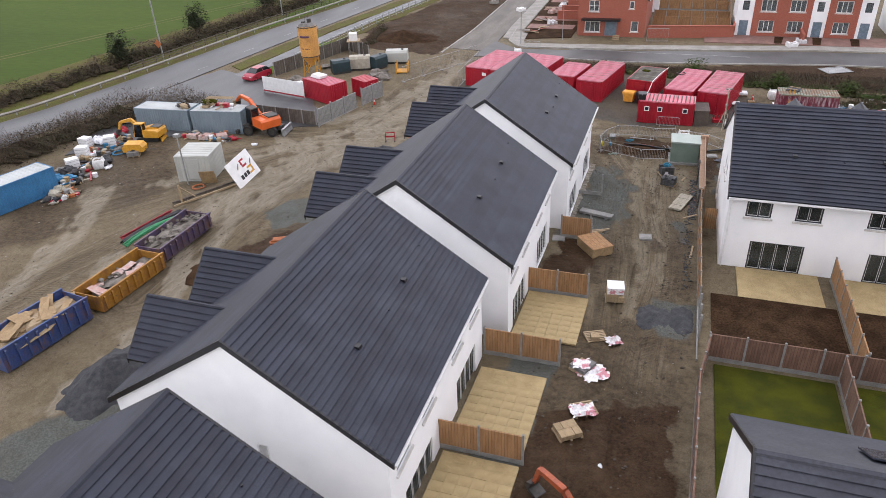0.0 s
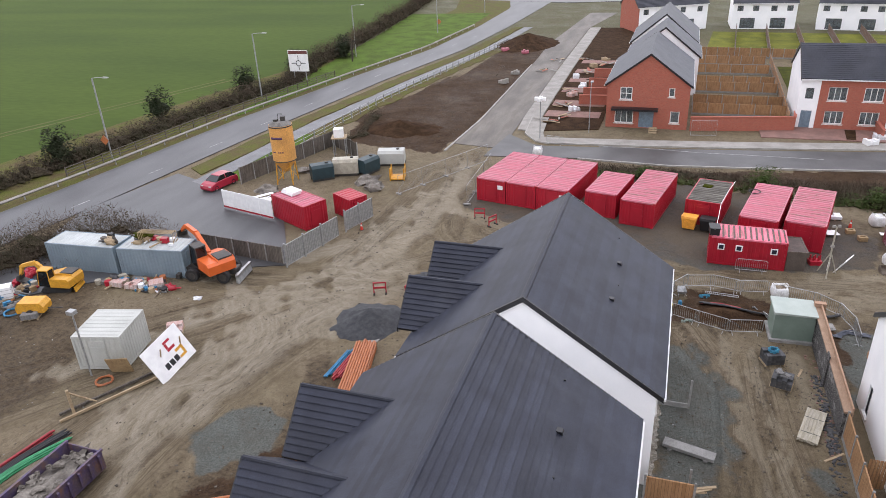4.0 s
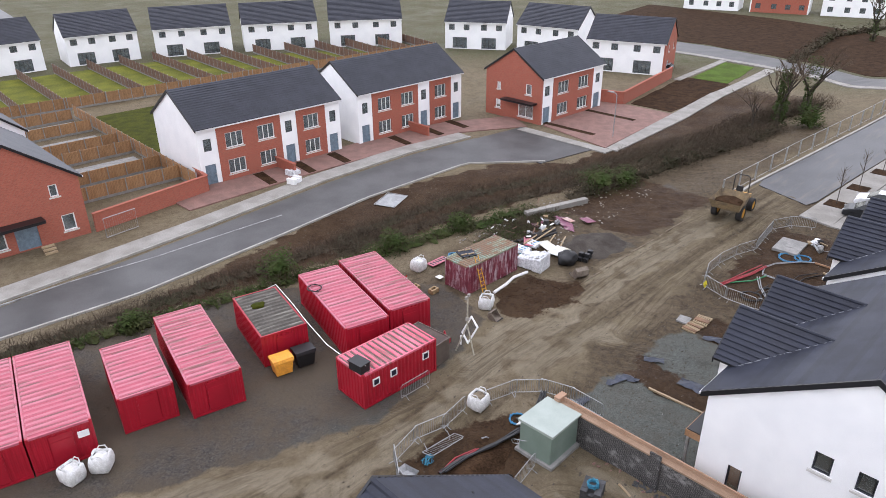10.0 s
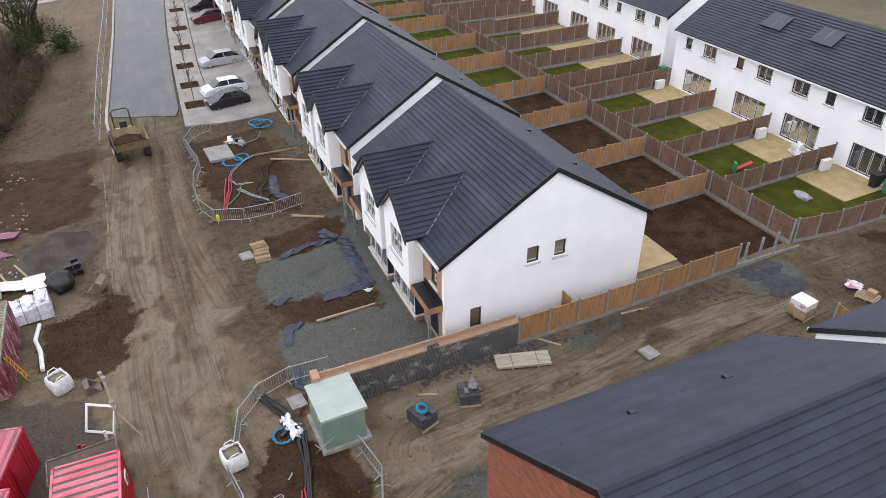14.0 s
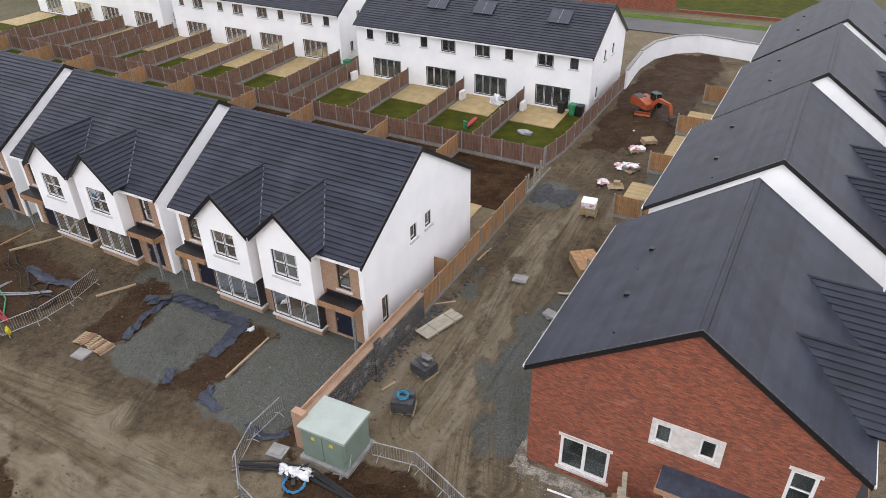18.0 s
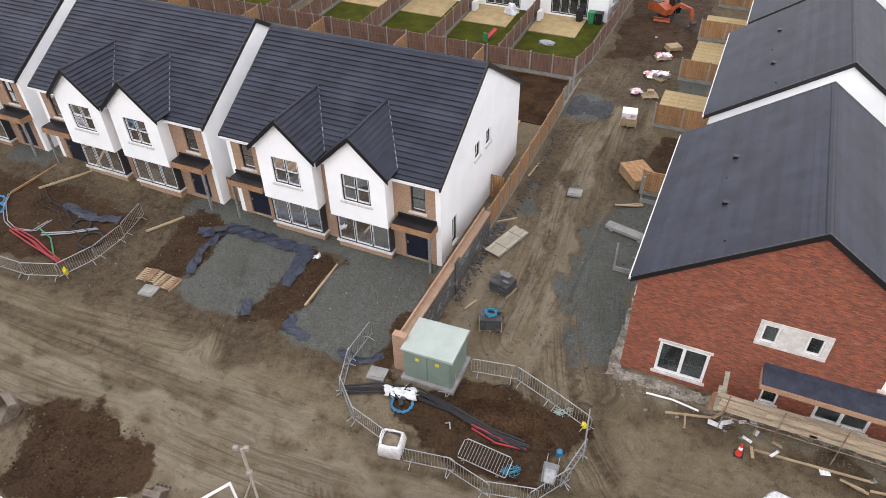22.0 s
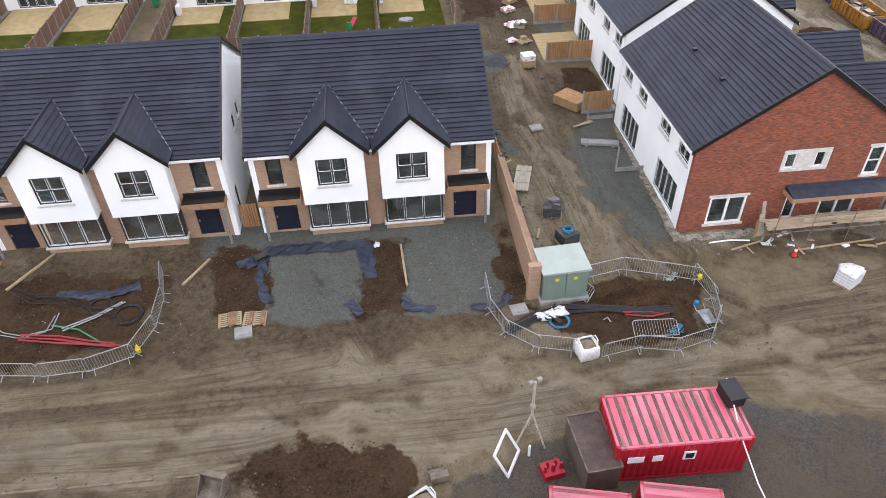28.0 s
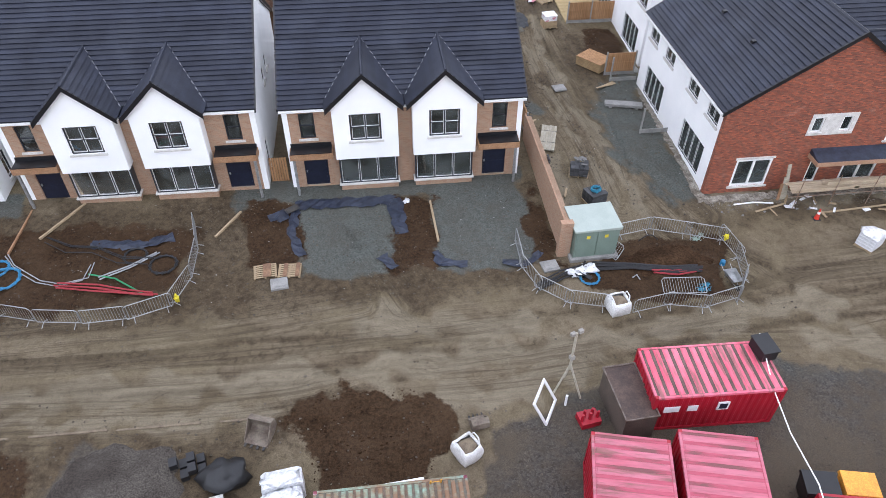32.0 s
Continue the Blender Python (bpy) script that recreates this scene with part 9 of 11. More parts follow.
for s in (-0.2, 0.2):
    part("stile", Geo().box(s - 0.03, -0.02, 0, s + 0.03, 0.02, 2.9, lm), YELLOW, ld)
for k in range(9):
    part("rung", Geo().box(-0.17, -0.015, 0.25 + 0.3 * k, 0.17, 0.015, 0.29 + 0.3 * k, lm), YELLOW, ld)
pr = thing("plastic_pallet", "black plastic pallet with timber bits on the container roof", "pallet", 11.75, 79.4, 2.0, -20)
for k in range(3):
    part("runner", Geo().box(-0.6 + 0.55 * k, -0.6, 0.0, -0.5 + 0.55 * k, 0.6, 0.1), PIPE_BLACK, pr)
for k in range(9):
    part("slat", Geo().box(-0.62, -0.6 + 0.135 * k, 0.102, 0.62, -0.51 + 0.135 * k, 0.125), MEMBRANE, pr)
for a, b in ((-0.25, 0.42), (0.3, 0.36), (-0.3, -0.3), (0.25, -0.38)):
    part("timber_bit", Geo().box(a - 0.26, b - 0.05, 0.127, a + 0.22, b + 0.05, 0.2), TIMBER, pr)
solid("white_pipe", Geo().tube([(16.1, 76.85, -0.24), (14.6, 77.0, -0.2), (13.4, 76.7, -0.22), (11.8, 76.55, -0.25)], 0.12, 8), PLAIN_WHITE, "long white plastic pipe on the ground", "pipe", z=0)
# junk stacked along the yard's edge and on the containers
def junk(label, x, y, rz, w, d, n, seed, z=None, mats=()):
    j = thing("site_materials", label, "materials", x, y, z, rz, "yard clutter")
    r = random.Random(seed)
    for i in range(n):
        m_ = mats[i % len(mats)]
        px, py = r.uniform(-w, w), r.uniform(-d, d)
        a, b, c = r.uniform(0.25, 0.8), r.uniform(0.2, 0.5), r.uniform(0.12, 0.5)
        k = i % 4
        if k == 0:
            part("sack", Geo().lump((px, py, c * 0.4), (a * 0.7, b * 0.8, c * 0.7), i + seed, 0.5, 6, 10, floor=0), m_, j, smoothed=True)
        elif k == 1:
            part("pack", Geo().box(-a / 2, -b / 2, 0, a / 2, b / 2, c, pose(px, py, 0, 0, 0, r.uniform(0, 180))), m_, j)
        elif k == 2:
            part("length", Geo().box(-a * 1.3, -0.06, c * 0.5, a * 1.3, 0.06, c * 0.5 + 0.08, pose(px, py, 0, 0, r.uniform(-8, 8), r.uniform(0, 180))), m_, j)
        else:
            part("drum", Geo().tube([(px, py, 0), (px, py, c * 1.3)], 0.25, 10), m_, j)


# materials heap beside the container
wrp = thing("wrapped_stack", "white shrink-wrapped stack of insulation", "materials", 17.3, 77.2, None, 8)
for k in range(3):
    hk = 1.25 - 0.2 * k
    part("pack", Geo().ext([(-0.82, 0.1), (-0.7, 0), (0.7, 0), (0.84, 0.12), (0.8, hk - 0.14), (0.66, hk), (-0.64, hk + 0.03), (-0.79, hk - 0.1)], -1.05 + 0.76 * k, -0.36 + 0.76 * k, "y", pose(0.05 * k, 0, 0, 0, 2 * k - 2, 3 * k)), PLASTIC, wrp)
    part("wrap", Geo().lump((0.1 * k, -0.7 + 0.76 * k, hk + 0.02), (0.72, 0.34, 0.1), k + 3, 0.5, 6, 14), PLASTIC, wrp, smoothed=True)
for x, y, w, l, h in ((18.9, 79.7, 0.9, 1.3, 0.7), (20.2, 79.6, 0.5, 1.0, 0.5)):
    q = thing("insulation_pack", "white and blue wrapped insulation rolls", "materials", x, y, None, 5, "insulation packs")
    for k in range(3):
        rl = part("roll", Geo().tube([(-w / 2 + 0.36 * k, -l / 2, 0.19), (-w / 2 + 0.36 * k, l / 2, 0.19)], 0.18, 12), PLASTIC, q)
        part("blue_label", Geo().box(-w / 2 + 0.36 * k - 0.06, -l * 0.3, 0.366, -w / 2 + 0.36 * k + 0.06, l * 0.05, 0.374), PIPE_BLUE, rl)
solid("covered_load", Geo().lump((0, 0, 0.4), (0.9, 0.75, 0.6), 8, 0.25, 10, 16, floor=0), PIPE_BLACK, "load under a black plastic cover", "materials", 19.8, 75.7, smoothed=True)
tc = thing("toolbox_stack", "black plastic tool boxes in a heap", "tool boxes", 21.3, 74.9, None, 15)
for k in range(7):
    part("box", Geo().box(-0.6 + 0.35 * (k % 4), -0.3 + 0.5 * (k // 4), 0.3 * (k % 2), -0.28 + 0.35 * (k % 4), 0.1 + 0.5 * (k // 4), 0.3 + 0.3 * (k % 2)), PIPE_BLACK, tc)
MUDDY_STEEL = mat("mud_caked_steel", (0.235, 0.195, 0.150), (0.14, 0.105, 0.08), 2, 12, 0.8, 0.2)
def digger_bucket(x, y, rz, s=1.0):
    b = thing("digger_bucket", "loose muddy steel excavator bucket", "bucket", x, y, None, rz, "loose buckets")
    prof = [(-0.5, 0.0), (0.3, 0.0), (0.6, 0.25), (0.55, 0.7), (0.2, 0.85), (0.3, 0.6), (0.35, 0.3), (0.2, 0.12), (-0.5, 0.08)]
    part("shell", Geo().ext([(a * s, c * s) for a, c in prof], -0.5 * s, 0.5 * s, "y"), MUDDY_STEEL, b)
    for k in (-1, 1):
        part("cheek", Geo().ext([(-0.5 * s, 0.0), (0.3 * s, 0.0), (0.6 * s, 0.25 * s), (0.55 * s, 0.7 * s), (0.2 * s, 0.85 * s)], k * 0.52 * s - 0.02, k * 0.52 * s + 0.02, "y"), MUDDY_STEEL, b)
    for k in range(4):
        part("tooth", Geo().box((-0.66) * s, (-0.42 + 0.28 * k - 0.05) * s, 0, -0.5 * s, (-0.42 + 0.28 * k + 0.05) * s, 0.07), DARK_STEEL, b)


digger_bucket(18.6, 73.7, 250, 1.0)
digger_bucket(9.2, 74.1, 100, 0.7)
DIRTY_BOARD = streaks(mat("dirty_white_board", (0.68, 0.68, 0.65), (0.56, 0.55, 0.50), 1.5, 12, 0.7, 0.1), (0.50, 0.42, 0.20), (1, 1, 1), 1.2, 0.54, 0.66, 0.6)
DULL_PURPLE = streaks(mat("dull_purple_sheet", (0.30, 0.10, 0.16), (0.20, 0.08, 0.13), 1.5, 9, 0.7, 0.2), (0.40, 0.28, 0.26), (1, 1, 1), 1.4, 0.54, 0.62, 0.7)
for x, y, rz, m_, lb, w, l in ((20.6, 77.2, 10, DIRTY_BOARD, "white faced insulation board on the heap", 1.25, 1.9), (20.8, 78.5, 68, DIRTY_BOARD, "yellowed insulation board on the heap", 1.1, 2.0), (20.3, 80.2, 40, FADED_RED, "pink-red sheet lying on the rubbish", 0.8, 1.9), (27.6, 79.2, 70, DULL_PURPLE, "broken purple painted sheet", 0.9, 1.3), (26.5, 80.5, 75, PINKBOARD, "torn yellow insulation sheet", 0.6, 1.2), (10.4, 81.0, 5, PLAIN_WHITE, "square white board on the ground", 0.5, 0.5), (6.4, 80.4, 20, PLAIN_WHITE, "heap of white paper sacks", 0.9, 1.1), (17.9, 58.8, 30, DARK_STEEL, "dark plastic grille on the soil", 0.5, 0.8)):
    solid("sheet", Geo().box(-l / 2, -w / 2, 0.24, l / 2, w / 2, 0.28, pose(0, 0, 0, 2, 3)), m_, lb, "sheet", x, y, rz=rz)
tl = thing("timber_lengths", "long pale timber lengths across the rubbish", "timber", 21.8, 79.0, None, 0)
for k, (x, y, rz, L) in enumerate(((0, 0, 22, 3.2), (0.6, -0.9, 25, 2.2), (0.3, 1.0, 8, 4.2), (-0.4, 1.3, 9, 4.0))):
    part("length", Geo().box(-L / 2, -0.06, 0.1 + 0.08 * k, L / 2, 0.06, 0.18 + 0.08 * k, pose(x, y, 0, 0, 0, rz)), TIMBER, tl)
part("black_duct", Geo().tube([(-2.0, 1.9, 0.15), (2.2, 1.1, 0.18)], 0.11, 8), PIPE_BLACK, tl)
part("black_duct", Geo().tube([(-2.6, 1.55, 0.12), (1.9, 0.75, 0.14)], 0.10, 8), PIPE_BLACK, tl)
part("black_duct", Geo().tube([(-2.3, 2.2, 0.12), (2.4, 1.5, 0.14)], 0.08, 8), PIPE_BLACK, tl)
for x, y, rz, w, l in ((25.8, 80.0, 55, 1.1, 2.0), (26.5, 81.4, 75, 0.9, 1.5)):
    solid("torn_sheet", Geo().lump((0, 0, 0.08), (l / 2, w / 2, 0.1), int(x * 7), 0.7, 6, 12, floor=0.0), DULL_PURPLE, "crumpled purple-pink sheet dumped on the soil", "sheet", x, y, rz=rz)
cbl = thing("cable_hank", "hank of grey and blue cables lying straight on the ground", "cables", 17.0, 81.4, None, 80)
for k in range(9):
    part("cable", Geo().tube([(-1.3, 0.09 * k - 0.4, 0.05), (-0.4, 0.05 * k - 0.2 + 0.05 * (k % 3), 0.08), (0.5, 0.06 * k - 0.25, 0.06), (1.4, 0.12 * k - 0.5 + 0.1 * (k % 2), 0.05)], 0.03, 5), PIPE_BLUE if k % 4 == 1 else PIPE_GREY, cbl)
rub = thing("rubbish_scatter", "scatter of broken boards and offcuts on the bank", "debris", 23.0, 82.5, None, 0)
boards(rub, 31, 16, -4.5, 5.5, -1.6, 3.0, -0.02, OLD_FENCE, (0.3, 1.2), (0.03, 0.10), 10)
boards(rub, 32, 9, -3.5, 3.5, -2.0, 2.0, 0.1, PLAIN_WHITE, (0.3, 0.7), (0.1, 0.25), 10)
def coil(x, y, r, m_, lb, turns=4, z=0.04, tube=0.03, name="hose_coil"):
    pts = [(r * (1 + 0.12 * math.sin(3.1 * i)) * math.cos(i * 0.42), r * (1 + 0.1 * math.cos(2.3 * i)) * math.sin(i * 0.42), z + 0.012 * (i % 5) + 0.004 * i / turns) for i in range(int(15 * turns))]
    return solid(name, Geo().tube(pts, tube, 5), m_, lb, "cable", x, y)


junk("torn packaging, cans and offcuts dumped on the brambles", 23.4, 81.2, 10, 2.6, 0.9, 16, 81, mats=(PLASTIC, DARK_STEEL, SOIL, PLY, PIPE_GREY, DULL_PURPLE, SOIL))
junk("plastic wrapped rolls and offcuts beside the container", 18.2, 79.6, 80, 1.4, 0.7, 14, 82, mats=(PLASTIC, PIPE_GREY, PLASTIC, TIMBER, BLUE_NET))
coil(17.6, 80.9, 0.6, PIPE_BLUE, "tangle of pale blue cable on the ground", 5)
coil(18.9, 81.8, 0.8, PIPE_GREY, "tangle of grey cable on the ground", 4)
coil(16.9, 81.2, 0.7, PIPE_GREY, "tangle of grey cables on the ground", 6)
coil(16.4, 80.0, 0.5, PIPE_RED, "loose red cable on the ground", 3)
coil(14.1, 83.1, 0.45, PIPE_BLUE, "blue rope coil on the ground", 6, tube=0.06)
coil(0.3, 83.0, 0.5, PIPE_BLACK, "thin black cable ring on the roof", 2, z=2.45)
coil(2.0, 65.9, 0.5, PIPE_BLUE, "blue water pipe coil by the kiosk", 4, tube=0.04)
coil(32.6, 63.0, 0.8, PIPE_BLUE, "blue water pipe coil in the front plot", 6, tube=0.045)
coil(39.0, 59.2, 0.9, PIPE_BLUE, "bright blue water pipe coil on the soil", 7, tube=0.05)
coil(24.6, 62.6, 0.7, PIPE_BLACK, "black cable coil in the trench", 4, tube=0.04)
coil(26.2, 61.8, 0.6, PIPE_BLACK, "black cable coil in the trench", 4, tube=0.04)
coil(-39.6, 46.6, 0.5, PIPE_ORANGE, "orange cable coil beside the store", 4, tube=0.05)
coil(-52.8, 51.8, 0.6, PIPE_BLUE, "blue pipe coil in the yard", 5, tube=0.05)
pt = mat("pale_grey_barrier", (0.42, 0.43, 0.43))
pinkb = thing("plastic_barrier", "pink plastic barrier panel lying flat behind a steel frame", "barrier", 12.4, 83.2, None, 2)
part("panel", Geo().box(-1.0, -0.4, 0.12, 0.9, 0.35, 0.18), FADED_RED, pinkb)
for k in range(6):
    part("slot", Geo().box(-0.85 + 0.3 * k, -0.25, 0.181, -0.7 + 0.3 * k, 0.2, 0.186), PIPE_BLACK, pinkb)
for x, y in ((8.7, 79.9), (8.0, 81.2)):
    cb_ = thing("concrete_block", "hollow concrete barrier foot", "block", x, y, None, 5, "concrete feet")
    part("body", Geo().box(-0.35, -0.25, 0, 0.35, -0.12, 0.35).box(-0.35, 0.12, 0, 0.35, 0.25, 0.35).box(-0.35, -0.12, 0, -0.22, 0.12, 0.35).box(0.22, -0.12, 0, 0.35, 0.12, 0.35), PLY, cb_)
# trench cables by the kiosk and in the front plot
def cables(label, pts, n, m_, r=0.05, spread=0.16, seed=1):
    c = thing("cable_bundle", label, "cables", pts[0][0], pts[0][1], 0, 0, "trench cables")
    rr = random.Random(seed)
    for k in range(n):
        dx, dy = rr.uniform(-spread, spread), rr.uniform(-spread, spread)
        q = [(p[0] - pts[0][0] + dx + rr.uniform(-0.08, 0.08), p[1] - pts[0][1] + dy + rr.uniform(-0.08, 0.08), gz(*p) + 0.42 * (1 if len(p) > 9 else 0) + 0.12 + 0.03 * k) for p in pts]
        part("cable", Geo().tube(q, r, 6), m_, c)


cables("bundle of black ducts crossing the trench", [(5.0, 66.4), (3.4, 65.6), (1.6, 65.2), (-0.4, 65.4), (-2.4, 65.9), (-4.0, 66.0)], 6, PIPE_BLACK, 0.055, 0.22)
cables("rusty red ducts in the trench", [(-1.6, 65.8), (-3.0, 66.0), (-4.2, 65.9)], 3, PIPE_RED, 0.05, 0.2, 2)
cables("red ducts lying in the front plot", [(29.6, 63.8), (27.6, 64.2), (26.0, 64.6), (24.6, 64.9)], 4, PIPE_RED, 0.05, 0.2, 3)
cables("green duct lying in the front plot", [(28.4, 63.2), (27.0, 63.6), (25.2, 64.8)], 1, PIPE_GREEN, 0.05, 0.1, 4)
cables("grey pipe lying in the front plot", [(27.6, 63.4), (26.2, 62.6), (25.0, 61.6)], 2, PIPE_GREY, 0.04, 0.1, 5)
cables("grey-white pipe curling over the front plot", [(33.0, 61.2), (32.4, 62.0), (31.7, 62.6), (30.8, 63.3), (29.6, 63.7), (28.4, 63.4), (28.3, 62.2)], 2, PIPE_GREY, 0.03, 0.15, 6)
cables("black cables trailing over the front plot", [(31.4, 60.2), (30.0, 61.0), (28.6, 61.2), (27.0, 62.2), (25.4, 62.4)], 3, PIPE_BLACK, 0.03, 0.3, 7)
cables("pale hose trailing over the front plot", [(37.4, 59.6), (36.2, 60.2), (35.6, 61.4), (36.4, 62.4), (37.6, 62.2)], 1, PIPE_GREY, 0.03, 0.1, 8)
coil(33.2, 62.2, 0.6, PIPE_BLUE, "blue water pipe coil in the front plot", 4, tube=0.04)
coil(39.6, 59.6, 0.7, PIPE_BLUE, "bright blue water pipe coil on the soil", 5, tube=0.045)
solid("timber_batten", Geo().box(-1.85, -0.05, 0, 1.85, 0.05, 0.12), CANOPY_WOOD, "reddish timber batten edging the front plot", "timber", 32.9, 59.3, rz=88)
junk("offcuts and packs beside the slab", 36.0, 62.3, 15, 0.9, 0.7, 9, 91, mats=(CONCRETE, TIMBER, PIPE_GREY, PLASTIC, PIPE_BLACK))
boards(thing("packaging", "crumpled white plastic and dark fittings by the kiosk", "packaging", 2.3, 65.5, None, 15), 92, 5, -0.5, 0.5, -0.3, 0.3, 0.1, PIPE_BLACK, (0.4, 1.0), (0.1, 0.3), 14)
for dx, dy, rx in ((0.0, 0.0, 0.45), (0.55, 0.2, 0.35), (-0.5, -0.15, 0.3)):
    solid("plastic_sheet", Geo().lump((0, 0, 0.14), (rx, rx * 0.6, 0.22), int(rx * 90), 0.8, 9, 16, floor=0.0), PLASTIC, "crumpled white plastic sheet by the kiosk", "plastic wrap", 2.2 + dx, 65.4 + dy, smoothed=True)
boards(thing("broken_packaging", "torn plastic and timber offcuts on the gable rubble", "debris", -12.0, 61.1, None, 5), 93, 5, -1.2, 1.2, -0.5, 0.6, 0.02, PLASTIC, (0.25, 0.7), (0.1, 0.3), 14)
solid("concrete_slab", Geo().box(-1.4, -1.0, 0, 1.4, 1.0, 0.22).box(-0.4, -0.3, 0.222, 0.2, 0.3, 0.24), CONCRETE, "pale square concrete slab in the front plot", "slab", 34.6, 63.8, rz=4)
for x, y in ((3.9, 64.8), (18.35, 64.6), (-0.8, 46.9), (-6.9, 45.0)):
    solid("chamber_cover", Geo().box(-0.45, -0.4, 0, 0.45, 0.4, 0.12).box(-0.3, -0.25, 0.122, 0.3, 0.25, 0.15), CONCRETE, "concrete chamber cover on the ground", "cover", x, y, rz=8)
for x, y, L, rz in ((9.75, 60.4, 3.6, 92), (21.5, 59.6, 2.4, 60), (30.8, 58.6, 3.4, 60)):
    solid("timber_length", Geo().box(-L / 2, -0.06, 0.02, L / 2, 0.06, 0.14), TIMBER, "single timber length lying on the ground", "timber", x, y, rz=rz)
solid("hoop", Geo().tube([(-0.55 + 1.1 * k / 10, 0, 0.03 + 0.42 * math.sin(math.pi * k / 10)) for k in range(11)], 0.03, 6), PIPE_BLACK, "bent black duct end standing as a hoop", "duct", -2.08, 63.31)
solid("drum", Geo().cone(0, 0, 0.0, 0.28, 0.15, 0.14, 12).cone(0, 0, 0.28, 0.36, 0.14, 0.05, 12), PIPE_BLUE, "small blue plastic drum in the trench area", "drum", -5.46, 65.61)
solid("timber_offcut", Geo().box(-0.45, -0.07, 0, 0.45, 0.07, 0.06), TIMBER, "pale timber offcut beside the cables", "timber", 2.96, 65.37, rz=20)
solid("bent_pipe", Geo().tube([(-0.35, 0.1, 0.04), (0.0, 0.0, 0.05), (0.15, -0.25, 0.22), (0.35, -0.25, 0.04)], 0.04, 6), PIPE_GREY, "short bent grey pipe on the soil", "pipe", -0.64, 66.34)
for x, y, m_, lb, n_ in ((-3.79, 67.21, BLUE_NET, "tangle of pale blue rope on the mud", 3), (-4.96, 63.37, mat("pale_green_rope", (0.42, 0.52, 0.45)), "tangled pale green rope by the barrier", 3)):
    tr_ = thing("rope_tangle", lb, "rope", x, y, None, 0)
    for k in range(n_):
        part("rope_coil", Geo().tube([((0.3 + 0.14 * math.sin(2.1 * i + k)) * math.cos(0.6 * i + k), (0.22 + 0.12 * math.cos(1.7 * i)) * math.sin(0.6 * i + 2 * k), 0.03 + 0.03 * k + 0.025 * math.sin(1.3 * i)) for i in range(24)], 0.016, 4), m_, tr_)
# stone pads edged with black membrane
def membrane(pts, seed, width=0.85):
    r = random.Random(seed)
    ring = []
    for a, b in zip(pts, pts[1:]):
        n = max(2, int(math.dist(a, b) / 0.3))
        ring += [(a[0] + (b[0] - a[0]) * i / n, a[1] + (b[1] - a[1]) * i / n) for i in range(n)]
    ring.append(pts[-1])
    g = Geo()
    vs = []
    for i, p in enumerate(ring):
        q0, q1 = ring[max(0, i - 1)], ring[min(len(ring) - 1, i + 1)]
        d = Vector((q1[0] - q0[0], q1[1] - q0[1])).normalized()
        for k, o in enumerate((-0.45, -0.15, 0.15, 0.4)):
            o2 = o * width + r.uniform(-0.13, 0.13)
            vs.append((p[0] - d.y * o2, p[1] + d.x * o2, gz(*p) + (0.03, 0.05, 0.07, 0.03)[k] + r.uniform(0, 0.10)))
    g.add(vs, [(i * 4 + k, i * 4 + k + 1, i * 4 + 5 + k, i * 4 + 4 + k) for i in range(len(ring) - 1) for k in range(3)])
    return solid("membrane", g, MEMBRANE, "crumpled dark blue membrane edging a stone pad", "membrane", z=0)


membrane([(17.3, 62.6), (17.9, 60.6), (17.75, 58.6)], 3, 0.6)
membrane([(17.8, 58.3), (14.8, 58.25), (11.9, 58.4), (11.7, 61.3)], 10, 1.0)
membrane([(12.9, 63.0), (12.3, 64.1)], 4, 0.7)
membrane([(9.9, 63.0), (9.7, 63.9), (8.3, 64.1)], 5, 0.6)
membrane([(6.4, 64.2), (5.0, 64.5), (4.2, 63.6)], 6, 0.5)
membrane([(19.3, 59.2), (18.6, 58.9), (18.3, 59.5)], 7, 0.8)
membrane([(24.4, 60.4), (26, 61.0), (28.8, 60.6)], 8, 0.8)
# scaffold of boards and handrail in front of the brick gable
scf = thing("scaffold", "low boarded scaffold on rusty tubes along the brick gable", "scaffold", -16.1, 60.75, None, 180)
SCAFFOLD_BOARD = mat("pale_scaffold_board", (0.58, 0.47, 0.33), (0.42, 0.33, 0.22), 1.2, 14, 0.8, 0.15, stretch=(1, 6, 6))
RUSTY_TUBE = mat("rusty_scaffold_tube", (0.20, 0.115, 0.065), (0.32, 0.25, 0.19), 3, 20, 0.7, 0.1)
for j, (x0, x1) in enumerate(((-4.9, -2.6), (-2.7, 0.6), (0.5, 3.6))):
    for k in range(4):
        y0 = -0.62 + 0.255 * k + 0.03 * (j % 2)
        part("board", Geo().box(x0 + 0.07 * ((k * 7 + j) % 3), y0, 1.08 + 0.045 * (j % 2) + 0.01 * (k % 2), x1 + 0.09 * ((k * 5 + j) % 3), y0 + 0.225, 1.12 + 0.045 * (j % 2) + 0.01 * (k % 2)), SCAFFOLD_BOARD, scf)
for x0, x1, z in ((-4.7, -0.9, 1.2), (-1.2, 3.2, 1.24), (-3.0, 1.4, 1.62)):
    part("guard_board", Geo().box(x0, -0.72, z, x1, -0.68, z + 0.2), SCAFFOLD_BOARD, scf)
for z in (0.95, 2.05):
    part("ledger", Geo().tube([(-5.1, -0.76, z), (3.9, -0.76, z + 0.03)], 0.024, 6), RUSTY_TUBE, scf)
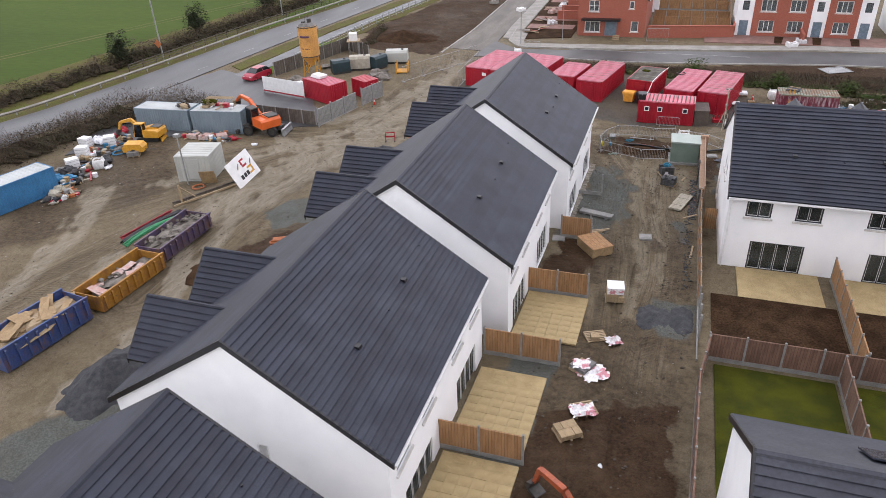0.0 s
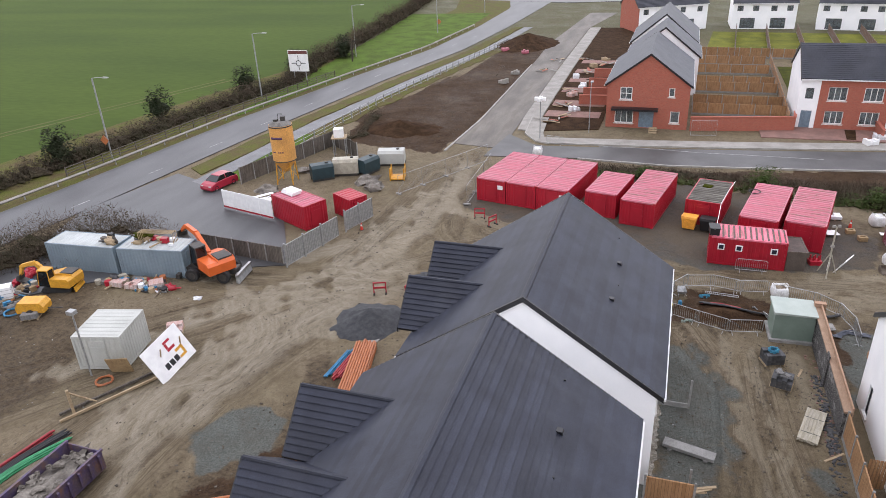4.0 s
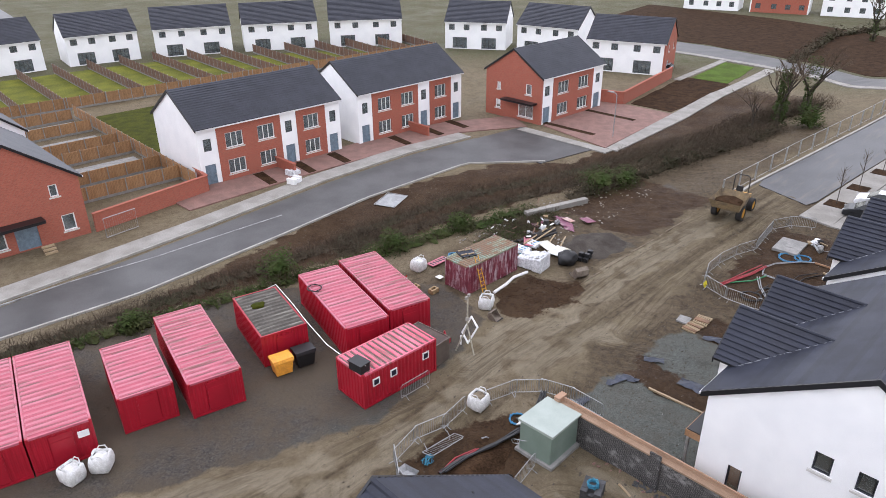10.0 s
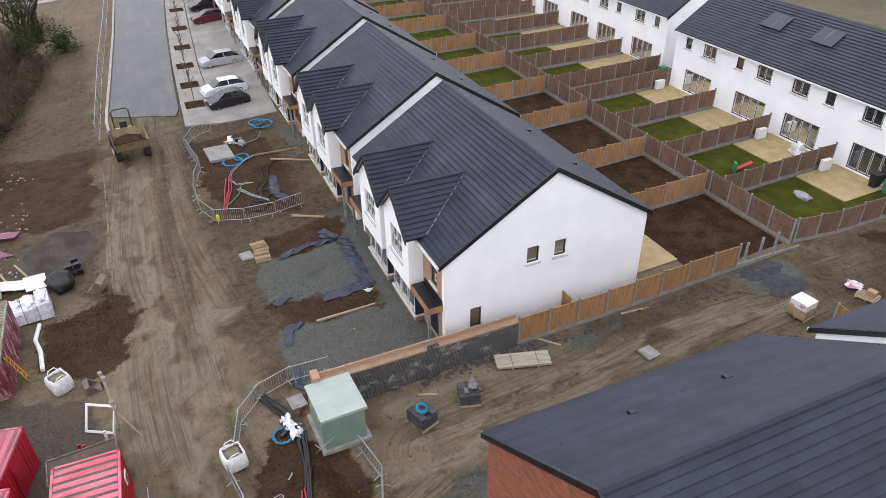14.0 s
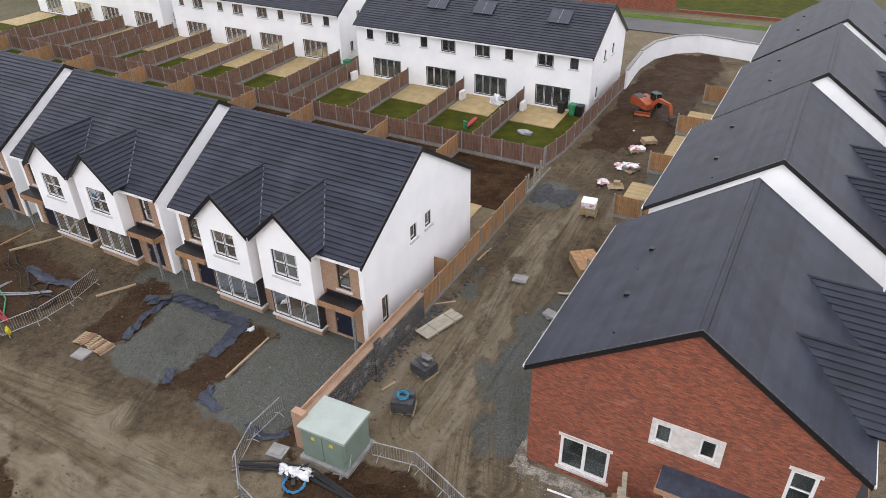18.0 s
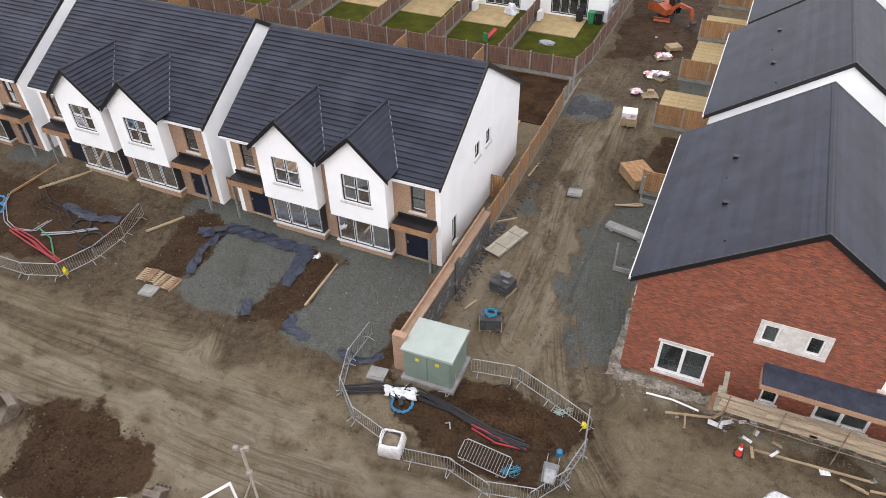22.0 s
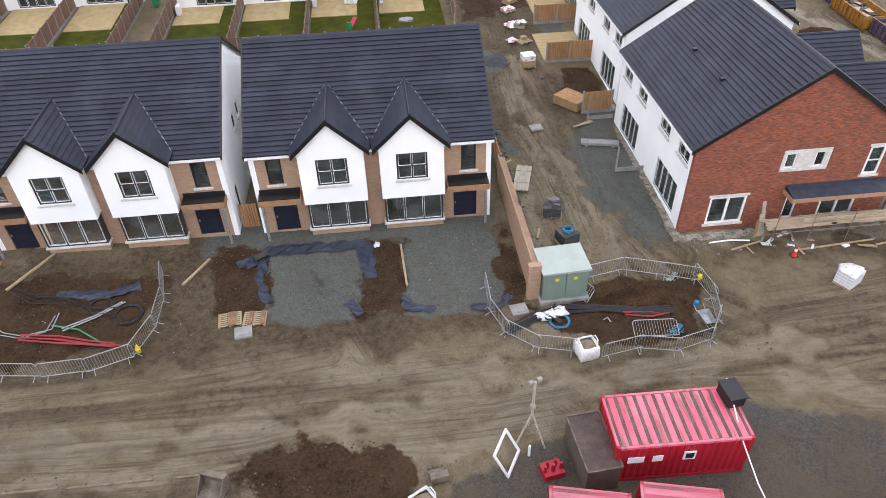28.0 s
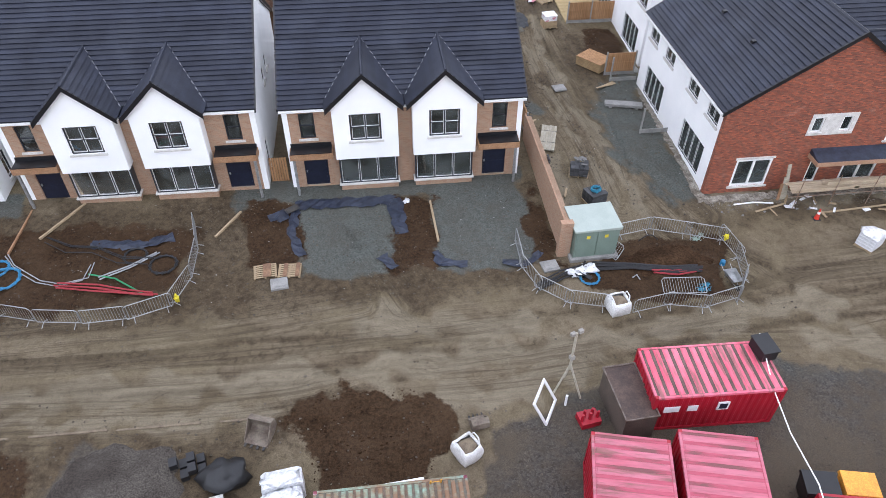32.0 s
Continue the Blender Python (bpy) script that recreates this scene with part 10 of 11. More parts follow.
for x in (-4.6, -2.4, 0.0, 2.2, 3.6):
    for y in (-0.76, 0.5):
        part("standard", Geo().tube([(x, y, 0), (x + 0.03, y, 2.3 if y < 0 else 1.2)], 0.026, 6), RUSTY_TUBE, scf)
    part("transom", Geo().tube([(x, -0.85, 1.04), (x, 0.6, 1.04)], 0.024, 6), RUSTY_TUBE, scf)
part("end_board", Geo().box(3.62, -0.66, 1.1, 3.66, 0.5, 1.5), SCAFFOLD_BOARD, scf)
part("brace", Geo().tube([(3.7, -0.76, 0.1), (3.6, 0.5, 2.2)], 0.024, 6), RUSTY_TUBE, scf)
pb = thing("timber_bundle", "thick pale planks propped upright against the gable", "timber", -11.3, 60.5, None, 0)
for k in range(3):
    part("length", Geo().box(-0.10, -0.03, 0, 0.10, 0.03, (2.3, 1.5, 1.1)[k], pose(0.24 * k - 0.2, 0.06 * k, 0, 9, 6 - 5 * k, 8 * k)), (PALE_PLANK, PALE_PLANK, CANOPY_WOOD)[k], pb)
solid("white_pipe", Geo().tube([(-10.6, 60.9, -0.27), (-9.4, 60.75, -0.24), (-8.2, 60.8, -0.27)], 0.05, 6), PLAIN_WHITE, "white plastic pipe lying by the gable foot", "pipe", z=0)
for x, y, rz, L in ((-10.2, 61.3, 14, 2.0), (-15.4, 61.9, 3, 4.6), (-18.4, 62.1, 8, 1.6)):
    solid("timber_prop", Geo().box(-L / 2, -0.05, 0, L / 2, 0.05, 0.07, pose(0, 0, 0.03, 0, 1)), TIMBER, "timber length lying by the gable", "timber", x, y, rz=rz)
MORTAR_SPILL = mat("spilt_mortar_rubble", (0.36, 0.33, 0.28), (0.17, 0.145, 0.115), 2.2, 14, 0.95, 0.8, spec=0.1, grain=0.5)
ribbon("mortar_spill", [(-6.6, 59.9), (-12, 59.9), (-19, 59.9)], [(-6.5, 60.55), (-12, 60.5), (-19, 60.6)], MORTAR_SPILL, 0.05, "pale spilt mortar along the gable foot", "rubble", n=60, across=4, jag=0.14)
ribbon("mortar_spill_side", [(-6.72, 60.2), (-6.72, 54), (-6.72, 47.4)], [(-6.15, 60.4), (-6.3, 54), (-6.4, 47.4)], MORTAR_SPILL, 0.05, "pale spilt mortar along the house side", "rubble", n=60, across=4, jag=0.12)
deb = thing("gable_debris", "broken blocks and offcuts along the brick gable", "debris", -13.0, 61.6, None, 0)
heap(deb, -7.5, 6.0, -1.6, 0.2, -0.12, 40, 21, GREY_BLOCK, 0.10)
boards(deb, 22, 9, -7, 5, -1.0, 0.8, 0.03, TIMBER, (0.4, 1.2), (0.06, 0.14), 6)
boards(deb, 24, 3, -4, 2, -1.0, 0.4, 0.03, PLASTIC, (0.2, 0.5), (0.1, 0.3), 10)
# buried road kerb showing through the silt
for x0, x1 in ((18.2, 21.1), (21.2, 25.0), (25.1, 30.2), (30.3, 36.0)):
    solid("road_kerb", Geo().box(x0, 72.78, -0.2, x1, 72.88, 0.035), SAND, "muddy concrete road kerb", "kerb", z=gz((x0 + x1) / 2, 72.8), kind="structure")
# site fence on blocks beside the cabins
def mesh_panels(label, x, y, rz, n):
    f = thing("mesh_fence", label, "fence", x, y, None, rz)
    for k in range(n):
        part("frame", Geo().tube([(3.4 * k, 0, 0.1), (3.4 * k, 0, 2.0), (3.4 * k + 3.3, 0, 2.0), (3.4 * k + 3.3, 0, 0.1), (3.4 * k, 0, 0.1)], 0.022, 5), GALV, f)
        me_ = Geo()
        for i in range(1, 17):
            me_.box(3.4 * k + 0.2 * i, -0.003, 0.1, 3.4 * k + 0.2 * i + 0.006, 0.003, 2.0)
        tagged(part("mesh_infill", me_, GALV, f), kind="stuff")
        part("foot", Geo().box(3.4 * k - 0.1, -0.35, 0, 3.4 * k + 0.1, 0.35, 0.13), CONCRETE, f)


mesh_panels("galvanised mesh fence panels on concrete feet", -25.7, 80.3, 91, 3)
JUNK = (PLASTIC, PIPE_BLACK, GREY_BLOCK, PIPE_BLUE, CREAM, PLY, RED_PAINT, DARK_BLOCK, TIMBER, PIPE_ORANGE, SAND)
for i, (x, y, rz, w, d) in enumerate(((-52.0, 44.6, 75, 2.0, 0.9), (-53.4, 47.6, 60, 1.8, 1.0), (-54.8, 51.0, 70, 2.0, 1.2), (-55.4, 54.2, 60, 1.6, 1.0), (-47.4, 58.2, 5, 2.6, 0.7), (-50.6, 41.6, 70, 1.4, 0.8), (-44.8, 57.7, 0, 1.4, 0.6))):
    junk(("plastic drums, packs and offcuts heaped along the hedge", "mixed pallets and plastic packs stacked before the containers")[i in (4, 6)], x, y, rz, w, d, 30, 60 + i, mats=JUNK[i % 3:] + JUNK[:i % 3])
junk("dark box and offcuts on the container roof", -50.6, 60.4, 0, 0.6, 0.6, 6, 70, z=gz(-50.6, 60.4) + 2.54, mats=(DARK_FENCE, TIMBER, PIPE_BLACK))
junk("timber frames stacked on the container roof", -46.8, 61.0, 5, 1.8, 0.7, 12, 71, z=gz(-46.8, 61) + 2.54, mats=(TIMBER, PLASTIC, TIMBER, GREY_BLOCK, RED_PAINT))
# stores west of the brick gable
GREEN_BOX = mat("mint_green_steel", (0.30, 0.52, 0.33), (0.25, 0.44, 0.28), 0.8, 12, 0.6, 0.05, grain=0.08)
gbx = thing("steel_site_box", "mint green steel site box with a flat lid", "site box", -21.6, 65.7, None, 30)
part("body", Geo().box(-1.0, -0.5, 0.12, 1.0, 0.5, 0.86), GREEN_BOX, gbx)
lid_ = part("lid", Geo().box(-1.04, -0.54, 0.862, 1.04, 0.54, 0.95), GREEN_BOX, gbx)
part("filler_cap", Geo().tube([(0.6, 0.1, 0.95), (0.6, 0.1, 1.0)], 0.08, 8), PIPE_BLACK, lid_)
for k in (-0.8, 0.8):
    part("skid", Geo().box(k - 0.06, -0.5, 0, k + 0.06, 0.5, 0.12), DARK_STEEL, gbx)
digger_bucket(-23.7, 65.1, 200, 1.1)
dpk = thing("crate", "dark plastic covered crate beside the digger bucket", "crate", -24.3, 63.8, None, 35)
part("body", Geo().box(-0.6, -0.55, 0.12, 0.6, 0.55, 0.8), DARK_BLOCK, dpk)
part("cover", Geo().lump((0, 0, 0.8), (0.68, 0.62, 0.16), 5, 0.3, 6, 14), DARK_GRAVEL, dpk, smoothed=True)
bn = thing("storage_bin", "black plastic storage bin by the house front", "bin", -21.7, 63.6, None, 20)
part("body", Geo().box(-0.5, -0.4, 0, 0.5, 0.4, 0.75), PIPE_BLACK, bn)
part("lid", Geo().box(-0.54, -0.44, 0.752, 0.54, 0.44, 0.82), PIPE_GREY, bn)
ribbon("footing_strip", [(-22.8, 64.4), (-23.9, 60.7), (-24.8, 57.4), (-25.6, 53)], [(-22.3, 64.3), (-23.3, 60.6), (-24.2, 57.3), (-25.0, 53)], CONCRETE, 0.05, "pale muddy concrete footing strip", "strip", n=20, across=2)
ribbon("road_line", [(-15.3, 101.1), (-10.3, 101.25), (-3.7, 100.7), (0.5, 100.8), (8.7, 100.8)], [(-15.3, 100.95), (-10.3, 101.1), (-3.7, 100.55), (0.5, 100.65), (8.7, 100.65)], WHITE_LINE, 0.10, "thin white line on the estate road", "road marking", n=30, across=1)
# stones scattered over the site
def scatter(label, area, n, size, m_, seed):
    r = random.Random(seed)
    g = Geo()
    for i in range(n):
        x, y = r.uniform(area[0], area[2]), r.uniform(area[1], area[3])
        a = r.uniform(0.4, 1.0) * size
        g.lump((x, y, gz(x, y) + 0.02), (a * r.uniform(0.7, 1.5), a, a * 0.6), i, 0.5, 3, 5)
    ob = new("scattered_stones", g.mesh("scattered_stones", m_))
    return tagged(ob, label, "stones", kind="stuff")


CLOD = mat("muddy_stone", (0.15, 0.13, 0.105), (0.09, 0.075, 0.06), 0.2, 6, 0.95, 0.0, spec=0.1)
scatter("loose grey stones scattered over the track", (-34, 20, -21, 80), 600, 0.08, CLOD, 41)
scatter("loose stones scattered along the lane", (-6, 20, 2.2, 62), 420, 0.09, CLOD, 42)
scatter("loose stones scattered over the road", (-8, 56, 40, 79), 900, 0.06, CLOD, 43)
scatter("small clods and stones along the lane", (-6.4, 30, 2.3, 60), 1500, 0.045, CLOD, 51)
scatter("small pale chippings along the lane", (-6.4, 26, 2.3, 60), 120, 0.04, CONCRETE, 52)
scatter("small clods before the new houses", (3.2, 57.6, 40, 67), 1500, 0.05, CLOD, 53)
scatter("pale chippings before the new houses", (3.2, 57.6, 34, 66), 110, 0.035, CONCRETE, 54)
scatter("rubble and chippings along the brick gable", (-22, 59.9, -6, 61.5), 900, 0.042, RUBBLE, 55)
scatter("pale plaster crumbs along the brick gable", (-21, 60.0, -7, 61.3), 130, 0.034, CONCRETE, 56)
scatter("broken dark blocks along the foot of the wall", (2.1, 50.6, 2.66, 58.6), 170, 0.13, DARK_BLOCK, 61)
scatter("brick fragments along the foot of the wall", (2.0, 51.0, 2.66, 61.0), 60, 0.09, PINK_PAVING, 62)
scatter("dark stones along the lane fence", (1.9, 40.0, 2.5, 50.6), 120, 0.10, DARK_BLOCK, 63)
scatter("stones over the compound", (-25, 73, 34, 84), 1500, 0.05, CLOD, 57)
scatter("clods over the muddy yard", (-50, 26, -22, 78), 1500, 0.06, CLOD, 58)
scatter("loose pale debris on the yard", (-52, 24, -36, 60), 140, 0.06, CONCRETE, 44)
scatter("loose debris on the bank", (16, 78, 40, 86), 260, 0.12, PAVING, 45)
scatter("loose soil clods over the earth field", (-46, 97, -33.5, 148), 500, 0.10, CLOD, 46)
scatter("loose clods on the bank", (-8, 90, 44, 98), 420, 0.08, CLOD, 47)
scatter("clods on the topsoil patch", (11.2, 71.9, 16.4, 76.2), 420, 0.055, SOIL, 48)
# yard clutter along the hedge
for i, (x, y) in enumerate(((-57.4, 52.4), (-55.8, 50.2), (-55.2, 53.4), (-54.4, 47.4))):
    ib = thing("bulk_liquid_tank", "white plastic tank in a steel cage", "tank", x, y, None, 20 * i, "caged tanks")
    part("tank_body", Geo().box(-0.55, -0.45, 0.15, 0.55, 0.45, 1.1), PLAIN_WHITE, ib)
    for z in (0.3, 0.6, 0.9):
        part("cage_ring", Geo().tube([(-0.58, -0.48, z), (0.58, -0.48, z), (0.58, 0.48, z), (-0.58, 0.48, z), (-0.58, -0.48, z)], 0.02, 4), GALV, ib)
    part("base", Geo().box(-0.6, -0.5, 0, 0.6, 0.5, 0.148), TIMBER, ib)
for i, (x, y, m_, lb) in enumerate(((-53.6, 46.0, PIPE_BLACK, "heap of black plastic drums and bags"), (-53.2, 44.8, PIPE_BLUE, "heap of blue plastic drums"), (-56.6, 56.4, RED_PAINT, "red plastic sheeting bundle"), (-52.4, 49.0, PIPE_BLACK, "heap of black bagged materials"), (-56.8, 54.0, PLASTIC, "grey tarpaulin over materials"), (-51.0, 42.0, CREAM, "cream plastic drum on its side"))):
    d = thing("material_heap", lb, "materials", x, y, None, 35 * i, "yard clutter")
    rr = random.Random(i)
    for k in range(6):
        part("item", Geo().lump((rr.uniform(-0.8, 0.8), rr.uniform(-0.6, 0.6), 0.3), (rr.uniform(0.25, 0.6), rr.uniform(0.25, 0.5), rr.uniform(0.25, 0.45)), k, 0.2, 6, 10, floor=0), m_, d)
ft = thing("roof_load", "timber frames stacked on the container roof", "timber", -46.0, 61.0, 2.5, 8)
for k in range(4):
    part("frame", Geo().tube([(-1.6, -0.6 + 0.2 * k, 0.02), (-1.6, -0.6 + 0.2 * k, 0.9), (1.4, -0.5 + 0.2 * k, 0.9), (1.4, -0.5 + 0.2 * k, 0.02)], 0.04, 4), TIMBER, ft)
part("canvas", Geo().lump((-1.9, 0.5, 0.25), (0.8, 0.6, 0.35), 4, 0.3, floor=0), LAWN, ft)
boards(thing("board_heap", "plasterboard offcuts leaning by the hoarding", "boards", -46.2, 76.4, None, 60), 51, 9, -0.6, 0.6, -1, 1, 0.1, PLAIN_WHITE, (1.6, 2.6), (0.2, 0.4), 10, (-10, 10))

for i in range(4):
    pl = thing("wall_panel", "white insulated panel lying on the red entrance cabin", "panel", -41.3 + 0.06 * i, 73.8 + 0.03 * i, None, -26, "stacked panels")
    part("sheet", Geo().box(-0.9, -0.5, 2.46 + 0.085 * i, 0.9, 0.5, 2.545 + 0.085 * i), PLAIN_WHITE, pl)


# ---- roadside ----
LAMP_GREY = mat("grey_lamp_steel", (0.42, 0.43, 0.43), None, 2, 20, 0.5, 0.0, metal=0.3)
def street_lamp(x, y, rz, h=10.0, arm=2.2):
    s = thing("street_lamp", "tall grey steel street lamp", "lamp post", x, y, None, rz, "street lamps")
    part("pole", Geo().tube([(0, 0, 0), (0, 0, h * 0.5), (0, 0, h)], 0.1 if h > 8 else 0.055, 8), LAMP_GREY, s)
    part("arm", Geo().tube([(0, 0, h), (arm * 0.5, 0, h + 0.18), (arm, 0, h + 0.22)], 0.05, 6), LAMP_GREY, s)
    part("lantern", Geo().ext([(arm - 0.1, h + 0.16), (arm + 0.7, h + 0.2), (arm + 0.7, h + 0.3), (arm - 0.1, h + 0.32)], -0.16, 0.16, "y"), LAMP_GREY, s)
    return s


for x, y in ((-73.1, 85.1), (-71.1, 116.8), (-69.6, 150.3), (-62.4, 180.9), (-60, 215)):
    street_lamp(x, y, -10)
for x, y, h in ((-17.3, 106.6, 6.0), (52.0, 92.5, 5.4)):
    street_lamp(x, y, 90, h, 0.6)
lp = thing("site_floodlight", "tall post with clustered white floodlights", "work light", -22.8, 102.6, None, 0)
part("pole", Geo().tube([(0, 0, 0), (0, 0, 5.2)], 0.07, 6), LAMP_GREY, lp)
for k in range(4):
    a = 1.57 * k
    part("floodlight", Geo().box(-0.25 + 0.45 * math.cos(a), -0.25 + 0.45 * math.sin(a), 4.9, 0.2 + 0.45 * math.cos(a), 0.2 + 0.45 * math.sin(a), 5.3), PLAIN_WHITE, lp)
rs = thing("road_sign", "white direction sign with a roundabout map on two posts", "road sign", -69.8, 127.6, None, 5)
part("panel", Geo().box(-1.8, -0.05, 2.0, 1.8, 0.05, 5.6), PLAIN_WHITE, rs)
part("header", Geo().box(-1.75, -0.06, 4.95, 1.75, -0.052, 5.5), mat("brown_sign_header", (0.16, 0.05, 0.04)), rs)
part("map_ring", Geo().tube([(0.45 * math.cos(k * 0.4189), -0.07, 3.4 + 0.45 * math.sin(k * 0.4189)) for k in range(16)], 0.06, 4), PIPE_BLACK, rs)
for a, b in (((-1.3, 3.4), (-0.5, 3.4)), ((0.5, 3.4), (1.3, 3.4)), ((0, 3.9), (0, 4.7)), ((0, 2.3), (0, 2.9))):
    part("map_arm", Geo().tube([(a[0], -0.07, a[1]), (b[0], -0.07, b[1])], 0.06, 4), PIPE_BLACK, rs)
for s in (-1.1, 1.1):
    part("post", Geo().tube([(s, 0.1, 0), (s, 0.1, 5.5)], 0.07, 6), LAMP_GREY, rs)
for x, y in ((-73.0, 84.6), (-62.0, 181)):
    ws = thing("warning_sign", "orange diamond road-works sign", "road sign", x, y, None, 0, "road-works signs")
    part("plate", Geo().box(-0.45, -0.12, -0.45, 0.45, -0.1, 0.45, pose(0, 0, 2.6, 0, 45, 0)), PIPE_ORANGE, ws)
    part("bracket", Geo().box(-0.05, -0.1, 2.2, 0.05, 0.1, 3.0), LAMP_GREY, ws)
# crash barrier along the far edge of the road
def rail_run(line, name, label, h, rail_m, post_m, rails, pitch, thick=0.06, kind="structure"):
    r = thing(name, label, "barrier", 0, 0, 0, 0, kind=kind)
    pts = resample(line, max(2, int(sum(math.dist(a, b) for a, b in zip(line, line[1:])) / pitch)))
    post = Geo().box(-0.06, -0.06, -0.2, 0.06, 0.06, h).mesh("post", post_m)
    for p in pts:
        part("post", post, None, r).location = (p.x, p.y, gz(p.x, p.y))
    for z, hh in rails:
        part("rail", Geo().tube([(p.x, p.y, gz(p.x, p.y) + z) for p in pts], hh, 4), rail_m, r)
    return r


rail_run(line_offset(MAIN_FAR[1:9], 1.0), "crash_barrier", "pale weathered crash barrier along the road", 0.75, PAVING, LAMP_GREY, ((0.62, 0.17),), 4.0)
rail_run(line_offset(MAIN_FAR[4:7], 3.2), "field_fence", "grey timber post-and-rail fence by the hedge", 1.2, DARK_FENCE, DARK_FENCE, ((0.4, 0.06), (0.75, 0.06), (1.1, 0.06)), 2.5)
rail_run([(-52.4, 88), (-49.8, 118), (-45.8, 145), (-42.4, 168)], "path_railing", "pale galvanised railing beside the footpath", 1.2, GALV, GALV, ((0.3, 0.03), (0.75, 0.03), (1.15, 0.04)), 2.4)
rail_run([(41, 72.9), (58, 72.2), (74, 71.2), (92, 70.3)], "mesh_fence_line", "leaning galvanised mesh fence line on concrete feet", 1.9, GALV, GALV, ((0.2, 0.025), (1.9, 0.03)), 3.4)
for i in range(12):
    line = resample([(-66.5, 60), (-62, 104), (-57.5, 140), (-52, 175)], 11)[i]
    if 60 < line.y < 190:
        ribbon("road_dash", [(line.x - 0.1, line.y + 0.0), (line.x + 0.25, line.y + 2.2)], [(line.x + 0.05, line.y), (line.x + 0.4, line.y + 2.2)], WHITE_LINE, 0.112, "worn white dashed road marking", "marking", n=2, across=1, thick=0.01)


# ---- plants ----
def leaves(g, pts, size, r):
    for p in pts:
        a, b = r.uniform(0, 6.28), r.uniform(-1, 1)
        d = Vector((math.cos(a), math.sin(a), b)).normalized()
        u = d.cross(Vector((0, 0, 1))).normalized() * size * r.uniform(0.5, 1.0)
        v = d * size * r.uniform(0.5, 1.2)
        p = Vector(p)
        g.add([p - u, p + v * 0.3, p + u, p - v], [(0, 1, 2, 3)])


HEDGE = mat("winter_hedge_leaf", (0.050, 0.048, 0.026), (0.078, 0.060, 0.042), 0.25, 3, 0.95, 0.0, spec=0.1, grain=0.35)
EVERGREEN = mat("dark_evergreen_leaf", (0.030, 0.040, 0.020), (0.045, 0.050, 0.028), 0.5, 3, 0.9, 0.0, spec=0.1, grain=0.35)
BRAMBLE = mat("bramble_leaf", (0.045, 0.075, 0.018), (0.07, 0.075, 0.03), 0.5, 3, 0.9, 0.0, spec=0.1, grain=0.35)
TWIG = mat("brown_winter_twig", (0.15, 0.115, 0.082), (0.10, 0.075, 0.055), 0.4, 4, 0.95, 0.0, spec=0.1)
BARK = mat("grey_brown_bark", (0.09, 0.07, 0.05), (0.05, 0.04, 0.03), 2, 14, 0.95, 0.4)


def hedge(line, width, height, label, dens, size, seed, gap=0.15, twigs=0.5):
    r = random.Random(seed)
    pts = resample(line, max(4, int(sum(math.dist(a, b) for a, b in zip(line, line[1:])) / 1.0)))
    lg, tg = Geo(), Geo()
    for i, p in enumerate(pts):
        hh = height * (0.55 + 0.65 * abs(noise.noise(Vector((i * 0.31, seed, 0)))) * 2)
        ww = width * (0.7 + 0.5 * abs(noise.noise(Vector((i * 0.23, seed + 5, 0)))) * 2)
        for k in range(dens):
            q = r.random() ** 0.7
            ox, oy = max(-1.0, min(1.0, r.gauss(0, 0.5))), max(-1.0, min(1.0, r.gauss(0, 0.5)))
            x, y, z = p.x + ox * ww * 0.6, p.y + oy * ww * 0.6, gz(p.x, p.y) + q * hh * (1 - 0.55 * min(1, ox * ox + oy * oy))
            if r.random() < twigs:
                e = (x + r.uniform(-0.5, 0.5), y + r.uniform(-0.5, 0.5), z + r.uniform(0.1, 0.7))
                d = 0.018
                tg.add([(x - d, y, z), (x + d, y, z), e], [(0, 1, 2)])
                tg.add([(x, y - d, z), (x, y + d, z), e], [(0, 1, 2)])
            else:
                leaves(lg, [(x, y, z)], size, r)
    h = thing("hedge", label, "hedge", 0, 0, 0, 0, "hedges")
    tagged(part("foliage", lg, HEDGE if twigs > 0.3 else BRAMBLE, h), kind="stuff")
    tagged(part("twig_growth", tg, TWIG, h), kind="stuff")
    core = Geo()
    for i in range(0, len(pts) - 1):
        p = pts[i]
        hh = height * (0.55 + 0.65 * abs(noise.noise(Vector((i * 0.31, seed, 0)))) * 2)
        core.lump((p.x, p.y, gz(p.x, p.y) + hh * 0.12), (width * 0.3, 0.75, hh * 0.3), i, 0.6, 4, 7)
    tagged(part("inner_growth", core, HEDGE if twigs > 0.3 else BRAMBLE, h), kind="stuff")
    return h


hedge(line_offset([(-88, -60), (-79, 10), (-75.5, 50), (-72, 78), (-69, 104), (-65, 128)], 6.0), 4.2, 2.8, "brown winter roadside hedge", 300, 0.17, 1)
hedge([(-72, 128), (-75, 146), (-77.4, 173), (-82, 212), (-88, 250)], 4.6, 4.2, "brown winter roadside hedge", 300, 0.2, 2, twigs=0.7)
hedge([(-66, 28), (-64, 44), (-61.5, 56), (-59.5, 63), (-52, 65.4)], 6.4, 3.5, "bare brown hedge behind the yard", 560, 0.13, 3, twigs=0.72)
hedge([(-14, 91.8), (-8, 91.0), (0, 89.6), (8, 88.0)], 1.6, 0.9, "low bramble hedge behind the cabins", 120, 0.12, 4, twigs=0.3)
hedge([(8, 88.2), (16, 86.8), (22, 85.4), (26, 84.8)], 2.2, 1.2, "bramble hedge behind the container", 140, 0.12, 5, twigs=0.25)
hedge([(32, 83.8), (40, 82.8), (48, 81.4), (60, 79.6), (68, 78.6)], 3.2, 2.0, "dense brown scrub and bramble along the bank", 260, 0.13, 6, twigs=0.6)
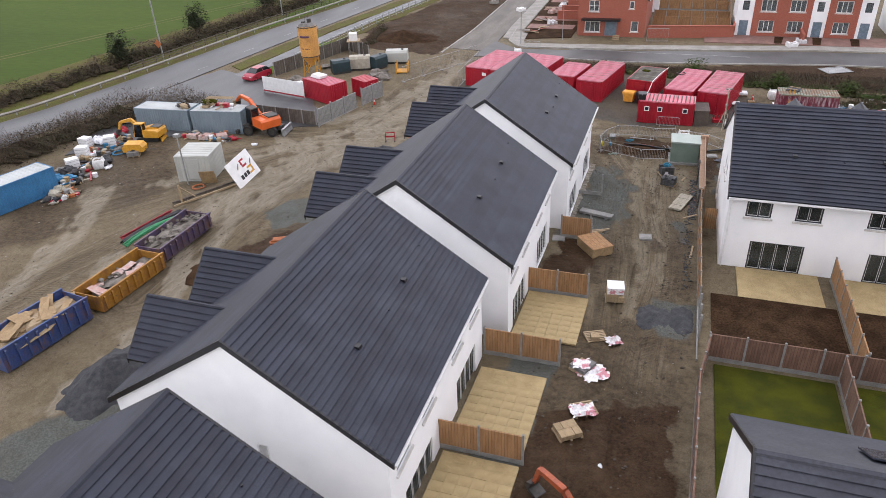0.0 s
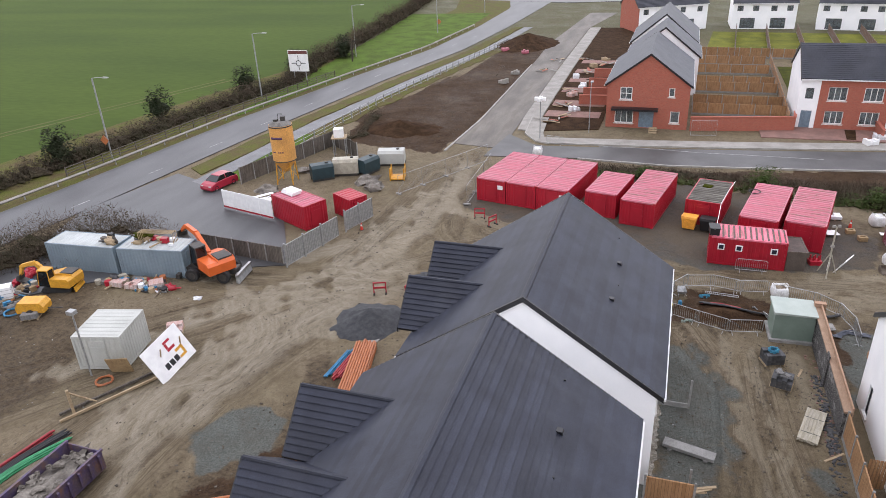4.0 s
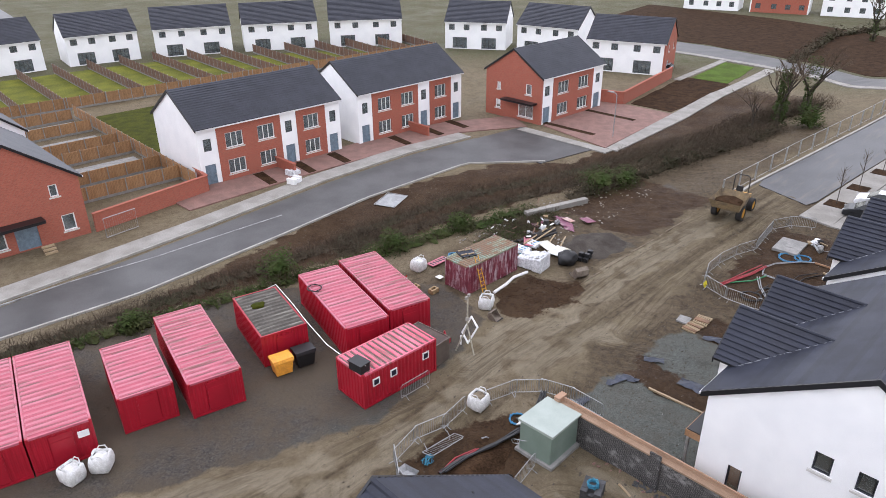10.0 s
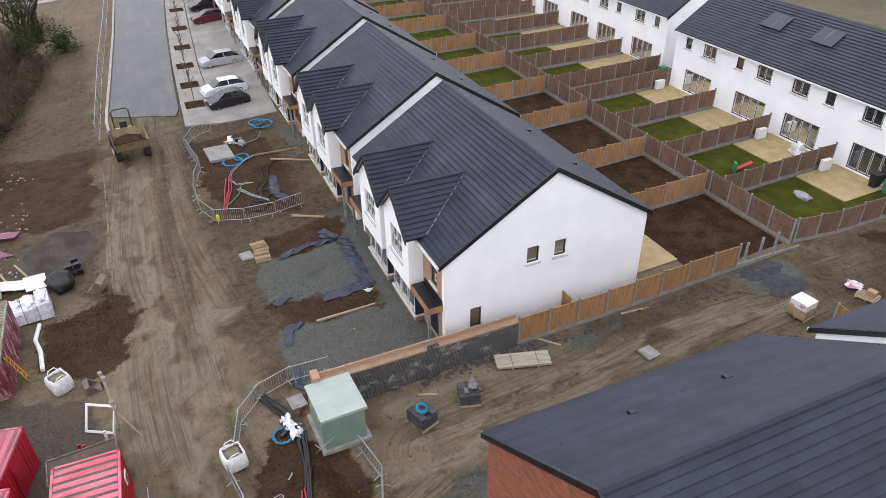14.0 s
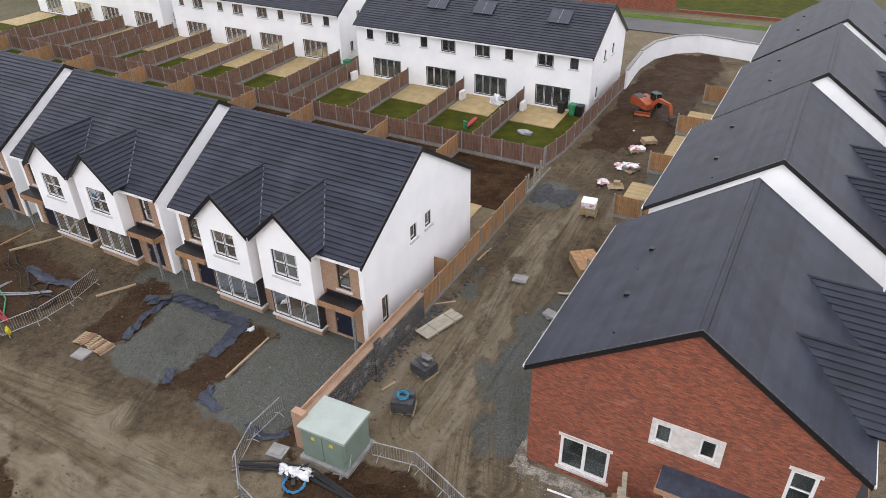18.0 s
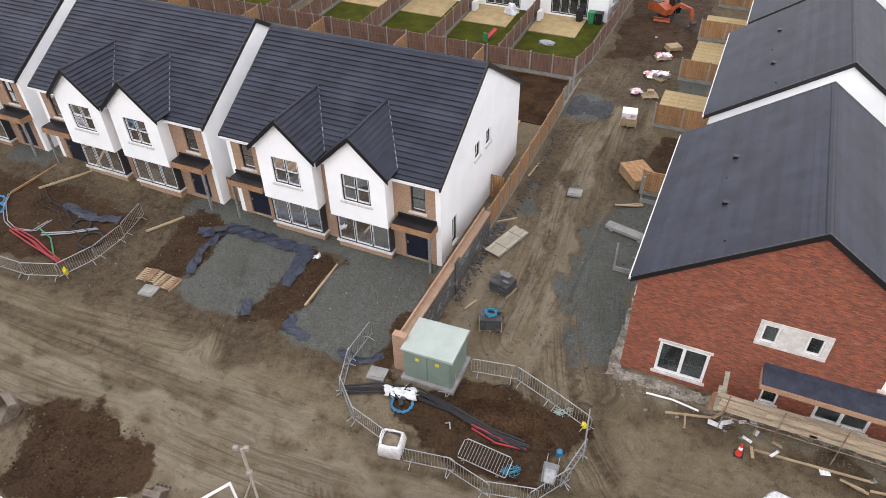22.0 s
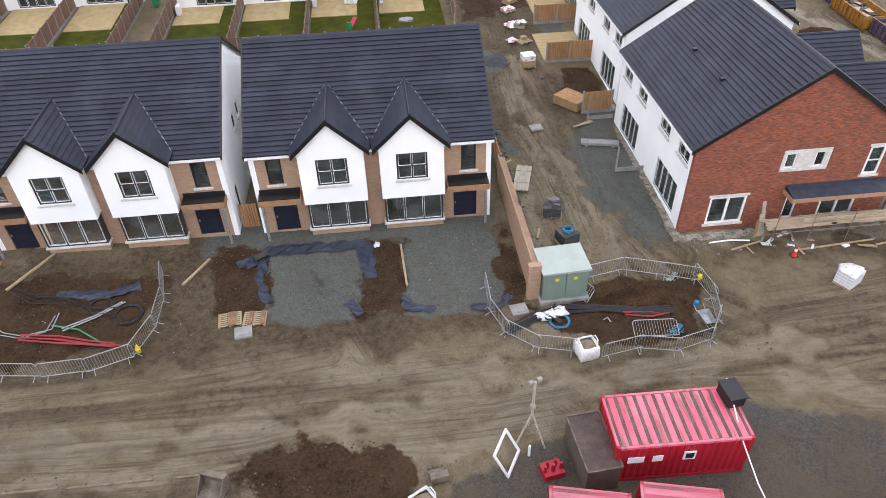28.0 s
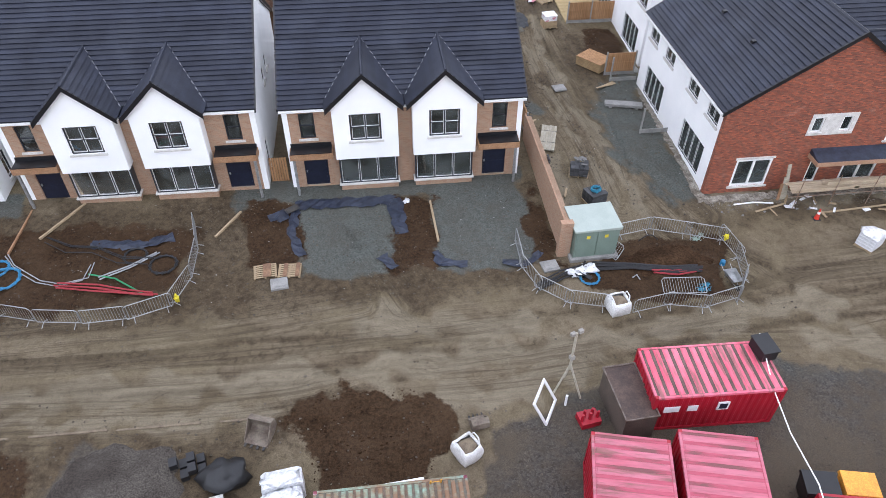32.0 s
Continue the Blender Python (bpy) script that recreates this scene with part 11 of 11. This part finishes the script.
hedge([(46, 84.6), (54, 83.2), (62, 82.4), (74, 82), (84, 79)], 5.0, 2.4, "tall brown winter scrub on the bank", 420, 0.13, 16, twigs=0.85)
hedge([(-50, 94), (-46, 100), (-48, 110)], 2.0, 1.2, "scrubby hedge by the footpath", 90, 0.14, 7, twigs=0.6)
hedge([(18.5, 82.2), (20, 82.6), (22, 82.8), (26, 83)], 3.6, 0.45, "flattened brambles under the rubbish", 1000, 0.09, 8, twigs=0.28)
for k, (line, w, hh) in enumerate((([(-18, 93.6), (-6, 93.0), (6, 92.0), (12, 91.2)], 2.6, 0.4), ([(10, 92.5), (24, 92.0), (36, 88.6), (50, 86.6)], 3.6, 0.35), ([(8, 90.2), (20, 89.2), (34, 86.4), (44, 85.2)], 2.6, 0.45))):
    hedge(line, w, hh, "rough dead grass on the bank", 150, 0.08, 30 + k, twigs=0.75)
hedge([(115, 95), (150, 100), (190, 90)], 3.0, 2.5, "far brown winter field hedge", 40, 0.3, 9)


def bush(label, x, y, rx, h, n, size, seed, m_=None):
    b = thing("bush", label, "bush", x, y, None, 0, "bushes")
    r = random.Random(seed)
    g = Geo()
    pts = []
    for i in range(n):
        a, q, c = r.uniform(0, 6.28), r.random() ** 0.4, r.random()
        w = 1 + 0.35 * noise.noise(Vector((math.cos(a) * 2, math.sin(a) * 2, seed + c * 3)))
        pts.append((rx * q * w * math.cos(a) * math.sqrt(1 - c * c * 0.8), rx * q * w * math.sin(a) * math.sqrt(1 - c * c * 0.8), c * h * w))
    leaves(g, pts, size, r)
    tagged(part("foliage", g, m_ or BRAMBLE, b), kind="stuff")
    part("stem", Geo().cone(0, 0, -0.1, h * 0.6, 0.12, 0.03, 6), BARK, b)
    tagged(part("inner_growth", Geo().lump((0, 0, h * 0.4), (rx * 0.45, rx * 0.45, h * 0.3), seed, 0.4), m_ or BRAMBLE, b), kind="stuff")
    return b


for i, (x, y, rx, h) in enumerate(((1.8, 90.2, 1.7, 2.2), (-9.5, 91.0, 1.2, 1.3), (11.3, 87.6, 1.5, 1.7), (35.5, 83.4, 2.6, 2.3), (38.5, 82.4, 2.0, 1.9), (18.5, 86.6, 1.4, 1.4))):
    bush("dense green bramble bush on the bank", x, y, rx, h, 900, 0.13, i)
for i, (x, y, rx, h) in enumerate(((-77.6, 81.5, 2.0, 4.5), (-78.6, 101.4, 2.4, 4.6), (-76.0, 120, 2.4, 4.0), (-74, 134, 2.2, 4.2), (-72, 150, 2.2, 4.4))):
    bush("dark evergreen shrub in the hedge", x, y, rx, h, 1500, 0.2, 20 + i, EVERGREEN)


def tree(label, x, y, h, seed, ivy=True):
    t = thing("tree", label, "tree", x, y, None, 0, "trees")
    r = random.Random(seed)
    g = Geo()
    twig = Geo()
    tips = []

    def grow(p, d, length, rad, depth):
        q = p + d * length
        mid = p + d * length * 0.5 + Vector((r.uniform(-1, 1), r.uniform(-1, 1), 0)) * length * 0.06
        for a, b, ra, rb in ((p, mid, rad, rad * 0.85), (mid, q, rad * 0.85, rad * 0.65)):
            if depth < 3:
                g.tube([a, b], (ra + rb) / 2, 6)
            else:
                twig.tube([a, b], max(0.012, (ra + rb) / 2), 3)
        if depth >= 5:
            return
        for k in range(3 if depth < 3 else 2):
            nd = (d + Vector((r.uniform(-1, 1), r.uniform(-1, 1), r.uniform(-0.15, 0.7))) * 0.75).normalized()
            grow(q, nd, length * r.uniform(0.6, 0.8), rad * 0.6, depth + 1)
        tips.append(q)

    grow(Vector((0, 0, -0.2)), Vector((0.05, 0.02, 1)).normalized(), h * 0.33, h * 0.03, 0)
    part("trunk", g, BARK, t)
    tagged(part("crown", twig, TWIG, t), kind="stuff")
    if ivy:
        lg = Geo()
        pts = []
        for i in range(1700):
            z = r.random() * h * 0.8
            w = 0.45 + 1.1 * abs(noise.noise(Vector((z, seed, 0))))
            a = r.uniform(0, 6.28)
            pts.append((w * math.cos(a), w * math.sin(a), z))
        leaves(lg, pts, 0.16, r)
        tagged(part("ivy", lg, BRAMBLE, t), kind="stuff")
    return t


bush("evergreen ivy thicket under the bare trees", 71.2, 76.0, 2.0, 2.6, 700, 0.2, 61, BRAMBLE)
tree("ivy-clad bare winter tree on the bank", 70.0, 79.4, 9.5, 1)
tree("bare winter tree on the bank", 73.5, 80.6, 8.0, 2)
tree("ivy-clad bare winter tree on the bank", 78.0, 79.0, 10.0, 7)
tree("bare winter tree on the bank", 66.0, 81.0, 6.0, 3, False)
tree("bare winter tree by the far field", 150, 92, 11, 4)
tree("bare winter tree beside the road", -68.5, 146, 6.5, 5, False)
for x, y in ((46.4, 64.2), (52.0, 64.0), (58.2, 63.7), (65, 63.2), (73, 62.6), (82, 62)):
    st = thing("street_tree", "slender bare young street tree in a soil pit", "tree", x, y, None, 0, "street trees")
    part("trunk", Geo().tube([(0, 0, 0), (0.03, 0, 2.0), (0.0, 0.04, 3.6)], 0.035, 5), BARK, st)
    tw = Geo()
    rr = random.Random(x)
    for k in range(22):
        z = 1.6 + 1.9 * rr.random()
        a = rr.uniform(0, 6.28)
        tw.tube([(0, 0, z), (0.5 * math.cos(a), 0.5 * math.sin(a), z + 0.7)], 0.012, 3)
    tagged(part("crown", tw, TWIG, st), kind="stuff")
    part("soil_pit", Geo().box(-0.9, -0.9, 0.12, 0.9, 0.9, 0.18), SOIL, st)

# ---- garden things and estate clutter ----
for k in range(4):
    x = 3.5 + 6.4 * k
    if k in (0, 1, 3):
        hp = thing("heat_pump", "white heat pump unit by the garden fence", "heat pump", x + 5.9, 23.0, None, 90, "heat pumps")
        part("case", Geo().box(-0.45, -0.18, 0.12, 0.45, 0.18, 0.95), PLAIN_WHITE, hp)
        part("grille", Geo().cone(0, 0, 0, 0.02, 0.3, 0.3, 16, pose(0.08, -0.182, 0.52, 90)), GREY_FRAME, hp)
        part("stand", Geo().box(-0.4, -0.15, 0, 0.4, 0.15, 0.118), CONCRETE, hp)
for i, (x, y, m_) in enumerate(((4.2, 22.0, PIPE_BLACK), (4.9, 22.0, PIPE_GREEN), (6.0, 22.0, PIPE_BLACK), (31.2, 20.6, PIPE_GREEN), (33.4, 20.6, PIPE_BLACK))):
    b = thing("wheelie_bin", "household wheelie bin against the wall", "bin", x, y, None, 0, "household bins")
    part("body", Geo().add([(-0.24, -0.3, 0.05), (0.24, -0.3, 0.05), (0.24, 0.3, 0.05), (-0.24, 0.3, 0.05), (-0.29, -0.36, 1.0), (0.29, -0.36, 1.0), (0.29, 0.36, 1.0), (-0.29, 0.36, 1.0)], [(3, 2, 1, 0), (0, 1, 5, 4), (1, 2, 6, 5), (2, 3, 7, 6), (3, 0, 4, 7)]), m_, b)
    part("lid", Geo().box(-0.31, -0.38, 1.0, 0.31, 0.38, 1.07), m_, b)
sl = thing("toy_slide", "red and green plastic toy slide on the lawn", "slide", 12.2, 28.2, None, 60)
part("chute", Geo().box(-0.9, -0.22, 0, 0.5, 0.22, 0.08, pose(0.2, 0, 0.35, 0, 30)), RED_PAINT, sl)
part("steps", Geo().box(0.55, -0.25, 0, 0.7, 0.25, 0.75), PIPE_GREEN, sl)
solid("garden_sheet", Geo().lump((0, 0, 0.1), (0.7, 0.45, 0.2), 3, 0.4, floor=0), PIPE_GREY, "grey crumpled cover on the lawn", "cover", 7.3, 27.4)
solid("garden_waste_bag", Geo().lump((0, 0, 0.3), (0.6, 0.5, 0.6), 5, 0.4, floor=0), PLASTIC, "pale crumpled bag heap by the fence", "bags", 12.4, 22.6)
solid("playpen", Geo().lump((0, 0, 0.15), (0.5, 0.3, 0.2), 6, 0.4, floor=0), PIPE_ORANGE, "orange garden toy on the lawn", "toy", 46, 23)
gtw = thing("side_gate", "tan timber side gate between wall and house", "gate", 3.1, 49.4, None, 0)
for k in range(6):
    part("board", Geo().box(0.05 + 0.15 * k, -0.03, 0.1, 0.18 + 0.15 * k, 0.0, 1.8), NEW_FENCE, gtw)
gt2 = thing("side_gate", "tan timber side gate between two houses", "gate", 18.15, 56.0, None, 0)
for k in range(7):
    part("board", Geo().box(0.05 + 0.15 * k, -0.03, 0.1, 0.18 + 0.15 * k, 0.0, 1.8), NEW_FENCE, gt2)
for i, (x, y, lb, m_) in enumerate(((15.8, 109.6, "pale pallet of wrapped blocks on the drive", PLASTIC), (14.4, 107.2, "white slabs stacked by the kerb", PLAIN_WHITE), (-20.6, 116.4, "white wrapped bricks on the forecourt", PLASTIC), (-22.2, 124.8, "pink wrapped bricks on the forecourt", PINKBOARD), (-21.4, 130.6, "white wrapped blocks on the forecourt", PLASTIC), (-23.4, 137.0, "wrapped blocks on the forecourt", PLASTIC), (-21.6, 146, "timber stack on the forecourt", TIMBER), (-20.2, 152, "timber stack on the forecourt", TIMBER), (-34.6, 132, "pale blocks on the kerb", PAVING), (-34.2, 139, "pale blocks on the kerb", PAVING), (-36.5, 158, "red plastic barriers in a heap", FADED_RED), (-41, 160, "red plastic barriers in a heap", FADED_RED))):
    q = thing("materials_stack", lb, "materials", x, y, None, 20 * i, "estate materials")
    rr = random.Random(i)
    for k in range(4):
        part("pack", Geo().box(-0.7 + 0.35 * k, -0.5 + rr.uniform(-0.1, 0.1), 0.05, -0.38 + 0.35 * k, 0.5, rr.uniform(0.4, 0.8)), m_, q)
fl = thing("fallen_mesh_panel", "galvanised mesh panel lying flat on the bank", "fence panel", 18.4, 96.2, None, 25)
part("frame", Geo().tube([(-1.6, -1.1, 0.1), (1.6, -1.1, 0.1), (1.6, 1.1, 0.15), (-1.6, 1.1, 0.12), (-1.6, -1.1, 0.1)], 0.04, 5), GALV, fl)
part("infill", Geo().box(-1.55, -1.05, 0.08, 1.55, 1.05, 0.1), pt, fl)
gw = thing("gully_wall", "low pale concrete headwall on the bank", "wall", 28.2, 83.2, None, -16)
part("body", Geo().box(-3.6, -0.3, -0.2, 3.6, 0.3, 0.5), PAVING, gw)
steps = thing("timber_steps", "small timber steps at the corner house", "steps", -9.6, 107.6, None, 0)
for k in range(3):
    part("tread", Geo().box(-0.5, 0.3 * k, 0.2 * k, 0.5, 0.3 * k + 0.28, 0.2 * k + 0.15), TIMBER, steps)
mg = thing("mesh_gate", "dark mesh panel standing by the garden wall", "gate", -3.6, 107.6, None, 8)
part("frame", Geo().tube([(-1.5, 0, 0.1), (-1.5, 0, 1.9), (1.5, 0, 1.9), (1.5, 0, 0.1), (-1.5, 0, 0.1)], 0.04, 5), GALV, mg)
tagged(part("mesh_infill", Geo().add(sum([[(-1.45 + 0.2 * k, 0, 0.1), (-1.44 + 0.2 * k, 0, 0.1), (-1.44 + 0.2 * k, 0, 1.9), (-1.45 + 0.2 * k, 0, 1.9)] for k in range(15)], []), [(4 * k, 4 * k + 1, 4 * k + 2, 4 * k + 3) for k in range(15)]), GALV, mg), kind="stuff")
